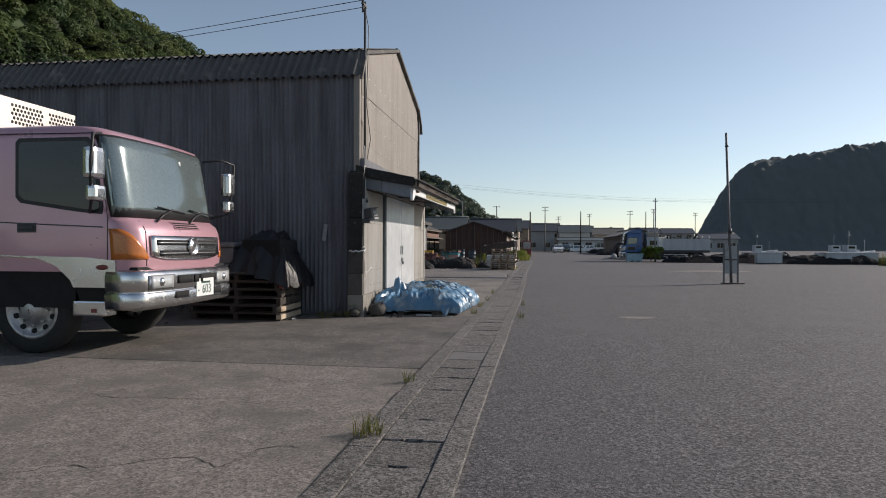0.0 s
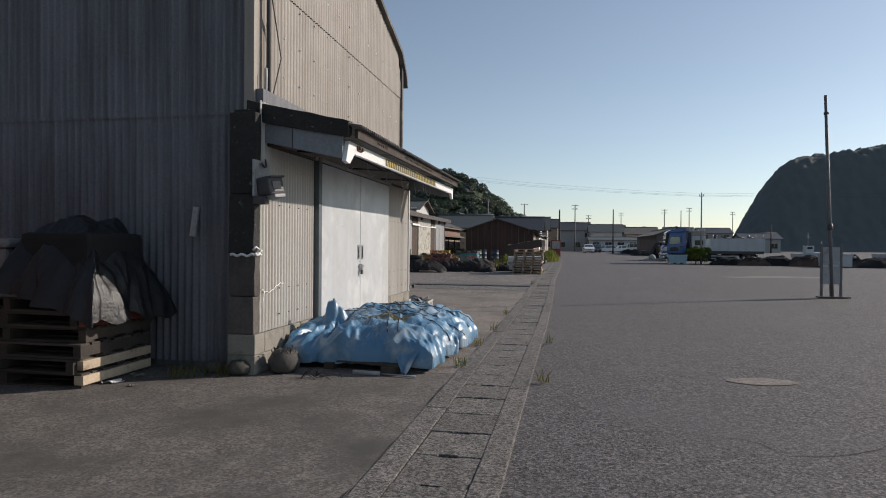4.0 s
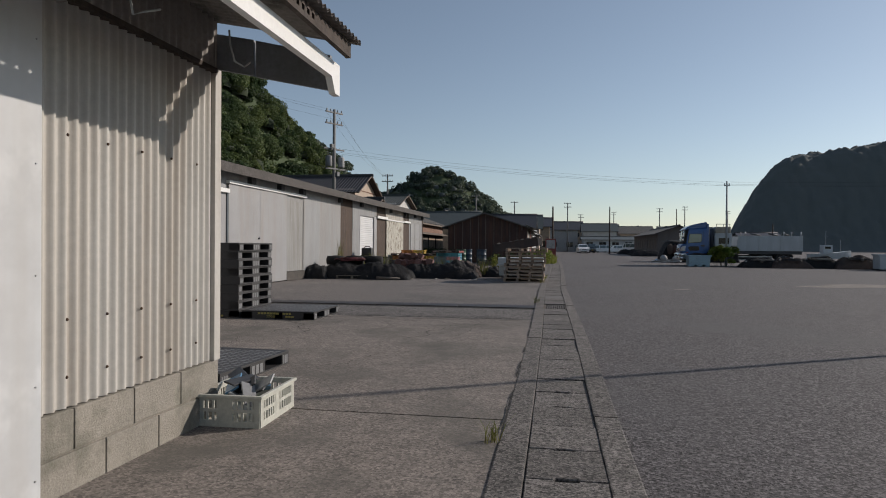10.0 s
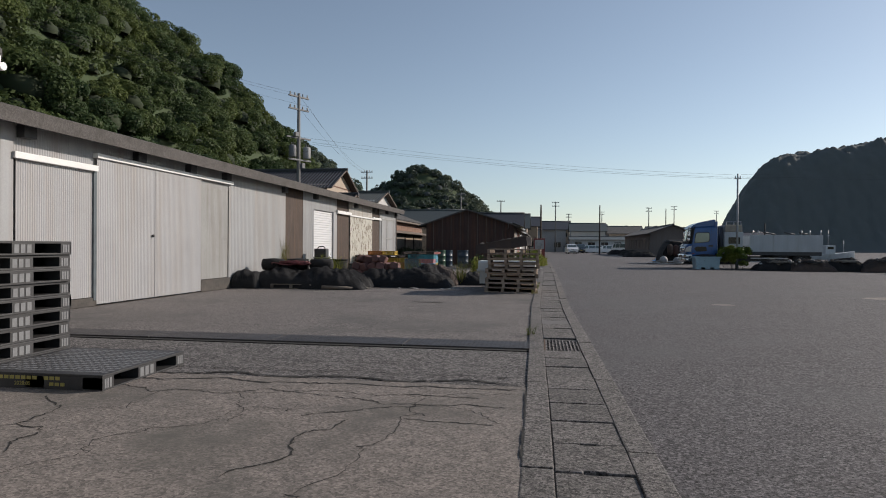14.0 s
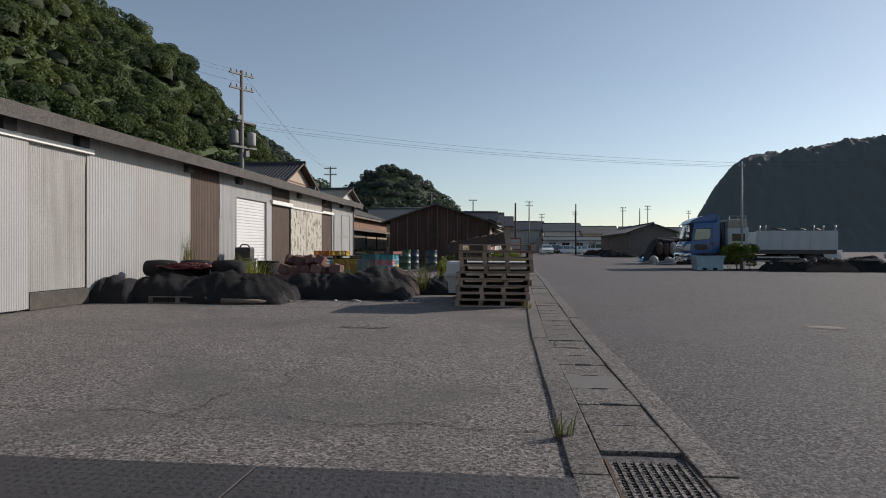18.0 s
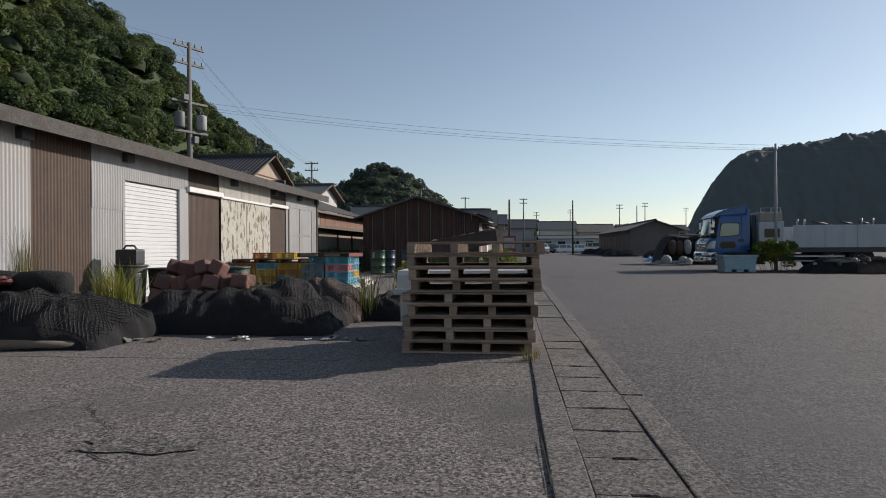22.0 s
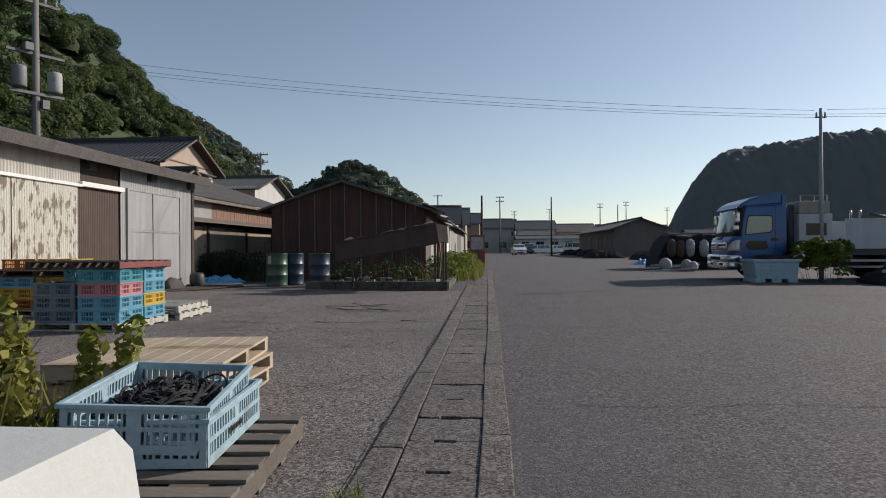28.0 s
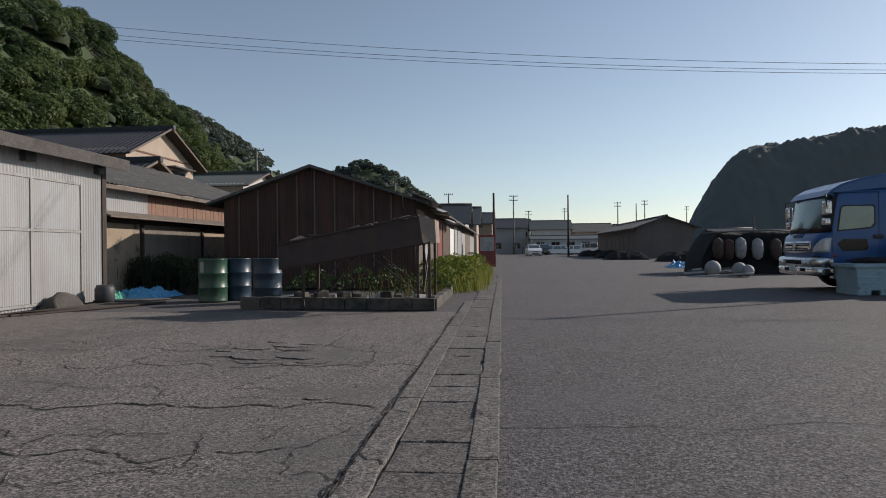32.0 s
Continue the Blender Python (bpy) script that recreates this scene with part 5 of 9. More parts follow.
for y in (26.9, 29.6, 31.4, 33.0, 36.55, 39.2, 44.0, 47.0, 49.4, 51.4):
    part("eave_vent", B().box(LX, LX + 0.14, y - 0.12, y + 0.12, 2.66, 2.84, 0.01), M_DARKMETAL, lw)

# ---- old shop-house row behind the long warehouse ----
an = thing("outbuilding", "patched low outbuilding with tin, boards and plaster under a grey roof", "outbuilding")
AX = -9.0
part("core", B().box(-13.5, AX - 0.06, 52.6, 64, 0, 2.6), M_OLDBOARD, an)
part("roof", B().corr((AX + 0.35, 52.3, 2.62), (0, 1, 0), (-1, 0, 0.36), 12.0, 4.6, 0.16, 0.02, 6), M_ROOF, an)
part("eave_board", B().box(AX + 0.28, AX + 0.33, 52.3, 64.2, 2.5, 2.6, 0.006), M_OLDBOARD, an)
part("tin_panel", B().corr((AX, 52.6, 2.0), (0, 1, 0), (0, 0, 1), 2.1, 0.55, 0.08, 0.01, 6), M_WHITESHEET, an, "white corrugated tin panel")
for i in range(46):
    y = 54.72 + i * 0.19
    part("weatherboard", B().box(AX - 0.05, AX + 0.004 * (i % 3), y, y + 0.182, 1.96, 2.5, 0.003), M_LAMEBOARD, an)
part("pent_roof", B().prism([(AX - 0.02, 1.98), (AX + 0.42, 1.84), (AX + 0.42, 1.88), (AX - 0.02, 2.03)], "y", 52.5, 63.8), M_OLDBOARD, an)
part("lintel", B().box(AX - 0.04, AX + 0.05, 52.6, 63.6, 1.74, 1.84, 0.01), M_DARKBOARD, an)
part("plaster", B().box(AX - 0.06, AX, 52.6, 54.38, 0.0, 1.74), M_TANWALL, an, "stained tan plaster with cracks")
part("tin_panel", B().corr((AX + 0.01, 54.42, 0.0), (0, 1, 0), (0, 0, 1), 3.2, 1.74, 0.08, 0.01, 6), M_OLDTIN, an, "dull old corrugated tin")
part("plaster", B().box(AX - 0.06, AX, 57.75, 63.6, 0.0, 1.74), M_TANWALL, an)
for y in (52.62, 54.4, 57.68, 60.5):
    part("post", B().box(AX - 0.03, AX + 0.06, y - 0.05, y + 0.05, 0, 1.84, 0.006), M_DARKBOARD, an)


def tiled_roof(t, y0, y1, ridge_y, x0, x1, ez0, rz, m, pitch=0.28):
    """Rounded tiles running down a slope that faces -y and one that faces +y."""
    for ya, s in ((y0, 1), (y1, -1)):
        run = abs(ridge_y - ya)
        ln = math.hypot(run, rz - ez0)
        part("roof", B().corr((x0, ya, ez0), (1, 0, 0), (0, (ridge_y - ya) / ln, (rz - ez0) / ln), x1 - x0, ln, pitch, 0.035, 8), m, t)
    part("ridge", B().box(x0 - 0.1, x1 + 0.1, ridge_y - 0.12, ridge_y + 0.12, rz - 0.05, rz + 0.2, 0.04), m, t)


def dwelling(x0, x1, y0, y1, ez, rz, wall_m, roof_m, label, over=0.6):
    """A two-storey house with its ridge along x and a gable facing +x."""
    t = thing("house", label, "house")
    ym = (y0 + y1) / 2
    part("wall", B().prism([(y0, 0), (y1, 0), (y1, ez), (ym, rz - 0.12), (y0, ez)], "x", x0, x1), wall_m, t)
    k = (rz - ez) / (ym - y0)
    tiled_roof(t, y0 - over, y1 + over, ym, x0 - over, x1 + over, ez - k * over, rz, roof_m)
    part("verge", B().prism([(y0 - over, ez - k * over - 0.04), (ym, rz - 0.04), (y1 + over, ez - k * over - 0.04), (y1 + over, ez - k * over + 0.06), (ym, rz + 0.07), (y0 - over, ez - k * over + 0.06)], "x", x1 + over - 0.06, x1 + over), M_OLDBOARD, t)
    part("underside", B().prism([(y0 - over, ez - k * over - 0.06), (ym, rz - 0.07), (y1 + over, ez - k * over - 0.06), (y1 + over, ez - k * over - 0.01), (ym, rz - 0.02), (y0 - over, ez - k * over - 0.01)], "x", x0 - over, x1 + over - 0.07), M_DARKBOARD, t)
    return t


h1 = dwelling(-27, -17.6, 67.6, 74.2, 6.0, 7.55, M_BEIGE, M_TILE, "two-storey beige house with a dark tiled gable roof")
part("band", B().box(-17.6, -17.56, 67.7, 74.1, 6.02, 6.1), M_REDBOARD, h1)
part("window", B().box(-17.6, -17.57, 71.6, 73.2, 4.5, 5.5, 0.01), M_GLASSDARK, h1)
part("window_hood", B().box(-17.6, -17.1, 71.3, 73.6, 5.6, 5.68, 0.01), M_TILE, h1)
h2 = dwelling(-22, -14.6, 62.2, 66.8, 3.9, 4.9, M_BEIGE, M_TILE, "single-storey wing with a dark tiled gable", 0.45)
h3 = dwelling(-24, -17.0, 80, 87, 5.6, 6.7, M_PALEWALL, M_GREENROOF, "pale house with a green-grey tiled roof")
part("window", B().box(-17.0, -16.97, 81.5, 83, 3.6, 4.7, 0.01), M_GLASSDARK, h3)

# ---- rusty shed with collapsing tin ----
sd = thing("shed", "dilapidated long shed clad in rust-brown tin", "shed")
SY = 55.2
outl = [(-7.15, 0), (-2.0, 0), (-2.0, 2.3), (-4.72, 3.18), (-7.15, 2.38)]
part("core", B().prism(outl, "y", SY + 0.05, 92), M_DARKBOARD, sd)
b = B()
prev = None
for i in range(650):
    x = -7.15 + i * 0.00793
    top = 3.2 - (x + 4.72) * 0.324 if x > -4.72 else 3.2 - (-4.72 - x) * 0.33
    y = SY - 0.006 * math.sin(2 * math.pi * x / 0.076) + 0.01 * noise.noise((x * 1.2, 0, 0))
    c = (b.bm.verts.new((x, y, 0.02 + 0.03 * noise.noise((x * 2, 3, 0)))), b.bm.verts.new((x, y, top)))
    if prev:
        b.bm.faces.new((prev[0], c[0], c[1], prev[1])).smooth = True
    prev = c
part("front_tin", b, M_RUSTWALL, sd, "rust-brown corrugated tin")
for i, x in enumerate((-6.72, -6.2, -5.67, -5.13, -4.66, -4.12, -3.6, -3.08, -2.62)):
    top = 3.15 - abs(x + 4.72) * 0.33
    part("batten", B().box(x - 0.016, x + 0.016, SY - 0.03, SY - 0.008, 0.9 - 0.3 * (i % 3), top), M_OLDBOARD, sd)
part("roof", B().prism([(-7.55, 2.24), (-4.72, 3.2), (-1.6, 2.18), (-1.6, 2.25), (-4.72, 3.28), (-7.55, 2.31)], "y", SY - 0.25, 92), M_ROOF, sd)
# its lane side: mixed doors under a sagging eave
x = -1.97
for k, (ya, yb, m, lab) in enumerate(((55.3, 57.0, M_OLDBOARD, "bare weathered boards"), (57.1, 58.4, M_WHITEDULL, "white peeling door"), (58.5, 60.6, M_OLDBOARD, ""), (60.8, 62.6, M_REDPAINT, "faded red tin door"), (62.9, 66, M_BROWNSHEET, ""), (66.3, 68.5, M_WHITE, "white door"), (69, 71, M_WHITEDULL, ""), (71.4, 74, M_GREYDOOR, ""), (74.3, 78, M_WHITEDULL, ""), (78.3, 84, M_OLDBOARD, ""), (84.3, 91, M_GREYDOOR, ""))):
    part("lane_panel", B().corr((x, ya, 0.05), (0, 1, 0), (0, 0, 1), yb - ya, 2.05 - 0.08 * (k % 3), 0.1, 0.008, 4), m, sd, lab)
rng = random.Random(21)
for k in range(9):
    y = 55.3 + k * 1.1
    part("loose_sheet", B().box(-0.35, 0.35, -0.5, 0.5, 0, 0.012), M_ROOF if k % 2 else M_WHITEDULL, sd, at=pose(-1.75, y, 2.3 - 0.03 * k, rng.uniform(-8, 8), rng.uniform(8, 28), rng.uniform(-14, 14)))
part("pipe", B().tube([(-2.3, SY - 0.05, 2.1), (-2.3, SY - 0.12, 2.42), (-2.15, SY - 0.12, 2.47), (-2.0, SY - 0.1, 2.44)], 0.012, 6), M_STEEL, sd)

# ---- tilted steel chute on its block footing ----
ch = thing("steel_chute", "rusted steel trough tilted up on a lattice frame", "chute")


def slab4(pts, y0, y1):
    return B().prism(pts, "y", y0, y1)


part("trough", slab4([(-3.62, 1.12), (-1.17, 1.59), (-1.1, 1.13), (-3.62, 0.7)], 49.55, 49.6), M_CHUTE, ch)
part("trough", slab4([(-3.62, 1.12), (-1.17, 1.59), (-1.1, 1.13), (-3.62, 0.7)], 50.5, 50.55), M_CHUTE, ch)
part("trough_floor", slab4([(-3.62, 0.7), (-1.1, 1.13), (-1.1, 1.17), (-3.62, 0.74)], 49.6, 50.5), M_CHUTE, ch)
# end plate takes the sunlit copy of the steel
ep = part("end_plate", B().quad((-1.17, 49.57, 1.59), (-0.92, 49.7, 1.54), (-0.9, 49.7, 1.14), (-1.1, 49.57, 1.13)).quad((-1.17, 50.53, 1.59), (-0.92, 50.4, 1.54), (-0.9, 50.4, 1.14), (-1.1, 50.53, 1.13)).quad((-0.92, 49.7, 1.54), (-0.92, 50.4, 1.54), (-0.9, 50.4, 1.14), (-0.9, 49.7, 1.14)), M_CHUTELIT, ch)
ep.modifiers.new("gauge", "SOLIDIFY").thickness = 0.006
part("lip", B().prism([(-3.64, 1.12), (-1.17, 1.6), (-1.17, 1.63), (-3.64, 1.15)], "y", 49.52, 49.62), M_CHUTE, ch)
for x, y in ((-1.2, 49.6), (-1.0, 49.6), (-1.2, 50.5), (-1.0, 50.5)):
    part("leg", B().box(x - 0.022, x + 0.022, y - 0.022, y + 0.022, 0, 1.16), M_CHUTE, ch)
for x, y in ((-3.2, 49.6), (-3.2, 50.5)):
    part("leg", B().box(x - 0.02, x + 0.02, y - 0.02, y + 0.02, 0, 0.82), M_CHUTE, ch)
for y in (49.6, 50.5):
    part("brace", B().cyl((-1.2, y, 0.28), (-2.1, y, 1.0), 0.015, n=6), M_CHUTE, ch)
    part("brace", B().cyl((-3.1, y, 0.1), (-2.5, y, 0.9), 0.015, n=6), M_CHUTE, ch)
part("brace", B().cyl((-1.1, 49.6, 0.3), (-1.1, 50.5, 1.1), 0.014, n=6).cyl((-1.1, 50.5, 0.3), (-1.1, 49.6, 1.1), 0.014, n=6), M_CHUTE, ch)
rng = random.Random(8)
for k in range(7):
    part("rubble", B().box(-0.14, 0.14, -0.1, 0.1, 0, 0.03, 0.01), M_DIRTYCONC, ch, at=pose(-3.3 + k * 0.32, 49.6 + rng.uniform(0, 0.5), 1.2 + k * 0.06, rng.uniform(-20, 20), -10 + rng.uniform(-10, 10), rng.uniform(0, 90)))
kb = thing("kerb_wall", "low wall of mossy concrete blocks round a weedy plot", "kerb", kind="structure")
n = 9
for i in range(n):
    x0 = -4.48 + i * 3.58 / n
    y0 = 49.93 - i * 0.47 / n
    part("block", B().box(0.004, 3.58 / n - 0.004, 0, 0.13, 0, 0.2 + 0.006 * (i % 2), 0.012), M_BLOCKDARK, kb, at=pose(x0, y0, 0, 0, 0, -7.4))
for i in range(9):
    part("block", B().box(-0.13, 0, 0.004, 0.396, 0, 0.19 + 0.008 * (i % 2), 0.012), M_BLOCKDARK, kb, at=pose(-0.87, 49.5 + i * 0.4, 0))
rng = random.Random(4)
for i in range(14):
    tagged(part("rubble_block", B().box(-0.07, 0.07, -0.05, 0.05, 0, 0.1, 0.012), M_BLOCKDARK if i % 4 else M_WHITEDULL, at=pose(-3.6 + i * 0.2, 50.06 - i * 0.03 + rng.uniform(0.05, 0.3), 0.12, 0, rng.uniform(-12, 12), rng.uniform(0, 180)) @ Matrix.Scale(rng.uniform(0.8, 1.8), 4)), "broken lump of grey concrete block", "rubble", group="rubble by the chute")


# ---- drums ----
def drum(m):
    t = thing("oil_drum", "dented steel oil drum with two rolling hoops", "drum", group="oil drums")
    prof = [(0.27, 0.02), (0.285, 0.0), (0.29, 0.02), (0.283, 0.035), (0.283, 0.27), (0.295, 0.285), (0.295, 0.3), (0.283, 0.315), (0.283, 0.56), (0.295, 0.575), (0.295, 0.59), (0.283, 0.605), (0.283, 0.85), (0.29, 0.865), (0.29, 0.88), (0.275, 0.88), (0.272, 0.86)]
    part("body", B().lathe(prof, 32), m, t)
    part("bung", B().lathe([(0.035, 0.86), (0.035, 0.875), (0.02, 0.878)], 12, (0.16, 0.05, 0)), M_STEEL, t)
    return t


d0 = drum(M_DRUMGREEN)
d0.matrix_basis = pose(-5.72, 51.5, 0, 0, 0, 40)
d0["label"] = "green steel oil drum with a pale paper patch"
part("paper_patch", B().prism([(0.284 * math.cos(a), 0.284 * math.sin(a)) for a in [-2.9 + 0.1 * i for i in range(5)]] + [(0.2845 * math.cos(a), 0.2855 * math.sin(a)) for a in [-2.5 - 0.1 * i for i in range(5)]], "z", 0.6, 0.82), M_WHITEDULL, d0)
d1 = drum(M_DRUMBLUE)
d1["label"] = "blue steel oil drum, scuffed, beside a green one"
d1.matrix_basis = pose(-5.42, 52.02, 0, 0, 0, 10)
for x, y in ((-4.48, 51.3),):
    copy_thing(d1, pose(x, y, 0, 0, 0, 70 * x))["label"] = "blue steel oil drum standing by the chute footing"

def text_on(body, size, m, parent, at, name="lettering"):
    cu = bpy.data.curves.new(name, "FONT")
    cu.body, cu.size, cu.extrude, cu.align_x, cu.align_y = body, size, 0.0008, "CENTER", "CENTER"
    tmp = new(name, cu)
    me = bpy.data.meshes.new_from_object(tmp.evaluated_get(bpy.context.evaluated_depsgraph_get()))
    bpy.data.objects.remove(tmp)
    me.materials.clear()
    me.materials.append(m)
    ob = new(name, me)
    ob.parent = parent
    ob.matrix_basis = at
    return ob


FACE_FRONT = Matrix.Rotation(radians(90), 4, "X")
FACE_RIGHT = Matrix.Rotation(radians(90), 4, "Z") @ Matrix.Rotation(radians(90), 4, "X")


# ---- lorries ----
def wheel(parent, x, y, s, r=0.47):
    w = part("wheel", B().lathe([(r * 0.62, 0.02), (r * 0.7, 0.0), (r * 0.93, 0.01), (r, 0.05), (r, 0.2), (r * 0.93, 0.25), (r * 0.6, 0.24), (r * 0.6, 0.04), (r * 0.62, 0.02)], 40, (0, 0, 0), "y", caps=False), M_TYRE, parent, "black worn tyre on a steel rim")
    w.matrix_basis = Matrix.Translation((x, y, r)) @ (Matrix.Identity(4) if s < 0 else Matrix.Rotation(math.pi, 4, "Z"))
    part("rim", B().lathe([(r * 0.66, 0.012), (r * 0.62, -0.006), (r * 0.58, 0.02), (r * 0.52, 0.05), (r * 0.44, 0.06), (r * 0.3, 0.04), (r * 0.26, -0.01), (r * 0.22, -0.03), (r * 0.02, -0.035)], 36, (0, 0, 0), "y", caps=False), M_RIM, w)
    b = B()
    for i in range(8):
        a = math.pi * i / 4
        b.lathe([(0.018, 0.05), (0.016, 0.01)], 6, (r * 0.36 * math.cos(a), 0, r * 0.36 * math.sin(a)), "y")
    part("nuts", b, M_STEEL, w)["kind"] = "stuff"
    b = B()
    for i in range(10):
        a = math.pi * (i + 0.5) / 5
        b.lathe([(0.032, 0.06), (0.03, 0.04)], 10, (r * 0.49 * math.cos(a), 0, r * 0.49 * math.sin(a)), "y")
    part("hand_holes", b, M_DARK, w)["kind"] = "stuff"
    return w


def plan_shell(r, bow=0.05, half=1.04):
    """A rounded cab outline seen from above: s runs along it from the middle of the nose; gives a point for a front place xf and height z."""
    def at(xf, z, s, off=0.0):
        k, sg = abs(s), (1 if s >= 0 else -1)
        f = half - r
        if k <= f:
            x, y, nx, ny = xf - bow * (k / f) ** 2, k, 1.0, 0.12 * k
        elif k <= f + r * math.pi / 2:
            a = (k - f) / r
            x, y, nx, ny = xf - bow - r + r * math.cos(a), f + r * math.sin(a), math.cos(a), math.sin(a)
        else:
            x, y, nx, ny = xf - bow - r - (k - f - r * math.pi / 2), half, 0.0, 1.0
        return (x + off * nx, sg * (y + off * ny), z)
    return at


CAB = plan_shell(0.24)
NOSE = [(0.88, -0.07), (0.93, -0.05), (1.05, -0.04), (1.3, -0.06), (1.39, -0.1), (1.43, -0.16), (1.47, -0.2), (1.7, -0.235), (1.95, -0.28), (2.27, -0.34), (2.35, -0.38), (2.4, -0.48), (2.43, -0.75)]


def nose_x(z):
    for (za, xa), (zb, xb) in zip(NOSE, NOSE[1:]):
        if z <= zb:
            return xa + (xb - xa) * max(0.0, (z - za) / (zb - za))
    return NOSE[-1][1]


def shell_patch(s0, s1, z0, z1, off, ns=14, nz=6, top=None, low=None, thick=0.012):
    """A curved plate that follows the cab's skin; top and low give its height bounds along s."""
    b = B()
    grids = []
    for o in (off, off - thick):
        g = []
        for j in range(nz + 1):
            row = []
            for i in range(ns + 1):
                f = i / ns
                a, c = (low(f) if low else z0), (top(f) if top else z1)
                z = a + (c - a) * j / nz
                row.append(b.bm.verts.new(CAB(nose_x(z), z, s0 + (s1 - s0) * f, o)))
            g.append(row)
        grids.append(g)
    for k, g in enumerate(grids):
        for j in range(nz):
            for i in range(ns):
                b.bm.faces.new((g[j][i], g[j][i + 1], g[j + 1][i + 1], g[j + 1][i])).smooth = True
    edge = [(0, i) for i in range(ns)] + [(j, ns) for j in range(nz)] + [(nz, i) for i in range(ns, 0, -1)] + [(j, 0) for j in range(nz, 0, -1)]
    for p, q in zip(edge, edge[1:] + edge[:1]):
        b.bm.faces.new((grids[0][p[0]][p[1]], grids[0][q[0]][q[1]], grids[1][q[0]][q[1]], grids[1][p[0]][p[1]]))
    return b


def lorry(label, paint, at, deflector):
    t = thing("lorry", label, "lorry", at)
    h = 2.43
    back = -1.55 if deflector else -2.12
    b = B()
    ss = [0.0, 0.2, 0.4, 0.6, 0.8] + [0.8 + 0.24 * math.pi / 2 * i / 6 for i in range(1, 7)]
    ss = [-v for v in ss[:0:-1]] + ss
    rings = []
    for z, xf in NOSE:
        inset = 0.0 if z < 2.3 else (0.015 if z < 2.36 else 0.05 if z < 2.42 else 0.14)
        ring = [b.bm.verts.new(CAB(xf, z, s, -inset)) for s in ss]
        ring = [b.bm.verts.new((back, -1.04 + inset, z))] + ring + [b.bm.verts.new((back, 1.04 - inset, z))]
        rings.append(ring)
    for r0, r1 in zip(rings, rings[1:]):
        for i in range(len(r0) - 1):
            b.bm.faces.new((r0[i], r0[i + 1], r1[i + 1], r1[i])).smooth = True
        b.bm.faces.new((r0[-1], r0[0], r1[0], r1[-1]))
    b.bm.faces.new(rings[0][::-1])
    b.bm.faces.new(rings[-1])
    cab = part("cab", b, paint, t)
    mod = cab.modifiers.new("edges", "EDGE_SPLIT")
    mod.split_angle = radians(38)
    # windscreen
    part("seal", shell_patch(-1.08, 1.08, 1.45, 2.315, 0.006, 30, 6), M_BLACKPAINT, cab)
    ww = 0.82 if deflector else 1.05
    part("windscreen", shell_patch(-ww, ww, 1.475, 2.29, 0.012, 30, 8), M_WINDSCREEN, cab)
    part("parking_sticker", shell_patch(0.2, 0.245, 2.12, 2.17, 0.015, 1, 1), M_PLATE, cab)
    part("glove_shelf", shell_patch(-0.2, 0.0, 1.49, 1.5, 0.014, 4, 1), M_DARKMETAL, cab)
    for s in (-1, 1):
        y = s * 1.042
        lo, hi = (lambda a, c: (min(a, c), max(a, c)))(y - s * 0.03, y + s * 0.004)
        frame_o = [(-0.46, 1.48), (-0.45, 1.56), (-0.55, 2.21), (-0.62, 2.28), (-1.42, 2.28), (-1.46, 2.24), (-1.46, 1.66), (-1.4, 1.6), (-0.7, 1.5)]
        win = [(-0.5, 1.52), (-0.49, 1.58), (-0.58, 2.18), (-0.64, 2.24), (-1.39, 2.24), (-1.42, 2.2), (-1.42, 1.69), (-1.36, 1.635), (-0.7, 1.54)]
        if deflector:
            frame_o = [(-0.5, 1.47), (-0.56, 1.98), (-0.62, 2.05), (-1.24, 2.05), (-1.28, 2.0), (-1.28, 1.62), (-1.2, 1.53)]
            win = [(-0.53, 1.5), (-0.59, 1.96), (-0.64, 2.02), (-1.21, 2.02), (-1.25, 1.98), (-1.25, 1.64), (-1.18, 1.56)]
        part("window_seal", B().prism(frame_o, "y", lo, hi), M_BLACKPAINT, cab)
        part("side_window", B().prism(win, "y", lo, hi + 0.003 if s > 0 else hi) if s > 0 else B().prism(win, "y", lo - 0.003, hi), M_WINDSCREEN if deflector else M_GLASSDARK, cab)
        b = B()
        for a, c in (((-0.4, 0.98), (-0.4, 1.45)), ((-0.4, 1.45), (-0.5, 2.32)), ((-0.5, 2.32), (back + 0.2, 2.33)), ((back + 0.2, 2.33), (back + 0.2, 0.96))):
            b.cyl((a[0], y, a[1]), (c[0], y, c[1]), 0.005, n=4)
        part("door_seam", b, M_BLACKPAINT, cab)
        part("door_handle", B().box(-1.42, -1.24, min(y, y + s * 0.03), max(y, y + s * 0.03), 1.32, 1.36, 0.008).box(-1.44, -1.22, min(y, y + s * 0.006), max(y, y + s * 0.006), 1.29, 1.39, 0.002), M_DARKMETAL, cab)
        part("crease", B().prism([(-0.45, 1.34), (-0.45, 1.352), (back + 0.08, 1.42), (back + 0.08, 1.408)], "y", min(y, y + s * 0.004), max(y, y + s * 0.004)), M_DARKMETAL if not deflector else paint, cab)
        # lower side, step, arch; arch and step well are solids coloured as shade
        skirt = part("side_skirt", B().prism([(-0.3, 0.72), (-0.3, 1.0), (-0.6, 1.03), (back + 0.02, 1.06), (back + 0.02, 1.04), (-1.5, 1.035), (-1.45, 1.03), (-1.2, 1.02), (-0.98, 0.94), (-0.82, 0.8), (-0.78, 0.72)], "y", min(y - s * 0.02, y + s * 0.014), max(y - s * 0.02, y + s * 0.014)), M_CHROME if not deflector else paint, t, "mirror-bright chrome skirt" if not deflector else "")
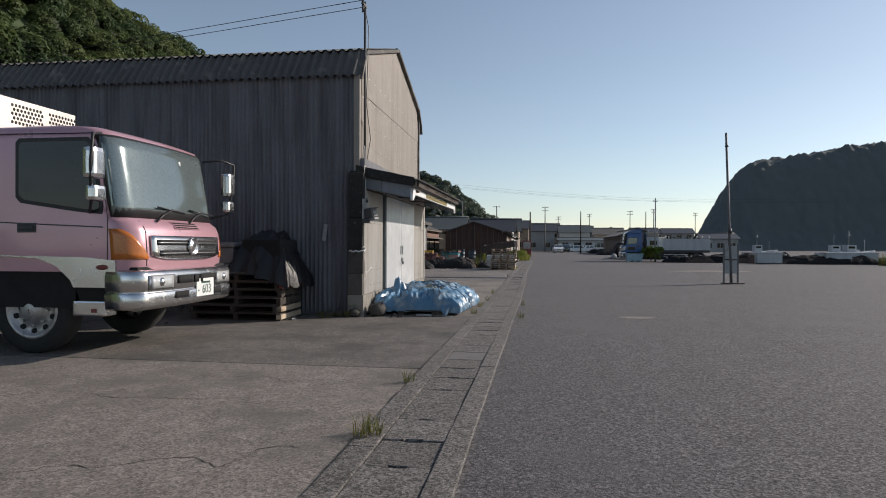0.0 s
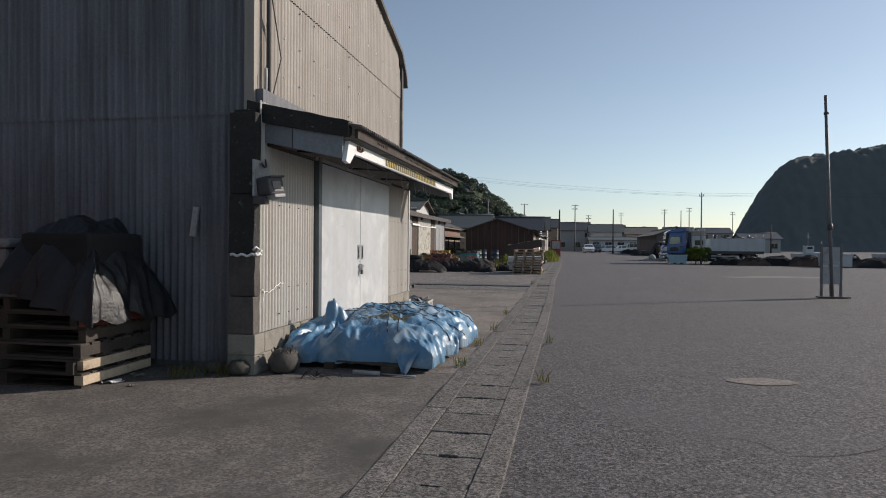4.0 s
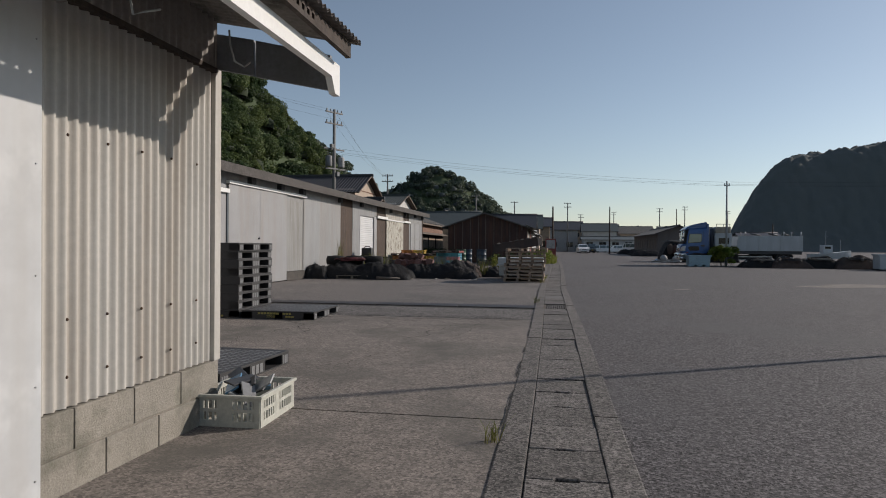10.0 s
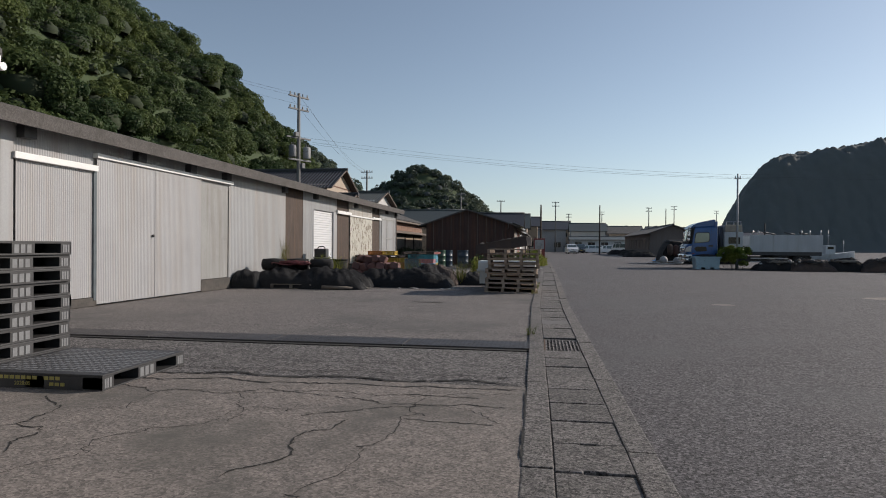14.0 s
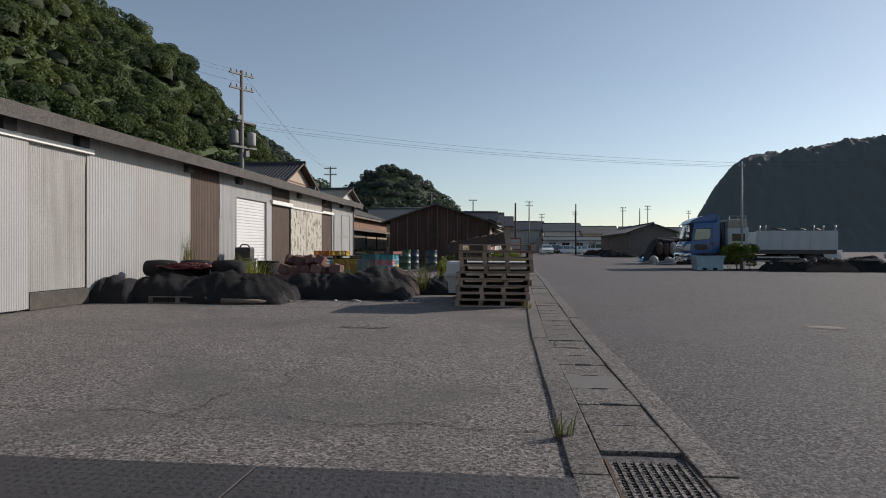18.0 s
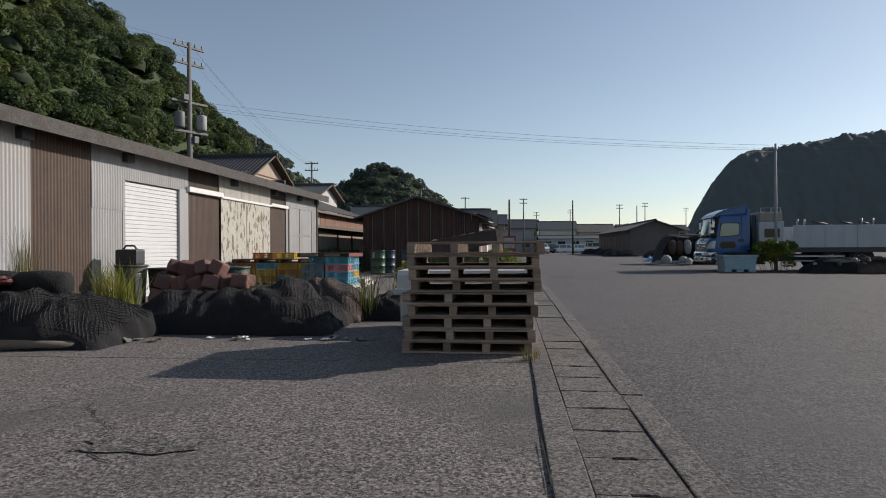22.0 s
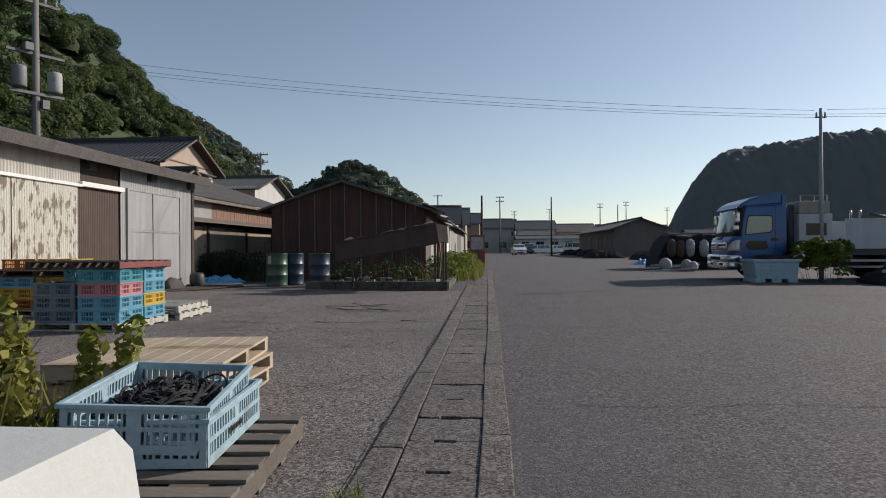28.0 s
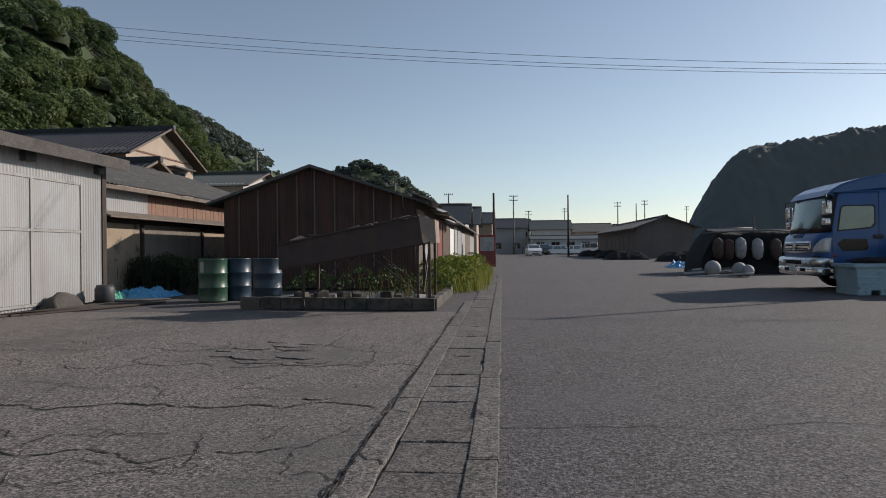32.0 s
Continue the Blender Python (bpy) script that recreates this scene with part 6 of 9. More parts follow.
        part("marker_lamp", B().lathe([(0.05, 0.0), (0.045, 0.012), (0.01, 0.016)], 14, (0, 0, 0), "y"), M_REDPAINT, skirt, at=Matrix.Translation((-0.45, s * 1.05, 0.93)) @ Matrix.Diagonal((1.5, s, 0.6, 1)))
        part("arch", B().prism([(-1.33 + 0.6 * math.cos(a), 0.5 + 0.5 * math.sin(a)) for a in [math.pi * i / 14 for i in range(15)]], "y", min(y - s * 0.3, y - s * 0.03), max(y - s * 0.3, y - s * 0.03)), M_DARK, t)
        st = part("step", B().box(-0.8, -0.42, min(y, y - s * 0.2), max(y, y - s * 0.2), 0.42, 0.58, 0.02), M_CHROME, t)
        part("reflector", B().box(-0.58, -0.52, min(y, y + s * 0.008), max(y, y + s * 0.008), 0.46, 0.5, 0.003), M_REDPAINT, st)
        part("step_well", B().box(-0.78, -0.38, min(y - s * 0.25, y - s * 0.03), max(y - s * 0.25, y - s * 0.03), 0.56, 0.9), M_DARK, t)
        part("indicator", shell_patch(s * 0.8, s * 1.2, 0, 0, 0.01, 10, 5, top=lambda f: 1.04 + 0.29 * math.sin(min(1, f * 1.25) * math.pi / 2), low=lambda f: 1.01), M_AMBER if not deflector else M_LAMPGLASS, t, "amber indicator lamp" if not deflector else "clear indicator lamp")
        # mirrors
        mx = -0.2 if s < 0 else 0.0
        mr = part("mirror_arm", B().tube([(-0.42 + mx, s * 1.0, 2.26), (-0.22 + mx, s * 1.12, 2.3), (-0.14 + mx, s * 1.36, 2.26), (-0.15 + mx, s * 1.38, 2.0), (-0.2 + mx, s * 1.3, 1.58), (-0.4 + mx, s * 1.04, 1.5)], 0.016, 8), M_BLACKPAINT, t, "black mirror bracket")
        part("mirror", B().box(-0.26 + mx, -0.12 + mx, s * 1.28 - 0.09, s * 1.28 + 0.11, 1.82, 2.14, 0.05), M_CHROME, mr)
        part("mirror", B().box(-0.24 + mx, -0.12 + mx, s * 1.26 - 0.09, s * 1.26 + 0.1, 1.6, 1.76, 0.04), M_CHROME, mr)
        wheel(t, -1.33, s * 0.98, s)
        for x in (-4.7, -5.75) if deflector else (-5.6, -6.7):
            wheel(t, x, s * 0.98, s)
    # nose
    part("nose_seam", shell_patch(-0.82, -0.812, 0.94, 1.42, 0.004, 1, 8).fix(), M_DARKMETAL, t)
    gr = part("grille", shell_patch(-0.76, 0.76, 0, 0, 0.022, 16, 4, top=lambda f: 1.265, low=lambda f: 1.0 + 0.05 * (abs(f - 0.5) * 2) ** 4), M_CHROME, t, "bright chrome grille")
    for z, w in ((1.075, 0.63), (1.19, 0.67)):
        part("grille_slot", shell_patch(-w, w, z - 0.03, z + 0.03, 0.026, 14, 1), M_DARK, gr)
        part("grille_bar", shell_patch(-w, w, z - 0.008, z + 0.004, 0.03, 14, 1), M_STEEL, gr)
    part("emblem", B().lathe([(0.105, 0), (0.105, 0.025), (0.09, 0.03), (0.085, 0.012), (0.06, 0.012), (0.05, 0.02), (0.01, 0.022)], 28, (-0.02, 0, 1.15), "x"), M_CHROME, t)
    vent = part("vent_panel", shell_patch(-0.28, 0.28, 1.345, 1.425, 0.01, 8, 3), paint, t)
    for z in (1.365, 1.39, 1.413):
        part("vent_slot", shell_patch(-0.25, 0.25, z - 0.006, z + 0.005, 0.016, 8, 1), M_DARK, vent)
    # bumper that wraps the corners
    wrap = plan_shell(0.16, 0.04, 1.075)
    b = B()
    ss = [0.915 * i / 6 for i in range(7)] + [0.915 + 0.16 * math.pi / 2 * i / 6 for i in range(1, 7)] + [1.4]
    ss = [-v for v in ss[:0:-1]] + ss
    rings = []
    for z, o in ((0.48, -0.06), (0.5, -0.01), (0.53, 0.0), (0.645, 0.012), (0.66, 0.0), (0.672, -0.012), (0.69, 0.004), (0.84, 0.004), (0.88, -0.012), (0.9, -0.05), (0.9, -0.12)):
        rings.append([b.bm.verts.new(wrap(0.03, z, s, o)) for s in ss])
    for r0, r1 in zip(rings, rings[1:]):
        for i in range(len(r0) - 1):
            b.bm.faces.new((r0[i], r0[i + 1], r1[i + 1], r1[i])).smooth = True
    bb = part("bumper", b, M_CHROME, t, "polished chrome bumper")
    bb.modifiers.new("wall", "SOLIDIFY").thickness = 0.01

    def inset(name, y0, y1, z0, z1, m, o, sub="bumper"):
        g = B()
        xs = [y0 + (y1 - y0) * i / 8 for i in range(9)]
        lo_, hi_ = [g.bm.verts.new(wrap(0.03, z0, v, o)) for v in xs], [g.bm.verts.new(wrap(0.03, z1, v, o)) for v in xs]
        for i in range(8):
            g.bm.faces.new((lo_[i], lo_[i + 1], hi_[i + 1], hi_[i])).smooth = True
        ob = part(name, g, m, bb)
        ob.modifiers.new("depth", "SOLIDIFY").thickness = 0.012
        return ob
    for y0, y1, z0, z1 in ((-0.4, -0.08, 0.735, 0.825), (-0.05, 0.05, 0.735, 0.825), (0.08, 0.62, 0.735, 0.825), (-0.46, -0.18, 0.575, 0.65), (0.44, 0.66, 0.575, 0.65)):
        inset("bumper_slot", y0, y1, z0, z1, M_DARK, 0.016)
    for s in (-1, 1):
        inset("lamp_recess", min(s * 0.48, s * 0.93), max(s * 0.48, s * 0.93), 0.69, 0.845, M_STEEL, 0.012)
        lamp = inset("headlamp", min(s * 0.51, s * 0.89), max(s * 0.51, s * 0.89), 0.705, 0.835, M_LAMPGLASS, 0.02)
        part("bulb", B().lathe([(0.05, 0.0), (0.045, 0.015), (0.02, 0.03), (0.004, 0.033)], 16, wrap(0.04, 0.77, s * 0.72, 0.0), "x"), M_CHROME, lamp)
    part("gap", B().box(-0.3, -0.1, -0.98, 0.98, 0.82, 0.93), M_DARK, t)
    for y0 in (-0.55, 0.15):
        part("wiper", B().tube([(-0.14, y0, 1.42), (-0.175, y0 + 0.2, 1.5), (-0.19, y0 + 0.42, 1.57)], 0.012, 6).tube([(-0.19, y0 + 0.1, 1.585), (-0.185, y0 + 0.7, 1.54)], 0.009, 6), M_BLACKPAINT, t)
    part("chassis", B().box(-6.4 if deflector else -8.2, -0.4, -0.4, 0.4, 0.5, 0.8), M_DARKMETAL, t)
    part("axle", B().box(-1.45, -1.2, -0.85, 0.85, 0.38, 0.55), M_DARKMETAL, t)
    if deflector:
        for s in (-1, 1):
            part("lower_window", B().prism([(-0.62, 1.02), (-0.5, 1.2), (-0.62, 1.3), (-1.1, 1.3), (-1.14, 1.1), (-1.05, 1.02)], "y", min(s * 1.03, s * 1.047), max(s * 1.03, s * 1.047)), M_GLASSDARK, cab)
        rd = B().prism([(-0.3, h - 0.16), (-1.54, h - 0.06), (-1.57, h + 0.29), (-1.5, h + 0.31), (-1.0, h + 0.21), (-0.66, h + 0.11), (-0.42, h - 0.02)], "y", -1.03, 1.03).fix()
        bmesh.ops.bevel(rd.bm, geom=[e for e in rd.bm.edges if abs(e.verts[0].co.y - e.verts[1].co.y) < 0.01], offset=0.05, segments=3, affect="EDGES")
        part("roof_deflector", rd, paint, t)
        for s in (-1, 1):
            part("side_fairing", B().box(-1.66, -1.545, min(s * 0.95, s * 1.036), max(s * 0.95, s * 1.036), 0.95, h + 0.2, 0.012), paint, t)
    return t


pink = lorry("metallic pink cab-over lorry with chrome bumper and mirrors", M_PINK, pose(-3.53, 9.04, 0) @ Matrix.Diagonal((1, 0.925, 1, 1)), False)
pl = part("number_plate", B().box(0.035, 0.045, -0.01, 0.41, 0.56, 0.77, 0.003), M_PLATE, pink)
text_on("603", 0.15, M_GREENTEXT, pl, Matrix.Translation((0.047, 0.23, 0.64)) @ FACE_RIGHT)
part("plate_marks", B().box(0.045, 0.0465, 0.1, 0.32, 0.71, 0.735).box(0.045, 0.0465, 0.02, 0.05, 0.62, 0.64), M_GREENTEXT, pl)
part("cargo_bed", B().box(-9.2, -2.3, -1.1, 1.1, 0.95, 1.2, 0.02), M_STEEL, pink)
hb = part("headboard", B().box(-2.42, -2.35, -1.1, 1.1, 1.1, 2.95, 0.01), M_CHEQUER, pink, "pale aluminium headboard with drilled holes")
b = B()
for g in (-0.9, -0.05, 0.6):
    for i in range(9):
        for j in range(5):
            b.lathe([(0.022, 0), (0.02, 0.003)], 8, (-2.35, g + i * 0.06 + 0.03 * (j % 2), 2.66 + j * 0.052), "x")
part("holes", b, M_DARK, hb)["kind"] = "stuff"
part("side_panel", B().box(-9.2, -2.43, -1.12, -1.08, 1.2, 2.4, 0.01).box(-9.2, -2.43, 1.08, 1.12, 1.2, 2.4, 0.01), M_CHEQUER, pink)

blue = lorry("blue cab-over lorry with a tall roof deflector", M_BLUE, pose(7.16, 54.65, -0.14, 0, 0, 177), True)
for w in blue.children:
    if w.name.startswith("wheel"):
        w.matrix_basis = Matrix.Translation((0, 0, 0.14)) @ w.matrix_basis
        for rim in w.children:
            if rim.name.startswith("rim"):
                rim.data.materials[0] = M_DARKMETAL
part("number_plate", B().box(0.035, 0.045, -0.17, 0.17, 0.56, 0.74, 0.003), M_PLATE, blue)
for k, (x, r_) in enumerate(((-1.9, 0.09), (-1.85, 0.05))):
    part("exhaust_pipe", B().cyl((x, 0.7 - 0.25 * k, 0.8), (x, 0.7 - 0.25 * k, 2.35), r_, n=12), M_DARKMETAL, blue)
part("machine_housing", B().box(-2.95, -2.02, -0.95, 0.98, 0.9, 2.08, 0.03), M_TRAILER, blue, "pale stained machine box behind the cab")
part("machine_top", B().box(-2.9, -2.05, -0.9, 0.94, 2.08, 2.46, 0.05), M_TANPALE, blue, "dull beige upper housing")
wd_ = part("machine_window", B().box(-2.78, -2.22, 0.978, 0.99, 1.45, 1.8, 0.003), M_GLASSDARK, blue)
for z in (1.41, 1.8):
    part("window_rail", B().box(-2.8, -2.2, 0.985, 1.0, z, z + 0.04), M_TRAILER, wd_)
for x in (-2.85, -2.5, -2.12):
    part("top_rail_post", B().cyl((x, 0.85, 2.46), (x, 0.85, 2.62), 0.02, n=6), M_STEEL, blue)
part("top_rail", B().cyl((-2.88, 0.85, 2.62), (-2.1, 0.85, 2.62), 0.018, n=6), M_STEEL, blue)
bed = part("flatbed", B().box(-6.65, -3.2, -1.1, 1.1, 0.86, 1.06, 0.02), M_DARKMETAL, blue)
for y in (-1.12, 1.12):
    for i in range(3):
        part("gate", B().box(-6.65 + i * 1.15, -5.51 + i * 1.15, y - 0.025, y + 0.025, 1.05, 1.92, 0.01), M_TRAILER, bed, "pale aluminium drop side")
part("tail_gate", B().box(-6.7, -6.65, -1.1, 1.1, 1.05, 1.92, 0.01), M_TRAILER, bed)
for i in range(5):
    part("stake", B().cyl((-3.4 - (0.25, 0.0, 2.3, 2.7, 3.2)[i], 1.05, 1.9), (-3.4 - (0.25, 0.0, 2.3, 2.7, 3.2)[i], 1.05, 2.16), 0.035, n=8), M_STEEL, bed)
for xa, xb in ((-3.9, -4.5), (-4.9, -5.4), (-5.6, -6.0)):
    part("rolled_sheet", B().cyl((xa, 0.98, 2.06), (xb, 0.98, 1.95), 0.04, n=8), M_DARKMETAL, bed)
part("side_guard", B().box(-5.1, -3.3, 0.98, 1.02, 0.5, 0.56).box(-5.1, -3.3, 0.98, 1.02, 0.68, 0.74), M_STEEL, bed)


def coil(cx, cy, z, rx, ry, n, m, seed, r=0.008, lab="tangled coil of dark rope", group="", loops=1.0):
    g = random.Random(seed)
    b = B()
    for k in range(n):
        a0, rr = g.uniform(0, 6.28), g.uniform(0.25, 1.0)
        ph, lift = g.uniform(0, 6.28), g.uniform(0, 2)
        ox, oy = g.uniform(-0.35, 0.35) * rx, g.uniform(-0.35, 0.35) * ry
        pts = [(cx + ox + rx * 0.65 * rr * math.cos(a0 + 6.28 * loops * i / 36), cy + oy + ry * 0.65 * rr * math.sin(a0 + 6.28 * loops * i / 36), z + 0.05 * (1.3 - rr) + 0.03 * math.sin(ph + i * 0.45) + 0.02 * lift) for i in range(37)]
        b.tube(pts, r, 4)
    return tagged(part("rope_coil", b, m, fix=False), lab, "rope", group=group)


# ---- pallets ----
def wood_pallet(w, d, h, m, seed, label="weathered wooden pallet in a tall stack", group="wooden pallet stack", four=None, n=7, low=4):
    t = thing("wooden_pallet", label, "pallet", group=group)
    r = random.Random(seed)
    st = h - 0.036
    for x in (-w / 2 + 0.035, 0, w / 2 - 0.035) if four is None else (-w / 2 + 0.035, -w * four, w * four, w / 2 - 0.035):
        part("stringer", B().box(x - 0.035, x + 0.035, -d / 2, d / 2, 0.018, 0.018 + st, 0.004), m, t)
    for i in range(n):
        y = -d / 2 + 0.05 + (d - 0.1) * i / (n - 1)
        a = r.uniform(-0.006, 0.006)
        part("deck_board", B().box(-w / 2 + a, w / 2 + a, y - 0.05, y + 0.05, 0.018 + st, h, 0.003), m, t)
    for i in range(low):
        y = -d / 2 + 0.05 + (d - 0.1) * i / (low - 1)
        part("bottom_board", B().box(-w / 2, w / 2, y - 0.05, y + 0.05, 0, 0.018, 0.003), m, t)
    return t


rng = random.Random(17)
base_p = wood_pallet(1.2, 1.12, 0.113, M_WOOD, 1, four=0.15, n=10, low=10)
base_p.matrix_basis = pose(-1.17, 33.96, 0, 0, 0, -1)
offs = [(0.0, 0.0), (0.02, -0.03), (-0.01, -0.02), (0.03, 0.0), (0.02, -0.05), (0.07, 0.01), (0.06, -0.06), (0.05, -0.08)]
stack = [base_p]
for i in range(1, 8):
    stack.append(copy_thing(base_p, pose(-1.17 + offs[i][0], 33.96 + offs[i][1], 0.113 * i + 0.0005 * i, 0, 0, rng.uniform(-2.2, 2.2))))
top_p = wood_pallet(1.24, 1.16, 0.118, M_WOOD, 2, "pale wooden pallet on top of the stack", "wooden pallet stack", four=0.15)
top_p.matrix_basis = pose(-1.08, 33.86, 0.911, 0, 0, -1.0)
text_on("R01.07", 0.062, M_BLACKPAINT, top_p, Matrix.Translation((0.6215, -0.25, 0.06)) @ FACE_RIGHT @ Matrix.Rotation(math.pi, 4, "Z"))
part("stamp", B().box(0.621, 0.6225, 0.0, 0.04, 0.04, 0.08).box(0.621, 0.6225, 0.06, 0.1, 0.045, 0.078).box(0.621, 0.6225, 0.12, 0.15, 0.04, 0.08).box(0.621, 0.6225, 0.17, 0.21, 0.045, 0.075).box(0.621, 0.6225, 0.23, 0.26, 0.04, 0.08), M_DARKWOOD, top_p)
for i, y, s, turned in ((6, -0.28, "H30.8", True), (4, -0.3, "H30.8", True), (3, -0.26, "H24.5", False)):
    text_on(s, 0.05, M_BLACKPAINT, stack[i], Matrix.Translation((0.6015, y, 0.056)) @ FACE_RIGHT @ (Matrix.Rotation(math.pi, 4, "Z") if turned else Matrix.Identity(4)))
    part("stamp", B().box(0.6, 0.6015, 0.02, 0.06, 0.04, 0.075).box(0.6, 0.6015, 0.09, 0.13, 0.045, 0.07).box(0.6, 0.6015, 0.16, 0.19, 0.04, 0.075).box(0.6, 0.6015, 0.22, 0.26, 0.042, 0.072), M_DARKWOOD, stack[i])

# fresh pallets and the low grey pallet
fp = wood_pallet(1.1, 1.05, 0.115, M_FRESHWOOD, 5, "fresh pale wooden pallet lying flat", "fresh pallets")
fp.matrix_basis = pose(-2.12, 38.65, 0, 0, 0, 94)
copy_thing(fp, pose(-2.1, 38.62, 0.116, 0, 0, 91))
ft = thing("wooden_pallet", "fresh pale pallet with a closed board deck", "pallet", pose(-2.1, 38.62, 0.232, 0, 0, 96), group="fresh pallets")
for i in range(9):
    part("deck_board", B().box(-0.55, 0.55, -0.525 + i * 0.1167, -0.525 + i * 0.1167 + 0.113, 0.09, 0.108, 0.003), M_FRESHWOOD, ft)
for x in (-0.51, 0, 0.51):
    part("stringer", B().box(x - 0.04, x + 0.04, -0.52, 0.52, 0.018, 0.09, 0.003), M_FRESHWOOD, ft)
for y in (-0.47, 0.0, 0.47):
    part("bottom_board", B().box(-0.55, 0.55, y - 0.05, y + 0.05, 0, 0.018, 0.003), M_FRESHWOOD, ft)
gp = wood_pallet(1.05, 1.1, 0.12, M_GREYWOOD, 6, "grey weathered pallet under baskets", "grey pallets")
gp.matrix_basis = pose(-1.45, 37.25, 0, 0, 0, 3)
copy_thing(gp, pose(-1.3, 35.25, 0, 0, 0, -2))
# pallets against the dark wall, partly covered
cp = wood_pallet(1.45, 0.85, 0.12, M_DARKWOOD, 9, "dark wooden pallet stacked by the dark wall", "pallets by the dark wall")
cp.matrix_basis = pose(-4.15, 11.72, 0, 0, 0, 1)
for i in range(1, 6):
    copy_thing(cp, pose(-4.15 + rng.uniform(-0.03, 0.04), 11.72 + rng.uniform(-0.03, 0.03), 0.121 * i, 0, 0, rng.uniform(-3, 3)))
rp = part("pallet_stringer", B().box(-3.5, -3.42, 11.3, 12.2, 0.52, 0.6, 0.004), M_REDPAINT, cp, "stringer painted red")
rp.matrix_basis = Matrix.Translation((4.19, -11.72, -0.02))
for za in (0.03, 0.15, 0.63):
    part("pallet_stringer", B().box(0.66, 0.745, -0.43, 0.43, za, za + 0.075, 0.004), M_FRESHWOOD, cp, "pale new stringer")
pp = thing("plastic_pallet", "grey plastic pallet on the wooden stack", "pallet", pose(-4.35, 11.72, 0.727))
part("deck", B().box(-0.55, 0.5, -0.42, 0.42, 0.1, 0.14, 0.006).box(-0.55, 0.5, -0.42, 0.42, 0, 0.02, 0.004), M_GREYPLASTIC, pp)
for x in (-0.5, -0.02, 0.44):
    part("block", B().box(x - 0.06, x + 0.06, -0.42, 0.42, 0.02, 0.1, 0.004), M_GREYPLASTIC, pp)
bx = thing("fish_box", "grey foam box with lid and a cord", "box", pose(-4.5, 11.7, 0.868))
part("body", B().box(-0.27, 0.27, -0.3, 0.3, 0, 0.26, 0.03), M_GREYPLASTIC, bx)
part("lid", B().box(-0.3, 0.3, -0.33, 0.33, 0.26, 0.34, 0.03), M_GREYPLASTIC, bx)
part("cord", B().tube([(0, -0.335, 0.34), (0.0, -0.34, 0.2), (0.04, -0.34, 0.06)], 0.012, 6), M_BLACKPAINT, bx)


def cloth(x0, x1, y0, y1, nx, ny, fn):
    """A draped sheet: fn(u, v, x, y) gives the height."""
    b = B()
    g = [[b.bm.verts.new((x0 + (x1 - x0) * i / nx, y0 + (y1 - y0) * j / ny, 0)) for i in range(nx + 1)] for j in range(ny + 1)]
    for j in range(ny + 1):
        for i in range(nx + 1):
            v = g[j][i]
            r = fn(i / nx, j / ny, v.co.x, v.co.y)
            if isinstance(r, tuple):
                v.co = r
            else:
                v.co.z = r
    for j in range(ny):
        for i in range(nx):
            b.bm.faces.new((g[j][i], g[j][i + 1], g[j + 1][i + 1], g[j + 1][i])).smooth = True
    return b


def cover_z(u, v, x, y):
    e = min(u, 1 - u, v, 1 - v)
    k = min(1, e / 0.3)
    top = 1.38 - 0.35 * (u - 0.45) ** 2 + 0.1 * noise.noise((x * 4, y * 4, 1))
    low = 0.52 + 0.3 * (1 - u) + 0.12 * noise.noise((x * 7, y * 7, 4))
    fold = 0.14 * noise.noise((u * 8, v * 5, 0)) + 0.05 * noise.noise((u * 19, v * 13, 5))
    kk = k ** 0.55
    return (-3.72 + (x + 3.72) * (1.1 - 0.2 * kk) + fold * (1 - kk), 11.78 + (y - 11.78) * (1.08 - 0.15 * kk) + fold * (1 - kk), low + (top - low) * kk + 0.05 * (0.4 - abs(noise.noise((x * 9, y * 9, 7)))))


cv = tagged(part("black_cover", cloth(-4.25, -3.3, 11.28, 12.25, 70, 60, cover_z), M_BLACKVINYL, fix=False), "crumpled black vinyl sheet over stacked boxes", "cover")
part("covered_load", B().box(-4.1, -3.45, 11.4, 12.1, 0.727, 1.26, 0.05), M_DARK, cv)

# black printed plastic pallets
def black_pallet(label, group):
    t = thing("plastic_pallet", label, "pallet", group=group)
    w = 0.55
    h = 0.122
    part("deck", B().box(-w, w, -w, w, h - 0.022, h, 0.004), M_BLACKPLASTIC, t)
    part("base", B().box(-w, w, -w, w, 0, 0.016, 0.003), M_BLACKPLASTIC, t)
    part("face", B().box(-w, w, -w, -w + 0.025, 0.014, h - 0.02, 0.003), M_BLACKPLASTIC, t)
    part("face", B().box(-w, w, w - 0.025, w, 0.014, h - 0.02, 0.003), M_BLACKPLASTIC, t)
    for ya, yb in ((-w, -0.42), (-0.12, 0.12), (0.42, w)):
        for x in (-w + 0.08, 0, w - 0.08):
            part("block", B().box(x - 0.08, x + 0.08, ya, yb, 0.014, h - 0.02, 0.003), M_BLACKPLASTIC, t)
        for k in range(3):
            part("rib", B().box(w - 0.002, w + 0.003, ya + 0.02 + k * (yb - ya - 0.04) / 3, ya + 0.02 + (k + 0.7) * (yb - ya - 0.04) / 3, 0.02, h - 0.03), M_GREYPLASTIC, t)
    bars = B()
    x = -0.3
    for k in range(11):
        if k != 7:
            bars.box(x, x + 0.036, -w - 0.0015, -w + 0.001, 0.074, 0.1)
        x += 0.047
    for k in range(3):
        bars.box(0.12 + k * 0.045, 0.155 + k * 0.045, -w - 0.0015, -w + 0.001, 0.03, 0.056)
    part("printing", bars, M_YELLOWPRINT, t)["kind"] = "stuff"
    return t


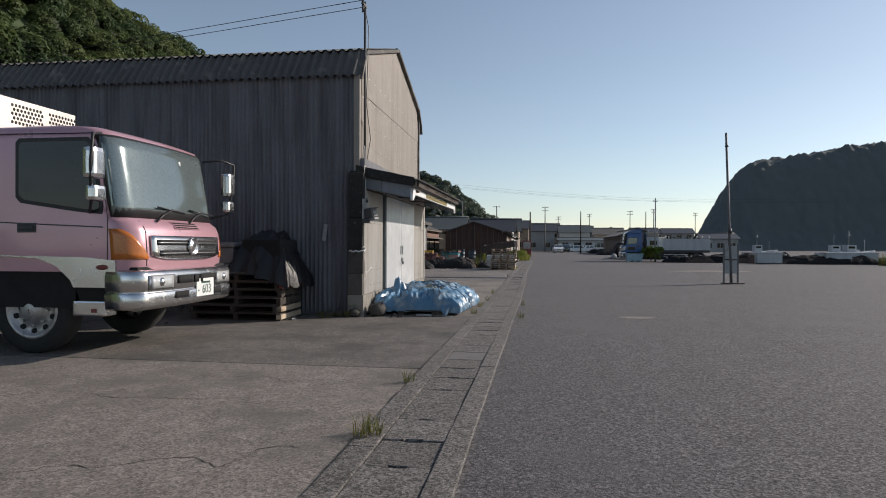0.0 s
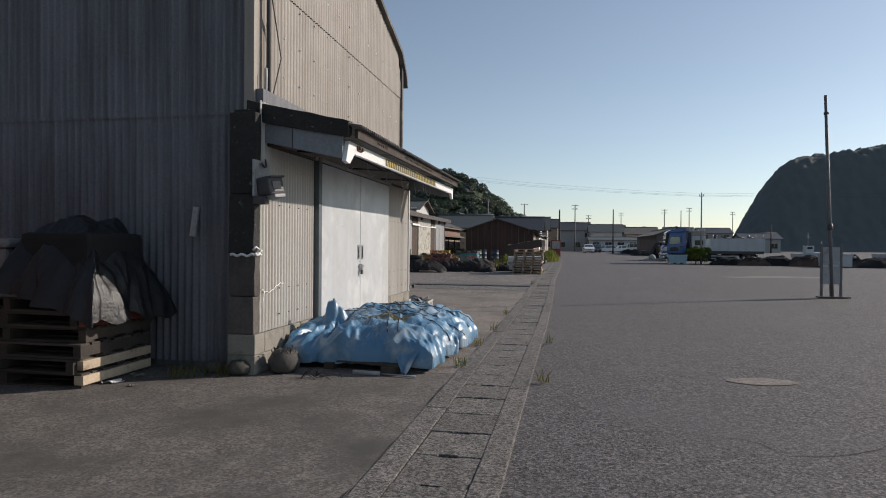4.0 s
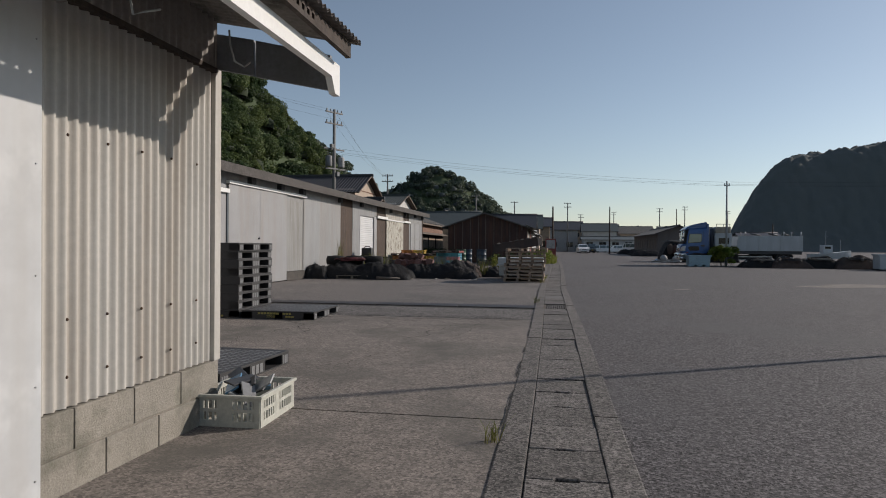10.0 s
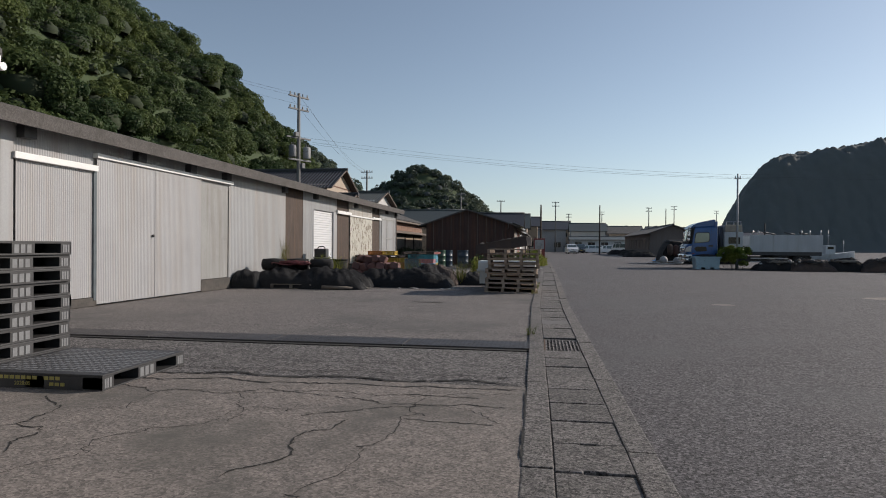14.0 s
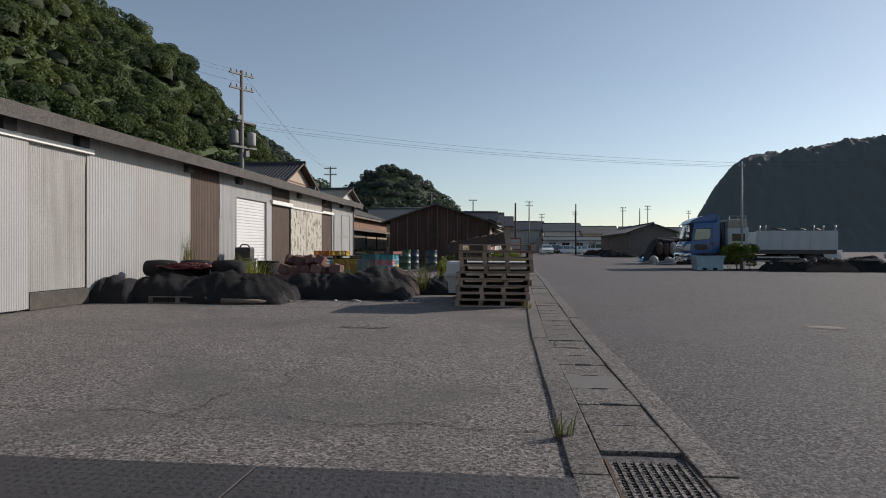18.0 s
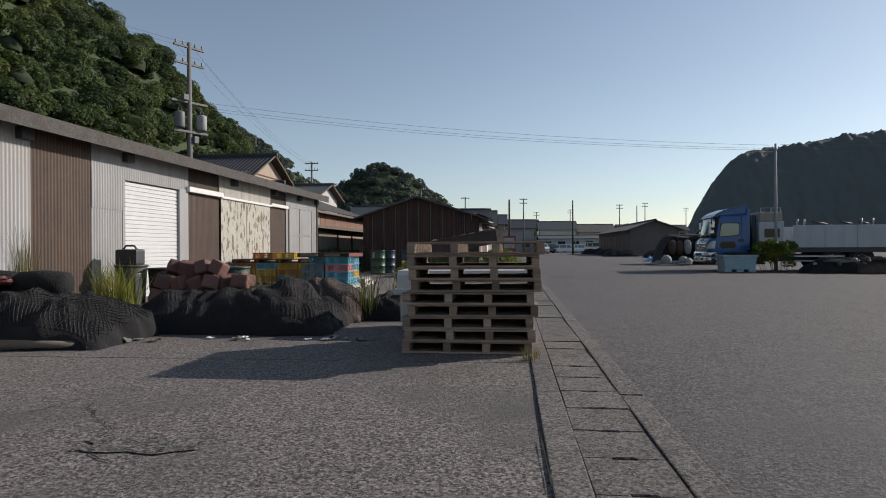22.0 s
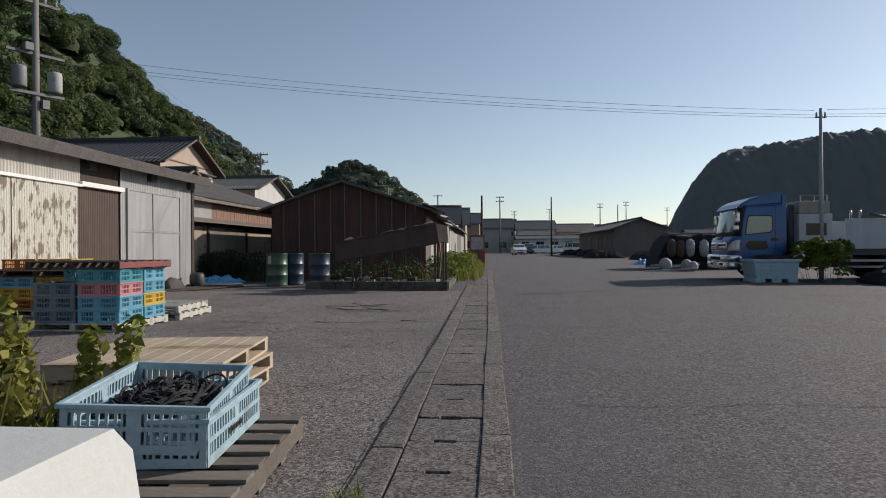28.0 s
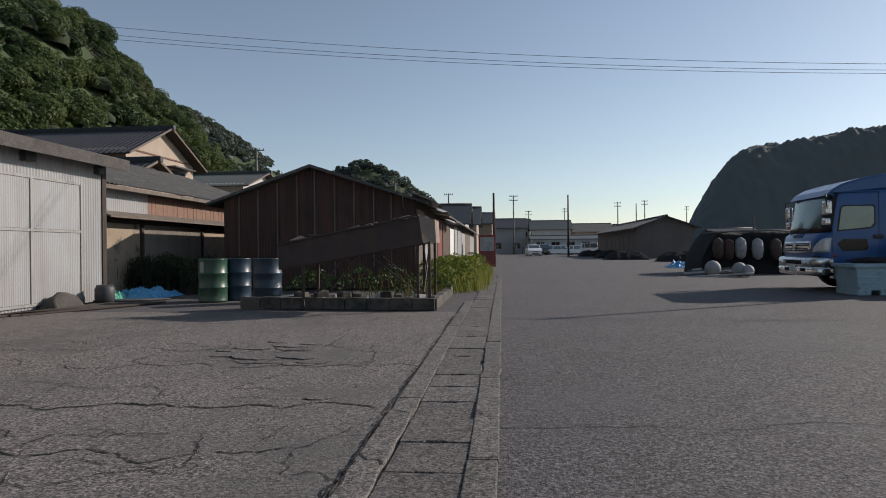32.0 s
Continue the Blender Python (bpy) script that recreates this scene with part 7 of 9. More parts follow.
bp = black_pallet("black plastic pallet printed in yellow, in a tall stack", "black plastic pallets")
text_on("2020.05", 0.042, M_YELLOWPRINT, bp, Matrix.Translation((-0.1, -0.552, 0.043)) @ FACE_FRONT)
bp.matrix_basis = pose(-5.35, 23.22, 0.123 * 1, 0, 0, 0)
years = [None, None, "2018.10", "2019.11", "2019.12", None, None, None, "2020.02"]
for i in range(9):
    if i == 1:
        continue
    m = pose(-5.35 + rng.uniform(-0.012, 0.012), 23.22 + rng.uniform(-0.012, 0.012), 0.123 * i, 0, 0, rng.uniform(-0.5, 0.5))
    if i == 0:
        m = m @ Matrix.Translation((0, 0, 0.122)) @ Matrix.Rotation(math.pi, 4, "Y")
    c = copy_thing(bp, m)
    if years[i]:
        for o in [o for o in c.children if o.name.startswith("lettering")]:
            bpy.data.objects.remove(o)
        text_on(years[i], 0.042, M_YELLOWPRINT, c, Matrix.Translation((-0.1, -0.552, 0.043)) @ FACE_FRONT)
c = copy_thing(bp, pose(-4.2, 23.22, 0.0, 0, 0, 1))
c["label"] = "single black plastic pallet lying beside the stack"
part("deck_slots", B().box(-0.5, 0.5, -0.45, -0.42, 0.1205, 0.1232), M_GREYPLASTIC, c)
b = B()
for i in range(16):
    for j in range(14):
        b.box(-0.5 + i * 0.065, -0.46 + i * 0.065, -0.46 + j * 0.068, -0.42 + j * 0.068, 0.1215, 0.1232)
part("deck_studs", b, M_GREYPLASTIC, c)["kind"] = "stuff"
c2 = copy_thing(c, pose(-3.22, 19.02, 0.0, 0, 0, -3))
c2["label"] = "worn dark plastic pallet by the warehouse corner"

# ---- blue tarpaulin bundle on a pallet ----
BAGS = ((-1.95, 12.85, 0.5, 0.36, 0.2, 0.3), (-2.05, 13.1, 0.34, 0.4, 0.26, 0.2), (-1.5, 12.84, 0.52, 0.44, 0.3, 0.25), (-1.14, 12.78, 0.4, 0.44, 0.28, 0.1), (-1.7, 13.35, 0.66, 0.44, 0.34, -0.2), (-1.15, 13.4, 0.44, 0.42, 0.32, 0.0),
        (-1.55, 13.95, 0.78, 0.56, 0.4, 0.1), (-1.0, 13.95, 0.34, 0.4, 0.3, 0.2), (-1.45, 14.5, 0.66, 0.46, 0.36, -0.1), (-0.98, 14.5, 0.32, 0.36, 0.26, 0.0), (-1.3, 14.85, 0.4, 0.3, 0.24, 0.2), (-1.96, 13.12, 0.14, 0.12, 0.42, 0.3), (-1.98, 13.1, 0.075, 0.07, 0.48, 0.0))


def tarp_h(x, y):
    """How high the bags stand under the sheet."""
    acc = 0.0
    for cx, cy, rx, ry, h, a in BAGS:
        dx, dy = (x - cx) * math.cos(a) + (y - cy) * math.sin(a), (y - cy) * math.cos(a) - (x - cx) * math.sin(a)
        d = (abs(dx / rx) ** 2.4 + abs(dy / ry) ** 2.4) ** (1 / 2.4)
        if d < 1:
            acc += (h * (1 - d ** 2.4) ** 0.7) ** 6
    return acc ** (1 / 6) if acc > 0 else 0.0


def tarp_z(x, y):
    n1 = noise.noise((x * 2.6, y * 2.6, 0))
    n2 = noise.noise((x * 6 + n1 * 2, y * 6, 3))
    n3 = noise.noise((x * 9 + n1, y * 9, 6))
    xx, yy = x + 0.05 * n2 + 0.008 * n3, y + 0.05 * noise.noise((x * 5, y * 5, 8)) + 0.008 * n3
    h = tarp_h(xx, yy)
    if h <= 0.012 or x < -2.31:
        return 0.0
    k = min(1.0, h / 0.16)
    ang, rad = math.atan2(y - 13.15, x + 1.95), math.hypot(y - 13.15, x + 1.95)
    fan = (0.42 - abs(noise.noise((math.cos(ang) * 5, math.sin(ang) * 5, rad * 0.8)))) * 0.11 * math.exp(-((rad - 0.4) / 0.42) ** 2)
    fold = (0.42 - abs(noise.noise((x * 1.5 + y * 1.8, (y - x) * 3.6 + n1, 9)))) * 0.1 + (0.42 - abs(noise.noise((x * 6.5 - y * 1.2 + 0.6 * n2, y * 2.2 + x * 2, 5)))) * 0.055
    crease = (0.35 - abs(noise.noise((x * 12 + n1 * 2, y * 8 + n2, 2)))) * 0.034
    return 0.085 + h * 0.9 + (fan + fold + crease + 0.02 * n1) * k


tp = thing("tarpaulin_bundle", "goods wrapped in a faded blue tarpaulin, tied with rope", "tarpaulin")
b = B()
nx, ny = 190, 250
tx0, tx1, ty0, ty1 = -2.7, -0.62, 12.5, 15.1
grid = {}
for j in range(ny + 1):
    for i in range(nx + 1):
        x, y = tx0 + (tx1 - tx0) * i / nx, ty0 + (ty1 - ty0) * j / ny
        z = tarp_z(x, y)
        if z > 0:
            grid[i, j] = b.bm.verts.new((x, y, z))
for (i, j), v in grid.items():
    q = [grid.get(c) for c in ((i, j), (i + 1, j), (i + 1, j + 1), (i, j + 1))]
    if None not in q:
        b.bm.faces.new(q).smooth = True
# the rim hangs a little over the pallet, uneven
rim = [e for e in b.bm.edges if e.is_boundary]
edge = list({v for e in rim for v in e.verts})
for _ in range(8):
    bmesh.ops.smooth_vert(b.bm, verts=edge, factor=0.5, use_axis_x=True, use_axis_y=True, use_axis_z=True)
skirt = bmesh.ops.extrude_edge_only(b.bm, edges=rim)
for v in skirt["geom"]:
    if isinstance(v, bmesh.types.BMVert):
        v.co.z = 0.06 + 0.03 * noise.noise((v.co.x * 5, v.co.y * 5, 6))
        v.co.x += 0.03 * noise.noise((v.co.y * 7, v.co.x * 3, 1))
        v.co.y += 0.03 * noise.noise((v.co.x * 7, v.co.y * 3, 2))
part("tarpaulin", b, M_TARP, tp)
# loose corner flap at the near edge
fp_ = B()
rows = []
for j in range(9):
    f = j / 8
    rows.append([fp_.bm.verts.new((-1.04 + 0.2 * (i / 8 - 0.5) * (1.2 - f) + 0.02 * noise.noise((i * 0.4, j * 0.4, 0)), 12.5 - 0.12 * f + 0.04 * noise.noise((i * 0.6, f * 2, 3)), 0.19 - 0.17 * f + 0.02 * math.sin(i * 1.1 + f))) for i in range(9)])
for r0, r1 in zip(rows, rows[1:]):
    for i in range(8):
        fp_.bm.faces.new((r0[i], r0[i + 1], r1[i + 1], r1[i])).smooth = True
part("loose_corner", fp_, M_TARP, tp, "loose corner of the blue sheet")


def taut(x0, y0, x1, y1, b, r=0.0045, sag=0.02):
    """A rope drawn tight over the bundle: it bridges the hollows."""
    n = 46
    ps = [(x0 + (x1 - x0) * i / n, y0 + (y1 - y0) * i / n) for i in range(n + 1)]
    zs = [tarp_z(x, y) for x, y in ps]
    ok = [i for i, z in enumerate(zs) if z > 0.16]
    if len(ok) < 4:
        return
    lo, hi = ok[0], ok[-1]
    hull = []
    for i in range(lo, hi + 1):
        while len(hull) > 1 and (zs[hull[-1]] - zs[hull[-2]]) * (i - hull[-1]) <= (zs[i] - zs[hull[-1]]) * (hull[-1] - hull[-2]):
            hull.pop()
        hull.append(i)
    pts = []
    for a, c in zip(hull, hull[1:]):
        for i in range(a, c):
            f = (i - a) / (c - a)
            z = zs[a] + (zs[c] - zs[a]) * f
            pts.append((*ps[i], max(zs[i], z - sag) + 0.008))
    pts.append((*ps[hi], zs[hi] + 0.008))
    pts = [(pts[0][0], pts[0][1], 0.13)] + pts + [(pts[-1][0], pts[-1][1], 0.13)]
    b.tube(pts, r, 5)


for x0, y0, x1, y1 in ((-2.4, 13.5, -0.7, 13.75), (-2.4, 13.55, -0.7, 14.15), (-2.4, 13.5, -0.7, 14.6), (-2.3, 14.1, -0.7, 13.2), (-2.3, 14.2, -0.7, 13.6), (-1.9, 15.1, -1.25, 12.6), (-1.75, 15.1, -1.15, 12.6), (-1.4, 15.1, -1.5, 12.7), (-2.2, 14.6, -0.7, 14.3), (-1.0, 15.1, -1.3, 13.0), (-1.85, 12.7, -1.75, 13.9), (-2.5, 13.1, -1.3, 13.5)):
    b = B()
    taut(x0, y0, x1, y1, b)
    if len(b.bm.verts):
        part("rope", b, M_ROPE, tp)
rng = random.Random(8)
b = B()
for i in range(240):
    x, y = rng.gauss(-1.42, 0.09), rng.gauss(13.2, 0.1)
    z = tarp_z(x, y) + 0.008
    a = rng.uniform(-0.4, 0.7)
    b.cyl((x, y, z), (x + 0.08 * math.cos(a), y + 0.08 * math.sin(a), tarp_z(x + 0.08 * math.cos(a), y + 0.08 * math.sin(a)) + rng.uniform(0.006, 0.018)), 0.0022, n=3)
part("straw", b, M_STRAW, tp, "dry straw caught in a fold")["kind"] = "stuff"
b = B()
for i in range(420):
    x, y = rng.choice(((-1.75, 13.05), (-1.5, 12.85), (-1.2, 12.8), (-1.0, 13.1), (-1.3, 14.5))) 
    x, y = x + rng.gauss(0, 0.13), y + rng.gauss(0, 0.12)
    z = tarp_z(x, y)
    if z > 0.12:
        a, ln = rng.uniform(-2.9, -0.3), rng.uniform(0.03, 0.1)
        q = (x + ln * math.cos(a), y + ln * math.sin(a))
        b.tube([(x, y, z + 0.006), ((x + q[0]) / 2, (y + q[1]) / 2, max(z, tarp_z((x + q[0]) / 2, (y + q[1]) / 2)) + 0.014), (*q, max(0.1, tarp_z(*q)) + 0.003)], 0.0008, 3)
part("fray", b, M_PALEFRAY, tp, "pale frayed strands of the sheet")["kind"] = "stuff"
turned = pose(-1.6, 13.5, 0, 0, 0, -11)
for x in (-0.55, 0.0, 0.6):
    part("bearer", B().box(x - 0.05, x + 0.05, -1.02, 1.2, 0.0, 0.07, 0.006), M_DARKWOOD, tp, at=turned)
for y in (-0.98, -0.4, 0.2, 0.8, 1.08):
    part("board", B().box(-0.64, 0.7, y, y + 0.12, 0.07, 0.09, 0.004), M_DARKWOOD, tp, at=turned)
hd = thing("handled_rod", "steel rod with a pale grip lying on concrete", "tool")
part("grip", B().cyl((-1.5, 12.36, 0.022), (-1.24, 12.33, 0.022), 0.02, n=10), M_WHITEDULL, hd)
part("rod", B().cyl((-1.24, 12.33, 0.02), (-0.9, 12.29, 0.02), 0.009, n=8), M_STEEL, hd)
lump = B().lathe([(0.08, 0), (0.13, 0.04), (0.14, 0.12), (0.11, 0.19), (0.05, 0.22), (0.01, 0.222)], 16, (-2.14, 12.3, 0.0))
for v in lump.bm.verts:
    v.co += Vector((0.03, 0.03, 0.02)) * noise.noise(v.co * 7)
tagged(part("stone", lump, M_DIRTYCONC), "dark lump of concrete against the plinth", "stone", group="stones")
coil(-2.14, 12.28, 0.15, 0.16, 0.12, 6, M_ROPE, 44, 0.004, "loose dark wire over a lump of concrete")
coil(-1.72, 12.12, -0.03, 0.24, 0.12, 4, M_ROPE, 45, 0.0035, "loop of dark wire on the ground")
tagged(part("stone", B().lathe([(0.05, 0), (0.1, 0.03), (0.11, 0.08), (0.07, 0.13), (0.01, 0.14)], 10, (-2.48, 12.1, 0.0)), M_BLOCKDARK), "rounded grey stone at the warehouse corner", "stone", group="stones")
tagged(part("stone", B().lathe([(0.05, 0), (0.09, 0.03), (0.08, 0.08), (0.05, 0.1), (0.01, 0.11)], 10, (-2.75, 12.15, 0.0)), M_DIRTYCONC), "dark stone at the foot of the wall", "stone", group="stones")
rng = random.Random(31)
for i in range(26):
    x, y = rng.choice(((-3.1, 12.0), (-2.9, 11.6), (-5.0, 10.9), (-3.9, 34.1), (-4.3, 34.0), (-2.9, 34.25), (-2.4, 34.3), (-6.6, 52.2), (-5.2, 33.7)))
    k_, sd_ = rng.uniform(0.06, 0.17), i * 1.7
    scrap_ = cloth(-k_ / 2, k_ / 2, -k_ * 0.35, k_ * 0.35, 9, 7, lambda u, v, x, y: (x + 0.2 * k_ * noise.noise((u * 3, v * 3, sd_)), y + 0.2 * k_ * noise.noise((u * 3, v * 3, sd_ + 5)), 0.006 + k_ * 0.35 * abs(noise.noise((u * 2.5, v * 2.5, sd_ + 9)))))
    tagged(part("litter", scrap_, rng.choice((M_WHITEDULL, M_WHITE, M_BLOCK, M_GREYWOOD)), at=pose(x + rng.uniform(-0.6, 0.6), y + rng.uniform(-0.2, 0.2), 0.004, 0, 0, rng.uniform(0, 180)), fix=False), "crumpled scrap of pale litter on the ground", "litter", group="litter")


# ---- baskets and crates ----
def crate(w, d, h, m, label, group, slots=True):
    t = thing("plastic_crate", label, "crate", group=group)
    th = 0.012
    part("floor", B().box(-w / 2, w / 2, -d / 2, d / 2, 0, 0.012), m, t)
    for s in (-1, 1):
        for axis in (0, 1):
            b = B()
            ln, off = (w, d / 2) if axis == 0 else (d, w / 2)
            n = max(4, int(ln / 0.034))
            for z0, z1 in ((0.0, h * 0.2), (h * 0.46, h * 0.56), (h * 0.82, h * 0.93)):
                if axis == 0:
                    b.box(-ln / 2, ln / 2, s * off - th / 2, s * off + th / 2, z0, z1)
                else:
                    b.box(s * off - th / 2, s * off + th / 2, -ln / 2, ln / 2, z0, z1)
            for i in range(n + 1):
                q = -ln / 2 + ln * i / n
                wd = 0.05 if i in (0, n // 2, n) else 0.006
                q0, q1 = max(-ln / 2, q - wd), min(ln / 2, q + wd)
                if axis == 0:
                    b.box(q0, q1, s * off - th / 2 + 0.001, s * off + th / 2 - 0.001, h * 0.15, h * 0.85)
                else:
                    b.box(s * off - th / 2 + 0.001, s * off + th / 2 - 0.001, q0, q1, h * 0.15, h * 0.85)
            part("side", b, m, t)
    r = 0.018
    part("rim", B().box(-w / 2 - r, w / 2 + r, -d / 2 - r, -d / 2 + 0.006, h * 0.9, h, 0.005).box(-w / 2 - r, w / 2 + r, d / 2 - 0.006, d / 2 + r, h * 0.9, h, 0.005).box(-w / 2 - r, -w / 2 + 0.006, -d / 2, d / 2, h * 0.9, h, 0.004).box(w / 2 - 0.006, w / 2 + r, -d / 2, d / 2, h * 0.9, h, 0.004), m, t)
    return t


bk = crate(0.4, 0.52, 0.19, M_CRATEWHITE, "off-white plastic basket full of scrap", "baskets")
bk.matrix_basis = pose(-2.17, 17.84, 0.004, 0, 0, 2)
rng = random.Random(12)
for i in range(9):
    tagged(part("scrap", B().box(-0.11, 0.11, -0.045, 0.045, 0, 0.012, 0.003), (M_DARKMETAL, M_WHITEDULL, M_TARP, M_GREYPLASTIC)[i % 4], at=pose(-2.17 + rng.uniform(-0.1, 0.1), 17.84 + rng.uniform(-0.16, 0.16), 0.13 + 0.012 * i, rng.uniform(-40, 40), rng.uniform(-30, 30), rng.uniform(0, 180))), "bent piece of scrap lying in the basket", "scrap", group="scrap in the basket")
bt = crate(0.56, 0.76, 0.2, M_CRATEPALE, "pale blue fish basket on a grey pallet", "fish baskets")
bt.matrix_basis = pose(-1.42, 37.36, 0.122, 0, 0, 5)
bt2 = copy_thing(bt, pose(-1.45, 37.34, 0.2, 2, 3, 9))
bt2["label"] = "pale blue fish basket filled with dark rope"
bars = B()
for k in range(4):
    bars.box(0.2885, 0.2895, -0.12 + k * 0.05, -0.085 + k * 0.05, 0.06, 0.085)
part("printing", bars, M_BLACKPAINT, bt)


coil(-1.45, 37.34, 0.285, 0.25, 0.34, 110, M_ROPE, 3, 0.006, "tangled dark rope filling a fish basket")
coil(-2.1, 37.75, 0.08, 0.3, 0.25, 40, M_ROPE, 4, 0.009, "dark rope heap beside the weeds")
st = thing("fish_tub", "white foam tub with a flanged lid, tied with cord", "tub", pose(-1.33, 35.22, 0.122, 0, 0, 89) @ Matrix.Diagonal((0.9, 0.92, 1.28, 1)))
part("body", B().prism([(-0.4, 0), (0.4, 0), (0.44, 0.3), (-0.44, 0.3)], "y", -0.76, 0.76), M_FOAM, st)
part("flange", B().box(-0.5, 0.5, -0.84, 0.84, 0.24, 0.3, 0.02), M_FOAM, st)
part("lid", B().prism([(-0.46, 0.3), (0.46, 0.3), (0.42, 0.42), (0.36, 0.46), (-0.36, 0.46), (-0.42, 0.42)], "y", -0.8, 0.8), M_FOAM, st)
part("cord", B().tube([(-0.47, 0.5, 0.3), (-0.43, 0.5, 0.43), (-0.36, 0.5, 0.475), (0.36, 0.52, 0.475), (0.44, 0.52, 0.43), (0.5, 0.53, 0.3), (0.52, 0.56, 0.12), (0.5, 0.6, 0.05)], 0.014, 6).tube([(0.36, 0.55, 0.475), (0.46, 0.66, 0.44), (0.52, 0.72, 0.36), (0.56, 0.7, 0.2)], 0.011, 6).lathe([(0.02, 0), (0.05, 0.03), (0.03, 0.07), (0.01, 0.08)], 8, (0.38, 0.53, 0.45)), M_ROPE, st)
for i, y in enumerate((-0.5, 0.0, 0.5)):
    part("drain_leg", B().box(0.38, 0.44, y - 0.03, y + 0.03, 0.0, 0.12, 0.01), M_FOAM, st)

fam = {"sky": M_CRATEBLUE, "teal": M_CRATETEAL, "pink": M_CRATEPINK, "yellow": M_CRATEYELLOW, "orange": M_CRATEORANGE, "grey": M_CRATEGREY}
proto = {}


def put_crate(col, x, y, z, rz=0):
    if col not in proto:
        proto[col] = crate(0.53, 0.52, 0.165, fam[col], {"sky": "sky-blue", "teal": "teal", "pink": "faded pink", "yellow": "yellow", "orange": "orange", "grey": "blue-grey"}[col] + " plastic fish crate in a stack", "fish crates")
        proto[col].matrix_basis = pose(x, y, z, 0, 0, rz)
    else:
        copy_thing(proto[col], pose(x, y, z, 0, 0, rz))


wp = wood_pallet(1.2, 1.12, 0.1, M_PALEPALLET, 41, "pale painted pallet under fish crates", "crate pallets")
wp.matrix_basis = pose(-5.05, 42.53, 0, 0, 0, -3)
cols = {(0, 0): ("sky", "sky", "pink", "teal"), (0, 1): ("sky", "yellow", "sky", "sky"), (1, 0): ("grey", "grey", "grey"), (1, 1): ("teal", "sky", "teal", "teal")}
for (i, j), st_ in cols.items():
    for k, c in enumerate(st_):
        put_crate(c, -4.74 - 0.57 * i, 42.24 + 0.56 * j, 0.101 + 0.166 * k, rng.uniform(-1, 1))
tpl = wood_pallet(1.25, 1.15, 0.1, M_DARKPALLET, 42, "dark pallet with a red edge on the crates", "crate pallets")
tpl.matrix_basis = pose(-5.03, 42.52, 0.766, 0, 0, -3)
part("red_edge", B().box(0.625, 0.632, -0.57, 0.57, 0.012, 0.088), M_REDPAINT, tpl)
copy_thing(wp, pose(-4.95, 43.75, 0, 0, 0, 2))["label"] = "pale pallet beside the crates"
copy_thing(wp, pose(-4.98, 43.72, 0.101, 0, 0, 4))["label"] = "pale pallet on another one"
for i, st_ in enumerate((("orange", "orange", "yellow"), ("teal", "orange", "yellow"), ("orange", "yellow", "sky"), ("yellow", "yellow", "orange"))):
    for j in (0, 1):
        for k, c in enumerate(st_):
            put_crate(c, -5.95 - 0.57 * i, 43.9 + 0.56 * j, 0.101 + 0.166 * k, rng.uniform(-1.5, 1.5))
for x in (-6.2, -7.4):
    copy_thing(wp, pose(x, 44.18, 0, 0, 0, 1))
    copy_thing(tpl, pose(x, 44.18, 0.6, 0, 0, 2))["label"] = "dark slatted pallet on orange crates"
for i in range(2):
    put_crate(("orange", "yellow")[i], -7.3 + i * 0.6, 44.2, 0.702)


# ---- net heaps ----
def heap(x0, x1, y0, y1, h, seed, ends=0.25, nx=110, ny=48):
    def fn(u, v, x, y):
        ex = min(1, min(u, 1 - u) / ends)
        prof = math.sqrt(max(0, 1 - (2 * v - 1) ** 2))
        k = (1 - (1 - ex) ** 2) ** 0.6
        z = h * prof * k * (0.85 + 0.3 * noise.noise((x * 1.6, y * 1.6, seed)))
        z += 0.035 * noise.noise((x * 6, y * 6, seed)) * prof
        z += 0.018 * math.sin(26 * (x * 0.9 + y * 0.4) + 5 * noise.noise((x * 2, y * 2, seed))) * prof * k
        return (x + 0.07 * noise.noise((y * 4, seed, 0)), y + 0.1 * noise.noise((x * 2.5, seed, 2)), max(0.004, z))
    return fn


def net_heap(x0, x1, y0, y1, h, seed, m, label, rz=0, ends=0.25):
    fn = heap(x0, x1, y0, y1, h, seed, ends)
    t = thing("net_heap", label, "fishing net")
    part("net_body", cloth(x0, x1, y0, y1, 110, 48, fn), m, t, fix=False)
    b = B()
    n = int((x1 - x0) / 0.045)
    for dirn in (-1, 1):
        for k in range(-8, n + 8):
            pts = []
            for i in range(19):
                v = i / 18
                u = (k / n) + dirn * (v - 0.5) * 0.35
                if 0.02 < u < 0.98:
                    p = Vector(fn(u, v, x0 + (x1 - x0) * u, y0 + (y1 - y0) * v))
                    p.z += 0.006
                    pts.append(p)
            if len(pts) > 1:
                b.tube(pts, 0.003, 3)
    part("netting", b, M_NETCORD, t)["kind"] = "stuff"
    return t


net_heap(-8.05, -4.75, 33.35, 35.0, 0.56, 3.0, M_NET, "black fishing net rolled in a long heap on pallets")
net_heap(-5.5, -2.8, 34.45, 36.1, 0.52, 8.0, M_NET, "black fishing net heaped beside wooden pallets")
net_heap(-4.3, -3.0, 34.6, 36.0, 0.6, 9.0, M_NET, "rounded hump of black net on the heap", ends=0.45)
net_heap(-3.9, -2.72, 35.7, 36.9, 0.56, 12.0, M_NETBROWN, "brown net and rope trailing from a heap", ends=0.4)
net_heap(-2.8, -1.95, 35.9, 37.0, 0.4, 13.0, M_NET, "low tangle of dark net and weeds", ends=0.4)
net_heap(-8.3, -7.4, 33.2, 34.2, 0.5, 16.0, M_NET, "small black net roll by the wall", ends=0.4)
copy_thing(gp, pose(-6.6, 33.9, 0.0, 0, 0, 1))
copy_thing(gp, pose(-4.2, 35.1, 0.0, 0, 0, -1))
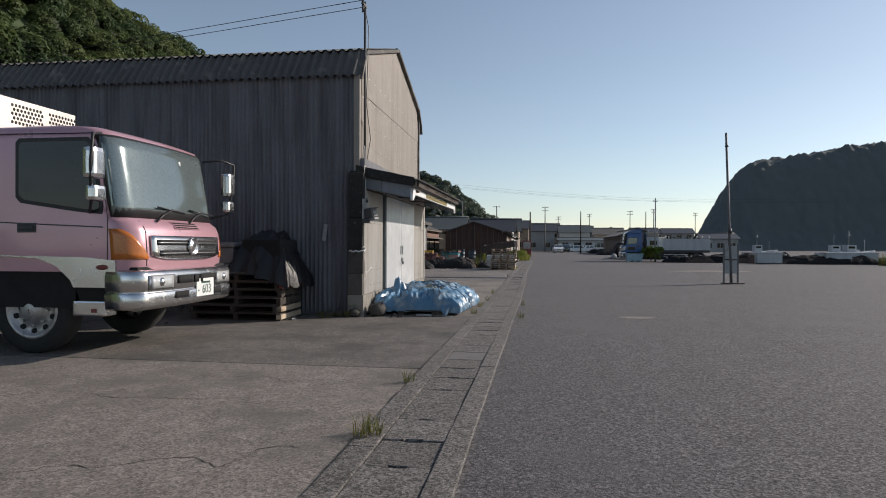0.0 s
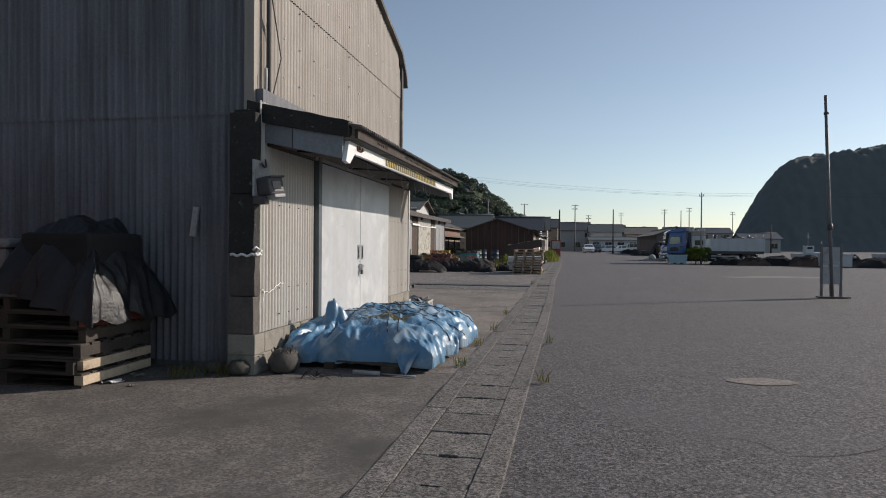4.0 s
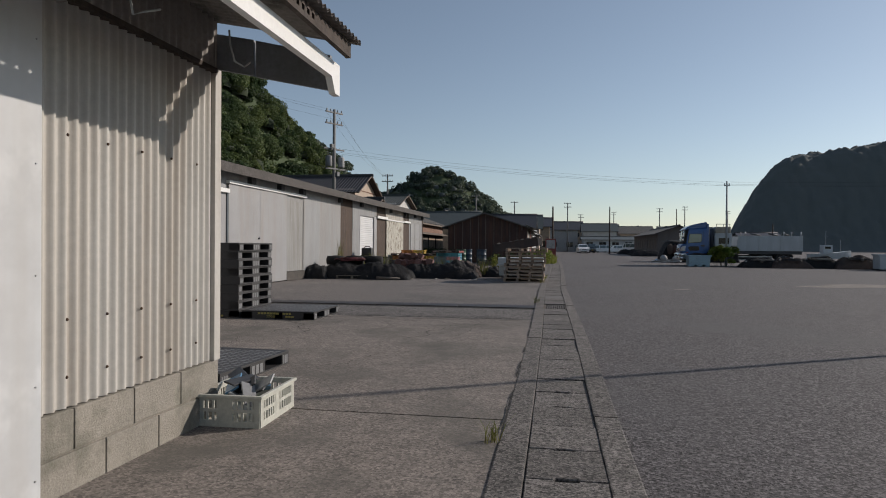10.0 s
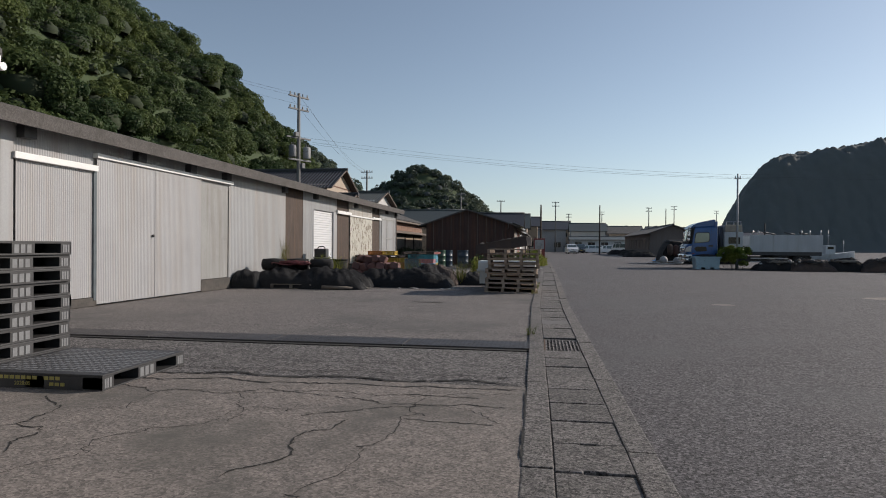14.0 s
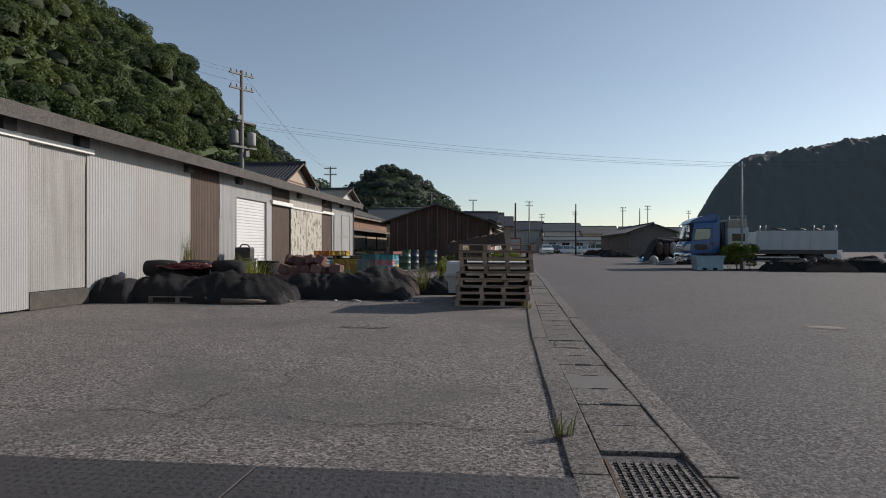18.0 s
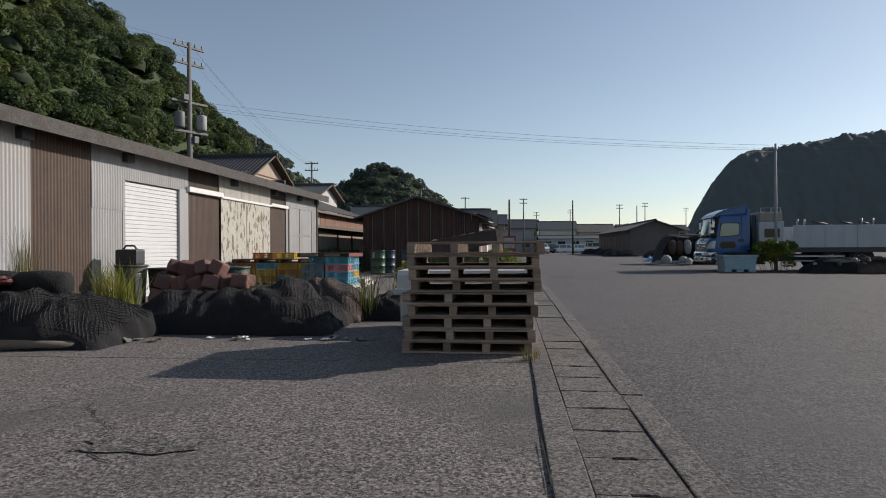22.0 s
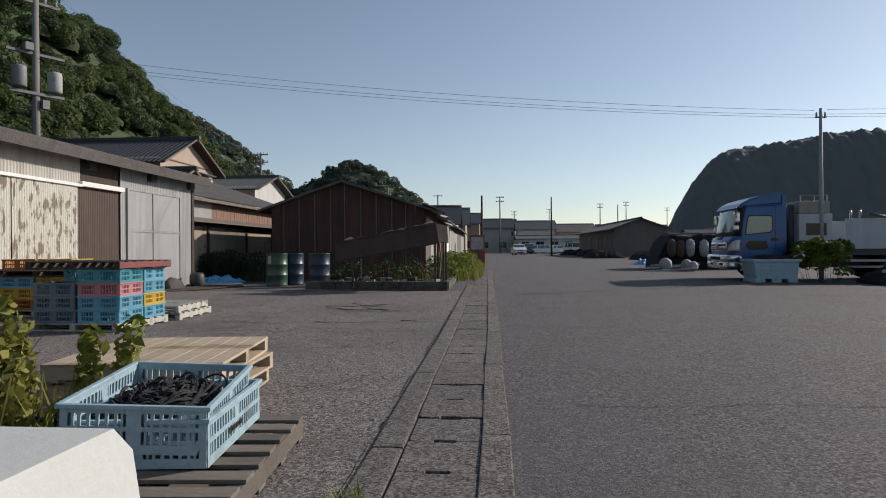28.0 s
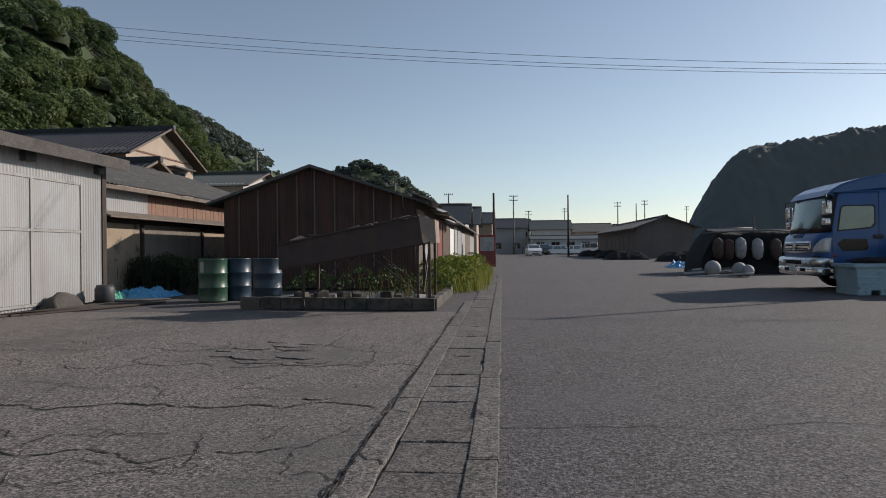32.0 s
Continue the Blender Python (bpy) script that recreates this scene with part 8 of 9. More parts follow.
tagged(part("log", B().cyl((-5.75, 33.25, 0.06), (-4.95, 33.42, 0.045), 0.05, 0.035, 10), M_GREYWOOD), "short weathered log with a cut end", "log")
coil(-6.9, 34.3, 0.57, 0.6, 0.3, 26, M_REDROPE, 14, 0.016, "coil of dark red hose on a net heap")
for i, (x, y) in enumerate(((-7.5, 34.4), (-6.9, 34.6), (-6.2, 34.5))):
    tagged(part("rolled_net", B().lathe([(0.02, -0.3), (0.15, -0.28), (0.17, 0), (0.15, 0.28), (0.02, 0.3)], 14, (x, y, 0.57), "x"), M_NET), "rolled black net on top of a heap", "fishing net", group="rolled nets")
# foam floats
rng = random.Random(77)
fl0 = None
k = 0
for lay, cnt in ((0, 6), (1, 6), (2, 4)):
    for i in range(cnt):
        for j in range(2 if lay < 2 else 1):
            x = -5.95 + lay * 0.1 + i * 0.24 * (1 - 0.03 * lay) + rng.uniform(-0.04, 0.04)
            y = 36.5 + j * 0.26 + rng.uniform(-0.05, 0.05) + lay * 0.05
            m = pose(x, y, 0.27 + lay * 0.21, rng.uniform(-30, 30), rng.uniform(-20, 20), rng.uniform(0, 90))
            if fl0 is None:
                fl0 = tagged(part("net_float", B().box(-0.125, 0.125, -0.1, 0.1, -0.1, 0.1, 0.035).cyl((-0.129, 0, 0), (0.129, 0, 0), 0.022, n=8), M_FLOAT), "faded brownish-pink foam net float in a pile", "float", group="net floats")
                fl0.matrix_basis = m
            else:
                copy_thing(fl0, m)
tagged(part("float_bed", B().box(-6.1, -4.55, 36.3, 37.0, 0, 0.2, 0.05), M_NETBROWN), "low bed of old netting under the floats", "netting")
for i, (x, y, r, h, m) in enumerate(((-7.62, 38.5, 0.27, 0.68, M_DARKMETAL), (-7.05, 38.6, 0.27, 0.62, M_NET), (-5.75, 38.7, 0.27, 0.64, M_GREENBIN), (-6.4, 38.2, 0.2, 0.5, M_DARKMETAL))):
    tub = thing("round_tub", "dark round plastic tub standing behind net heaps", "tub", pose(x, y, 0), group="round tubs")
    part("body", B().lathe([(r * 0.85, 0), (r, h), (r * 0.95, h), (r * 0.82, 0.03)], 20), m, tub)
    part("rim", B().lathe([(r, h - 0.03), (r + 0.02, h - 0.02), (r + 0.02, h + 0.01), (r, h + 0.015)], 20), m, tub)
tagged(part("bollard", B().box(-7.36, -7.28, 38.2, 38.28, 0, 0.55, 0.01), M_WHITE), "white square marker post", "post")
can = thing("jerry_can", "dark plastic can on a dark tub", "can", pose(-7.64, 38.5, 0.69) @ Matrix.Scale(1.3, 4))
part("body", B().box(-0.16, 0.16, -0.11, 0.11, 0, 0.22, 0.03), M_DARKMETAL, can)
part("handle", B().tube([(-0.1, 0, 0.22), (-0.06, 0, 0.27), (0.06, 0, 0.27), (0.1, 0, 0.22)], 0.014, 6), M_DARKMETAL, can)

# ---- blue tub, leaning post ----
tb = thing("plastic_bin", "large pale blue plastic fish bin heaped with nets", "bin", pose(8.05, 52.98, -0.01) @ Matrix.Diagonal((1.1, 1, 1.05, 1)))
part("body", B().prism([(-0.5, 0.1), (0.5, 0.1), (0.56, 0.6), (-0.56, 0.6)], "y", -0.42, 0.42), M_CRATEPALE, tb)
part("rim", B().box(-0.6, 0.6, -0.46, 0.46, 0.54, 0.62, 0.015), M_CRATEPALE, tb)
for x in (-0.4, 0, 0.4):
    part("foot", B().box(x - 0.12, x + 0.12, -0.42, 0.42, 0, 0.1, 0.01), M_CRATEPALE, tb)
for z in (0.22, 0.34, 0.46):
    part("rib", B().box(-0.5 - 0.12 * (z - 0.1), 0.5 + 0.12 * (z - 0.1), -0.432, -0.418, z, z + 0.03, 0.003), M_CRATEPALE, tb)
coil(8.05, 52.98, 0.64, 0.5, 0.4, 60, M_ROPE, 9, 0.014, "dark net and rope heaped in the bin")
ps = thing("leaning_post", "leaning grey steel post with a small signboard frame", "post", pose(6.55, 23.3, 0))
part("pole", B().cyl((0.05, 0, 0), (-0.13, 0, 4.8), 0.045, 0.035, 10), M_POST, ps)
part("collar", B().cyl((0.0, 0, 1.6), (-0.005, 0, 1.75), 0.06, n=10), M_DARKMETAL, ps)
part("collar", B().cyl((-0.11, 0, 4.35), (-0.112, 0, 4.4), 0.055, n=10), M_DARKMETAL, ps)
for x in (-0.2, 0.22):
    part("leg", B().box(x, x + 0.045, -0.03, 0.03, 0, 1.27, 0.004), M_POST, ps)
for z in (0.32, 0.78):
    part("signboard", B().box(-0.155, 0.22, -0.02, 0.0, z, z + 0.42, 0.004), M_WHITEDULL, ps)
part("base", B().box(-0.26, 0.42, -0.12, 0.12, 0, 0.03, 0.008), M_LID, ps)

# ---- things by the far corner of the long warehouse ----
tagged(part("dark_urn", B().lathe([(0.15, 0), (0.19, 0.1), (0.19, 0.3), (0.15, 0.38), (0.12, 0.37)], 16, (-7.75, 51.0, 0)), M_DARKMETAL), "dark round pot by the grey door", "pot")
tagged(part("sack", cloth(-8.1, -7.75, 49.6, 50.4, 24, 24, lambda u, v, x, y: 0.3 * math.sqrt(max(0, (1 - (2 * u - 1) ** 2) * (1 - (2 * v - 1) ** 2))) + 0.03 * noise.noise((x * 9, y * 9, 0))), M_DIRTYCONC, fix=False), "slumped grey sack against the wall", "sack")


def rag(name, x0, x1, y0, y1, h, m, label, seed):
    return tagged(part(name, cloth(x0, x1, y0, y1, 90, 70, lambda u, v, x, y: (x + 0.05 * noise.noise((y * 5, seed, 0)), y + 0.08 * noise.noise((x * 5, seed, 1)), 0.006 + max(0, h * min(1, min(u, 1 - u, v, 1 - v) * 5) * (0.45 + 0.8 * noise.noise((x * 3.2, y * 3.2, seed)) + 1.1 * (0.3 - abs(noise.noise((x * 6, y * 6, seed)))) + 0.5 * (0.25 - abs(noise.noise((x * 14, y * 14, seed)))))))), m, fix=False), label, "tarpaulin")


rag("blue_sheet", -8.75, -7.3, 52.1, 53.4, 0.2, M_RAGBLUE, "crumpled blue sheet dropped on the ground", 3.0)
rag("green_sheet", -8.6, -8.0, 51.75, 52.2, 0.26, M_RAGGREEN, "crumpled green sheet by the warehouse corner", 6.0)
rag("blue_sheet", 8.6, 10.6, 70.5, 72.4, 0.3, M_RAGBLUE, "blue sheet over a heap far off", 8.0)
rag("green_sheet", -8.35, -8.0, 48.0, 48.4, 0.1, M_RAGGREEN, "small green bag on the ground", 4.0)
for i in range(4):
    tagged(part("plank", B().box(-0.09, 0.09, -1.35, 1.35, 0, 0.03, 0.003), M_DARKWOOD, at=pose(-7.75 + 0.2 * i, 49.6 + 0.1 * i, 0.004, 0, 0, -9 - 5 * i)), "dark weathered plank lying by the warehouse", "plank", group="dark planks")
for i in range(3):
    tagged(part("pole_bundle", B().cyl((-9.8 + i * 0.1, 50.9 + i * 0.12, 0.03), (-7.0 + i * 0.1, 51.5 + i * 0.13, 0.03), 0.025, n=8), M_DARKMETAL), "thin dark pole lying on the ground", "pole", group="lying poles")

# ---- hills and woods ----
def sstep(a, b, x):
    t = max(0.0, min(1.0, (x - a) / (b - a)))
    return t * t * (3 - 2 * t)


def left_hill(x, y):
    top = 34.3 * (1 - sstep(111.4, 188.4, y)) + 3 * noise.noise((x * 0.03, y * 0.03, 0))
    if y < 70:
        top *= 1.0 + 0.06 * sstep(70, 20, y)
    return max(0, sstep(-21.65, -65.1, x) * top * (0.75 + 0.25 * sstep(-21.65, -47.6, x)))


def back_hill(x, y):
    d = ((x + 143.2) / 91.1) ** 2 + ((y - 245.6) / 102.5) ** 2
    return max(0, 56.2 * (1 - d)) + (1.5 * noise.noise((x * 0.05, y * 0.05, 3)) if d < 1 else 0)


def mid_hill(x, y):
    d = math.hypot((x + 41) / 48.7, (y - 226) / 52.4)
    return max(0, 29.3 * (1 - sstep(-0.2, 1.0, d)) + 1.6 * noise.noise((x * 0.08, y * 0.08, 5)) * (1 if d < 0.9 else 0))


def right_hill(x, y):
    x = x - 0.27 * (y - 250)
    prof = 33.5 * sstep(58.1, 83.1, x) ** 0.52 + 6.0 * sstep(81, 126, x) + 4 * sstep(130, 230, x)
    d = sstep(228, 258, y - 0.04 * (x - 60)) * (1 - sstep(380, 470, y))
    return max(0, prof * d + 1.2 * noise.noise((x * 0.06, y * 0.06, 9)) * d)


def canopy(x, y, cell, amp, seed):
    """Tree tops as rounded humps, each of its own size."""
    d, p = noise.voronoi((x / cell, y / cell, seed))
    k = 0.55 + 0.45 * noise.noise(p[0] * 5.3)
    e, q = noise.voronoi((x / cell * 2.7, y / cell * 2.7, seed + 4))
    return amp * (k * max(0.0, 1 - 1.5 * d[0] ** 2) + 0.3 * max(0.0, 1 - 1.5 * e[0] ** 2) + 0.26 * noise.noise((x * 1.9, y * 1.9, seed)))


def hill(name, fn, x0, x1, y0, y1, n, label, m, cell, amp):
    nx, ny = n
    verts, faces = [], []
    for j in range(ny + 1):
        for i in range(nx + 1):
            x, y = x0 + (x1 - x0) * i / nx, y0 + (y1 - y0) * j / ny
            z = fn(x, y)
            verts.append((x, y, z + canopy(x, y, cell, amp, 3) * min(1.0, z / 3.0) - 0.3))
    for j in range(ny):
        for i in range(nx):
            a = j * (nx + 1) + i
            faces.append((a, a + 1, a + nx + 2, a + nx + 1))
    me = bpy.data.meshes.new(name)
    me.from_pydata(verts, [], faces)
    me.polygons.foreach_set("use_smooth", np.ones(len(me.polygons), bool))
    me.materials.append(m)
    return tagged(new(name, me), label, "hill", kind="structure")


hill("hillside", left_hill, -100, -22, -20, 192, (90, 200), "steep wooded hillside above the warehouses", M_FOREST, 4.5, 0.8)
hill("hillside", back_hill, -236, -50, 142, 350, (140, 160), "wooded hill behind the village", M_FOREST, 5.0, 1.2)
hill("hillside", mid_hill, -92, 10, 172, 282, (120, 130), "small wooded hill beyond the village", M_FOREST, 4.0, 1.2)
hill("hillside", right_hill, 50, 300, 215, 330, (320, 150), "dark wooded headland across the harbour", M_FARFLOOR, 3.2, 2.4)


def leaf_mesh(name, centres, radii, count, size, m, label, seed, flat=0.75, category="trees", spread=0.55):
    """Many small leaves in clumps: one crown to each centre."""
    g = np.random.default_rng(seed)
    cs, rs = np.array(centres, float), np.array(radii, float)
    n = len(cs) * count
    k = np.repeat(np.arange(len(cs)), count)
    d = g.normal(size=(n, 3))
    d /= np.linalg.norm(d, axis=1)[:, None]
    d[:, 2] = np.where(d[:, 2] < -0.35, -d[:, 2], d[:, 2])
    # lobes make the outline uneven
    lob = g.normal(size=(len(cs), 7, 3))
    lob /= np.linalg.norm(lob, axis=2)[:, :, None]
    dots = np.einsum("ij,ilj->il", d, lob[k])
    bulge = 0.68 + 0.42 * np.clip(dots.max(1), 0, 1) ** 3
    rad = rs[k] * bulge * (1 - 0.3 * g.random(n) ** 2)
    p = cs[k] + d * rad[:, None] * np.array([1, 1, flat])
    nrm = d + spread * g.normal(size=(n, 3))
    nrm /= np.linalg.norm(nrm, axis=1)[:, None]
    a = np.cross(nrm, g.normal(size=(n, 3)))
    a /= np.linalg.norm(a, axis=1)[:, None]
    c = np.cross(nrm, a)
    s = size * (0.6 + 0.8 * g.random(n))[:, None]
    quad = np.stack([p - a * s, p + c * s * 0.55 + nrm * s * 0.2, p + a * s, p - c * s * 0.55 + nrm * s * 0.2], 1).reshape(-1, 3)
    me = bpy.data.meshes.new(name)
    me.vertices.add(len(quad))
    me.vertices.foreach_set("co", quad.ravel())
    me.loops.add(len(quad))
    me.loops.foreach_set("vertex_index", np.arange(len(quad)))
    me.polygons.add(n)
    me.polygons.foreach_set("loop_start", np.arange(0, len(quad), 4))
    me.polygons.foreach_set("loop_total", np.full(n, 4))
    me.update(calc_edges=True)
    me.materials.append(m)
    return tagged(new(name, me), label, category, kind="stuff")


def scatter(fn, x0, x1, y0, y1, step, r0, r1, seed, keep=lambda x, y, z: z > 0.6, up=0.4):
    g = random.Random(seed)
    cs, rs = [], []
    y = y0
    while y < y1:
        x = x0
        while x < x1:
            px, py = x + g.uniform(-0.5, 0.5) * step, y + g.uniform(-0.5, 0.5) * step
            z = fn(px, py)
            if keep(px, py, z):
                r = g.uniform(r0, r1) * (1.25 if g.random() < 0.15 else 1)
                cs.append((px, py, z + r * up))
                rs.append(r)
            x += step
        y += step
    return cs, rs


def crown_mesh(name, centres, radii, density, size, m, label, seed, hull_m=None, up=0.35):
    """Trees as lobed crowns: leaves in tufts on every lobe round a dark inner mass."""
    g = np.random.default_rng(seed)
    cs, rs = np.array(centres, float), np.array(radii, float)
    nl = 11
    lob = g.normal(size=(len(cs), nl, 3))
    lob[:, :, 2] = np.abs(lob[:, :, 2]) * 0.9 - 0.25
    lob /= np.linalg.norm(lob, axis=2)[:, :, None]
    lr = g.uniform(0.3, 0.52, size=(len(cs), nl))
    cnt = np.maximum(20, (density * rs ** 2)).astype(int)
    k = np.repeat(np.arange(len(cs)), cnt)
    n = len(k)
    q = g.integers(0, nl, n)
    d = g.normal(size=(n, 3))
    d /= np.linalg.norm(d, axis=1)[:, None]
    flip = (d * lob[k, q]).sum(1) < -0.2
    d[flip] *= -1
    flat = np.array([1, 1, 0.78])
    p = cs[k] + (lob[k, q] * 0.68 + d * lr[k, q][:, None] * (1 - 0.25 * g.random(n) ** 2)[:, None]) * rs[k][:, None] * flat
    nrm = d + np.array([0, 0, up]) + 0.45 * g.normal(size=(n, 3))
    nrm /= np.linalg.norm(nrm, axis=1)[:, None]
    a = np.cross(nrm, g.normal(size=(n, 3)))
    a /= np.linalg.norm(a, axis=1)[:, None]
    c = np.cross(nrm, a)
    s = size * (0.55 + 0.9 * g.random(n))[:, None]
    quad = np.stack([p - a * s, p + c * s * 0.6 + nrm * s * 0.2, p + a * s, p - c * s * 0.6 + nrm * s * 0.2], 1).reshape(-1, 3)
    me = bpy.data.meshes.new(name)
    me.vertices.add(len(quad))
    me.vertices.foreach_set("co", quad.ravel())
    me.loops.add(len(quad))
    me.loops.foreach_set("vertex_index", np.arange(len(quad)))
    me.polygons.add(n)
    me.polygons.foreach_set("loop_start", np.arange(0, len(quad), 4))
    me.polygons.foreach_set("loop_total", np.full(n, 4))
    me.update(calc_edges=True)
    me.materials.append(m)
    ob = tagged(new(name, me), label, "trees", kind="stuff")
    # added inner hull; the shade between leaves is put into M_SHADE's colour
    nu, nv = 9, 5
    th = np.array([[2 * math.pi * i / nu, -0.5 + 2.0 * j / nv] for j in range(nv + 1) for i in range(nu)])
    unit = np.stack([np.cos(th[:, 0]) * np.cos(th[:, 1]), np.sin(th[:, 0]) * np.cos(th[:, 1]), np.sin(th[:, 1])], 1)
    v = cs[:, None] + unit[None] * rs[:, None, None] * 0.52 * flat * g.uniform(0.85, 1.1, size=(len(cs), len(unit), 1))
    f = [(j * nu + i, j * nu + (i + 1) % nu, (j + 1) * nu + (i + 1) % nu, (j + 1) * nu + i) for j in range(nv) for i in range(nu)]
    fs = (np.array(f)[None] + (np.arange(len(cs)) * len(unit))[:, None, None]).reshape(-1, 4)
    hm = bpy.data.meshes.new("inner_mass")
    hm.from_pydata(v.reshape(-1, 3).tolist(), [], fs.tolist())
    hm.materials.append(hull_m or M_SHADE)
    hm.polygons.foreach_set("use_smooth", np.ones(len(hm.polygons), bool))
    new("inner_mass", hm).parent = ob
    return ob


front = lambda x, y, z: z > 0.5 and x > -74
cs, rs = scatter(left_hill, -72, -23, 52, 130, 2.6, 1.3, 2.9, 1, front, 0.2)
crown_mesh("woodland", cs, rs, 300, 0.15, M_LEAF, "dense broadleaf trees covering the steep hillside", 1)
cs, rs = scatter(left_hill, -72, -23, 10, 52, 2.9, 1.6, 3.1, 2, front, 0.2)
crown_mesh("woodland", cs, rs, 110, 0.24, M_LEAF, "dense broadleaf trees on the hillside behind the warehouse", 2)
cs, rs = scatter(left_hill, -76, -23, 130, 190, 2.9, 1.4, 2.9, 3, front, 0.2)
crown_mesh("woodland", cs, rs, 80, 0.3, M_LEAF, "trees at the far end of the hillside", 3)
cs, rs = scatter(mid_hill, -84, 6, 174, 232, 3.4, 1.6, 2.7, 5, lambda x, y, z: z > 2, 0.2)
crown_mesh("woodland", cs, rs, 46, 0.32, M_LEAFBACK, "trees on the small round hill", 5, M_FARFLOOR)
cs, rs = scatter(back_hill, -150, -56, 150, 262, 4.4, 2.0, 3.4, 4, lambda x, y, z: z > 3, 0.2)
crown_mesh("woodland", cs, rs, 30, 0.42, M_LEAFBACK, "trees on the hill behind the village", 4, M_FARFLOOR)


# ---- shrubs and weeds ----
def blades(name, spots, count, length, m, label, seed, lean=0.5, width=0.006):
    g = random.Random(seed)
    b = B()
    for x, y, r, k in spots:
        for _ in range(int(count * k)):
            a, d = g.uniform(0, 6.28), r * math.sqrt(g.random())
            px, py = x + d * math.cos(a), y + d * math.sin(a)
            ln = length * g.uniform(0.5, 1.15)
            bx, by = g.gauss(0, lean) * ln, g.gauss(0, lean) * ln
            w = Vector((-by, bx, 0))
            w = (w.normalized() if w.length > 1e-6 else Vector((1, 0, 0))) * width
            p0, p1, p2 = Vector((px, py, 0)), Vector((px + bx * 0.35, py + by * 0.35, ln * 0.6)), Vector((px + bx, py + by, ln * 0.95))
            v = [b.bm.verts.new(q) for q in (p0 - w, p0 + w, p1 + w * 0.8, p1 - w * 0.8, p2)]
            b.bm.faces.new(v[:4])
            b.bm.faces.new((v[3], v[2], v[4]))
    return tagged(part(name, b, m, fix=False), label, "plants", kind="stuff")


blades("weeds", [(-0.58, 5.9, 0.09, 1.2), (-2.9, 12.0, 0.22, 1.5), (-2.6, 12.05, 0.1, 0.6), (-0.62, 7.4, 0.05, 0.4), (-0.6, 12.9, 0.07, 0.5), (-0.6, 14.2, 0.06, 0.5), (-0.59, 15.6, 0.05, 0.3), (0.2, 12.4, 0.05, 0.4), (0.2, 14.6, 0.04, 0.3), (-0.6, 17.6, 0.05, 0.4), (-0.58, 26.3, 0.05, 0.5), (-0.6, 33.1, 0.08, 0.7), (-0.6, 34.7, 0.07, 0.6)], 60, 0.14, M_GRASS, "small tufts of dry grass in the joints", 1, 0.55, 0.003)
blades("weeds", [(-0.66 + 0.05 * (i % 3), 34.6 + i * 0.22, 0.08, 1) for i in range(12)], 14, 0.085, M_GRASSBRIGHT, "yellow-green weeds along the gutter edge", 2, 0.6, 0.005)
blades("tall_grass", [(-6.95, 36.9, 0.25, 1.0), (-6.6, 36.7, 0.2, 0.6)], 170, 0.8, M_GRASSBRIGHT, "tall bright green grass behind net heaps", 3, 0.42, 0.008)
blades("tall_grass", [(-4.3, 36.4, 0.2, 0.3), (-3.8, 36.3, 0.12, 0.3), (-2.7, 36.1, 0.15, 0.3), (-8.1, 36.4, 0.08, 0.3), (-2.3, 36.9, 0.3, 0.3)], 220, 0.75, M_GRASS, "wiry grass growing through the nets", 4, 0.3, 0.006)
blades("tall_grass", [(-8.1, 47.9, 0.25, 1.0), (-8.15, 47.3, 0.25, 1.0), (-8.0, 44.6, 0.15, 0.3)], 320, 0.5, M_GRASS, "dry grass tuft beside the grey doors", 5, 0.45, 0.006)
blades("tall_grass", [(-1.0 + 0.25 * math.sin(i * 2.1), 54.2 + i * 0.42, 0.75, 1) for i in range(28)], 110, 0.5, M_GRASSBRIGHT, "bright weeds along the shed by the lane", 6, 0.35, 0.012)
blades("tall_grass", [(-2.4 + i * 0.3, 51.6 + 0.4 * (i % 3), 0.3, 1) for i in range(5)], 22, 0.62, M_GRASS, "weeds growing under the steel chute", 7, 0.4, 0.008)
cs = [(-1.2 + 0.5 * math.sin(i * 1.7), 53.8 + i * 0.5, 0.3 + 0.2 * math.sin(i * 2.9) ** 2) for i in range(26)]
leaf_mesh("weed_bank", cs, [0.42] * 26, 200, 0.045, M_LEAFYELLOW, "leafy yellow-green weeds beside the lane", 11, 0.9, "plants")
cs = [(-4.2 + i * 0.2, 51.9 + 0.5 * math.sin(i * 2), 0.22 + 0.09 * (i % 4)) for i in range(17)]
leaf_mesh("weed_bank", cs, [0.2 + 0.05 * (i % 3) for i in range(17)], 46, 0.04, M_LEAFNEAR, "dark leafy weeds under the chute", 12, 0.9, "plants")
cs = [(-8.9 + i * 0.13, 54.0 + 0.35 * math.sin(i * 3) + 0.02 * i, 0.3 + 0.14 * (i % 3)) for i in range(13)]
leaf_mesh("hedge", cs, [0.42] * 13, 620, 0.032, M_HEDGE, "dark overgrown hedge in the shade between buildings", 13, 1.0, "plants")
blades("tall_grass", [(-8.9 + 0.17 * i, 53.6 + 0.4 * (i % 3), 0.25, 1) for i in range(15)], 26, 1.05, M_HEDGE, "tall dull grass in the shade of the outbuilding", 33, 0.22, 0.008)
g = random.Random(6)
bush = thing("shrub", "bushy yellow-green shrub beside the blue bin", "shrub")
stems = B()
cs = []
for i in range(26):
    a, r = g.uniform(0, 6.28), math.sqrt(g.random())
    tip = (9.45 + 0.85 * r * math.cos(a), 52.75 + 0.45 * r * math.sin(a), g.uniform(0.25, 1.02))
    stems.cyl((9.45 + 0.6 * r * math.cos(a), 52.75 + 0.3 * r * math.sin(a), 0), tip, 0.006, 0.003, 5)
    cs.append(tip)
part("stems", stems, M_GREYWOOD, bush)
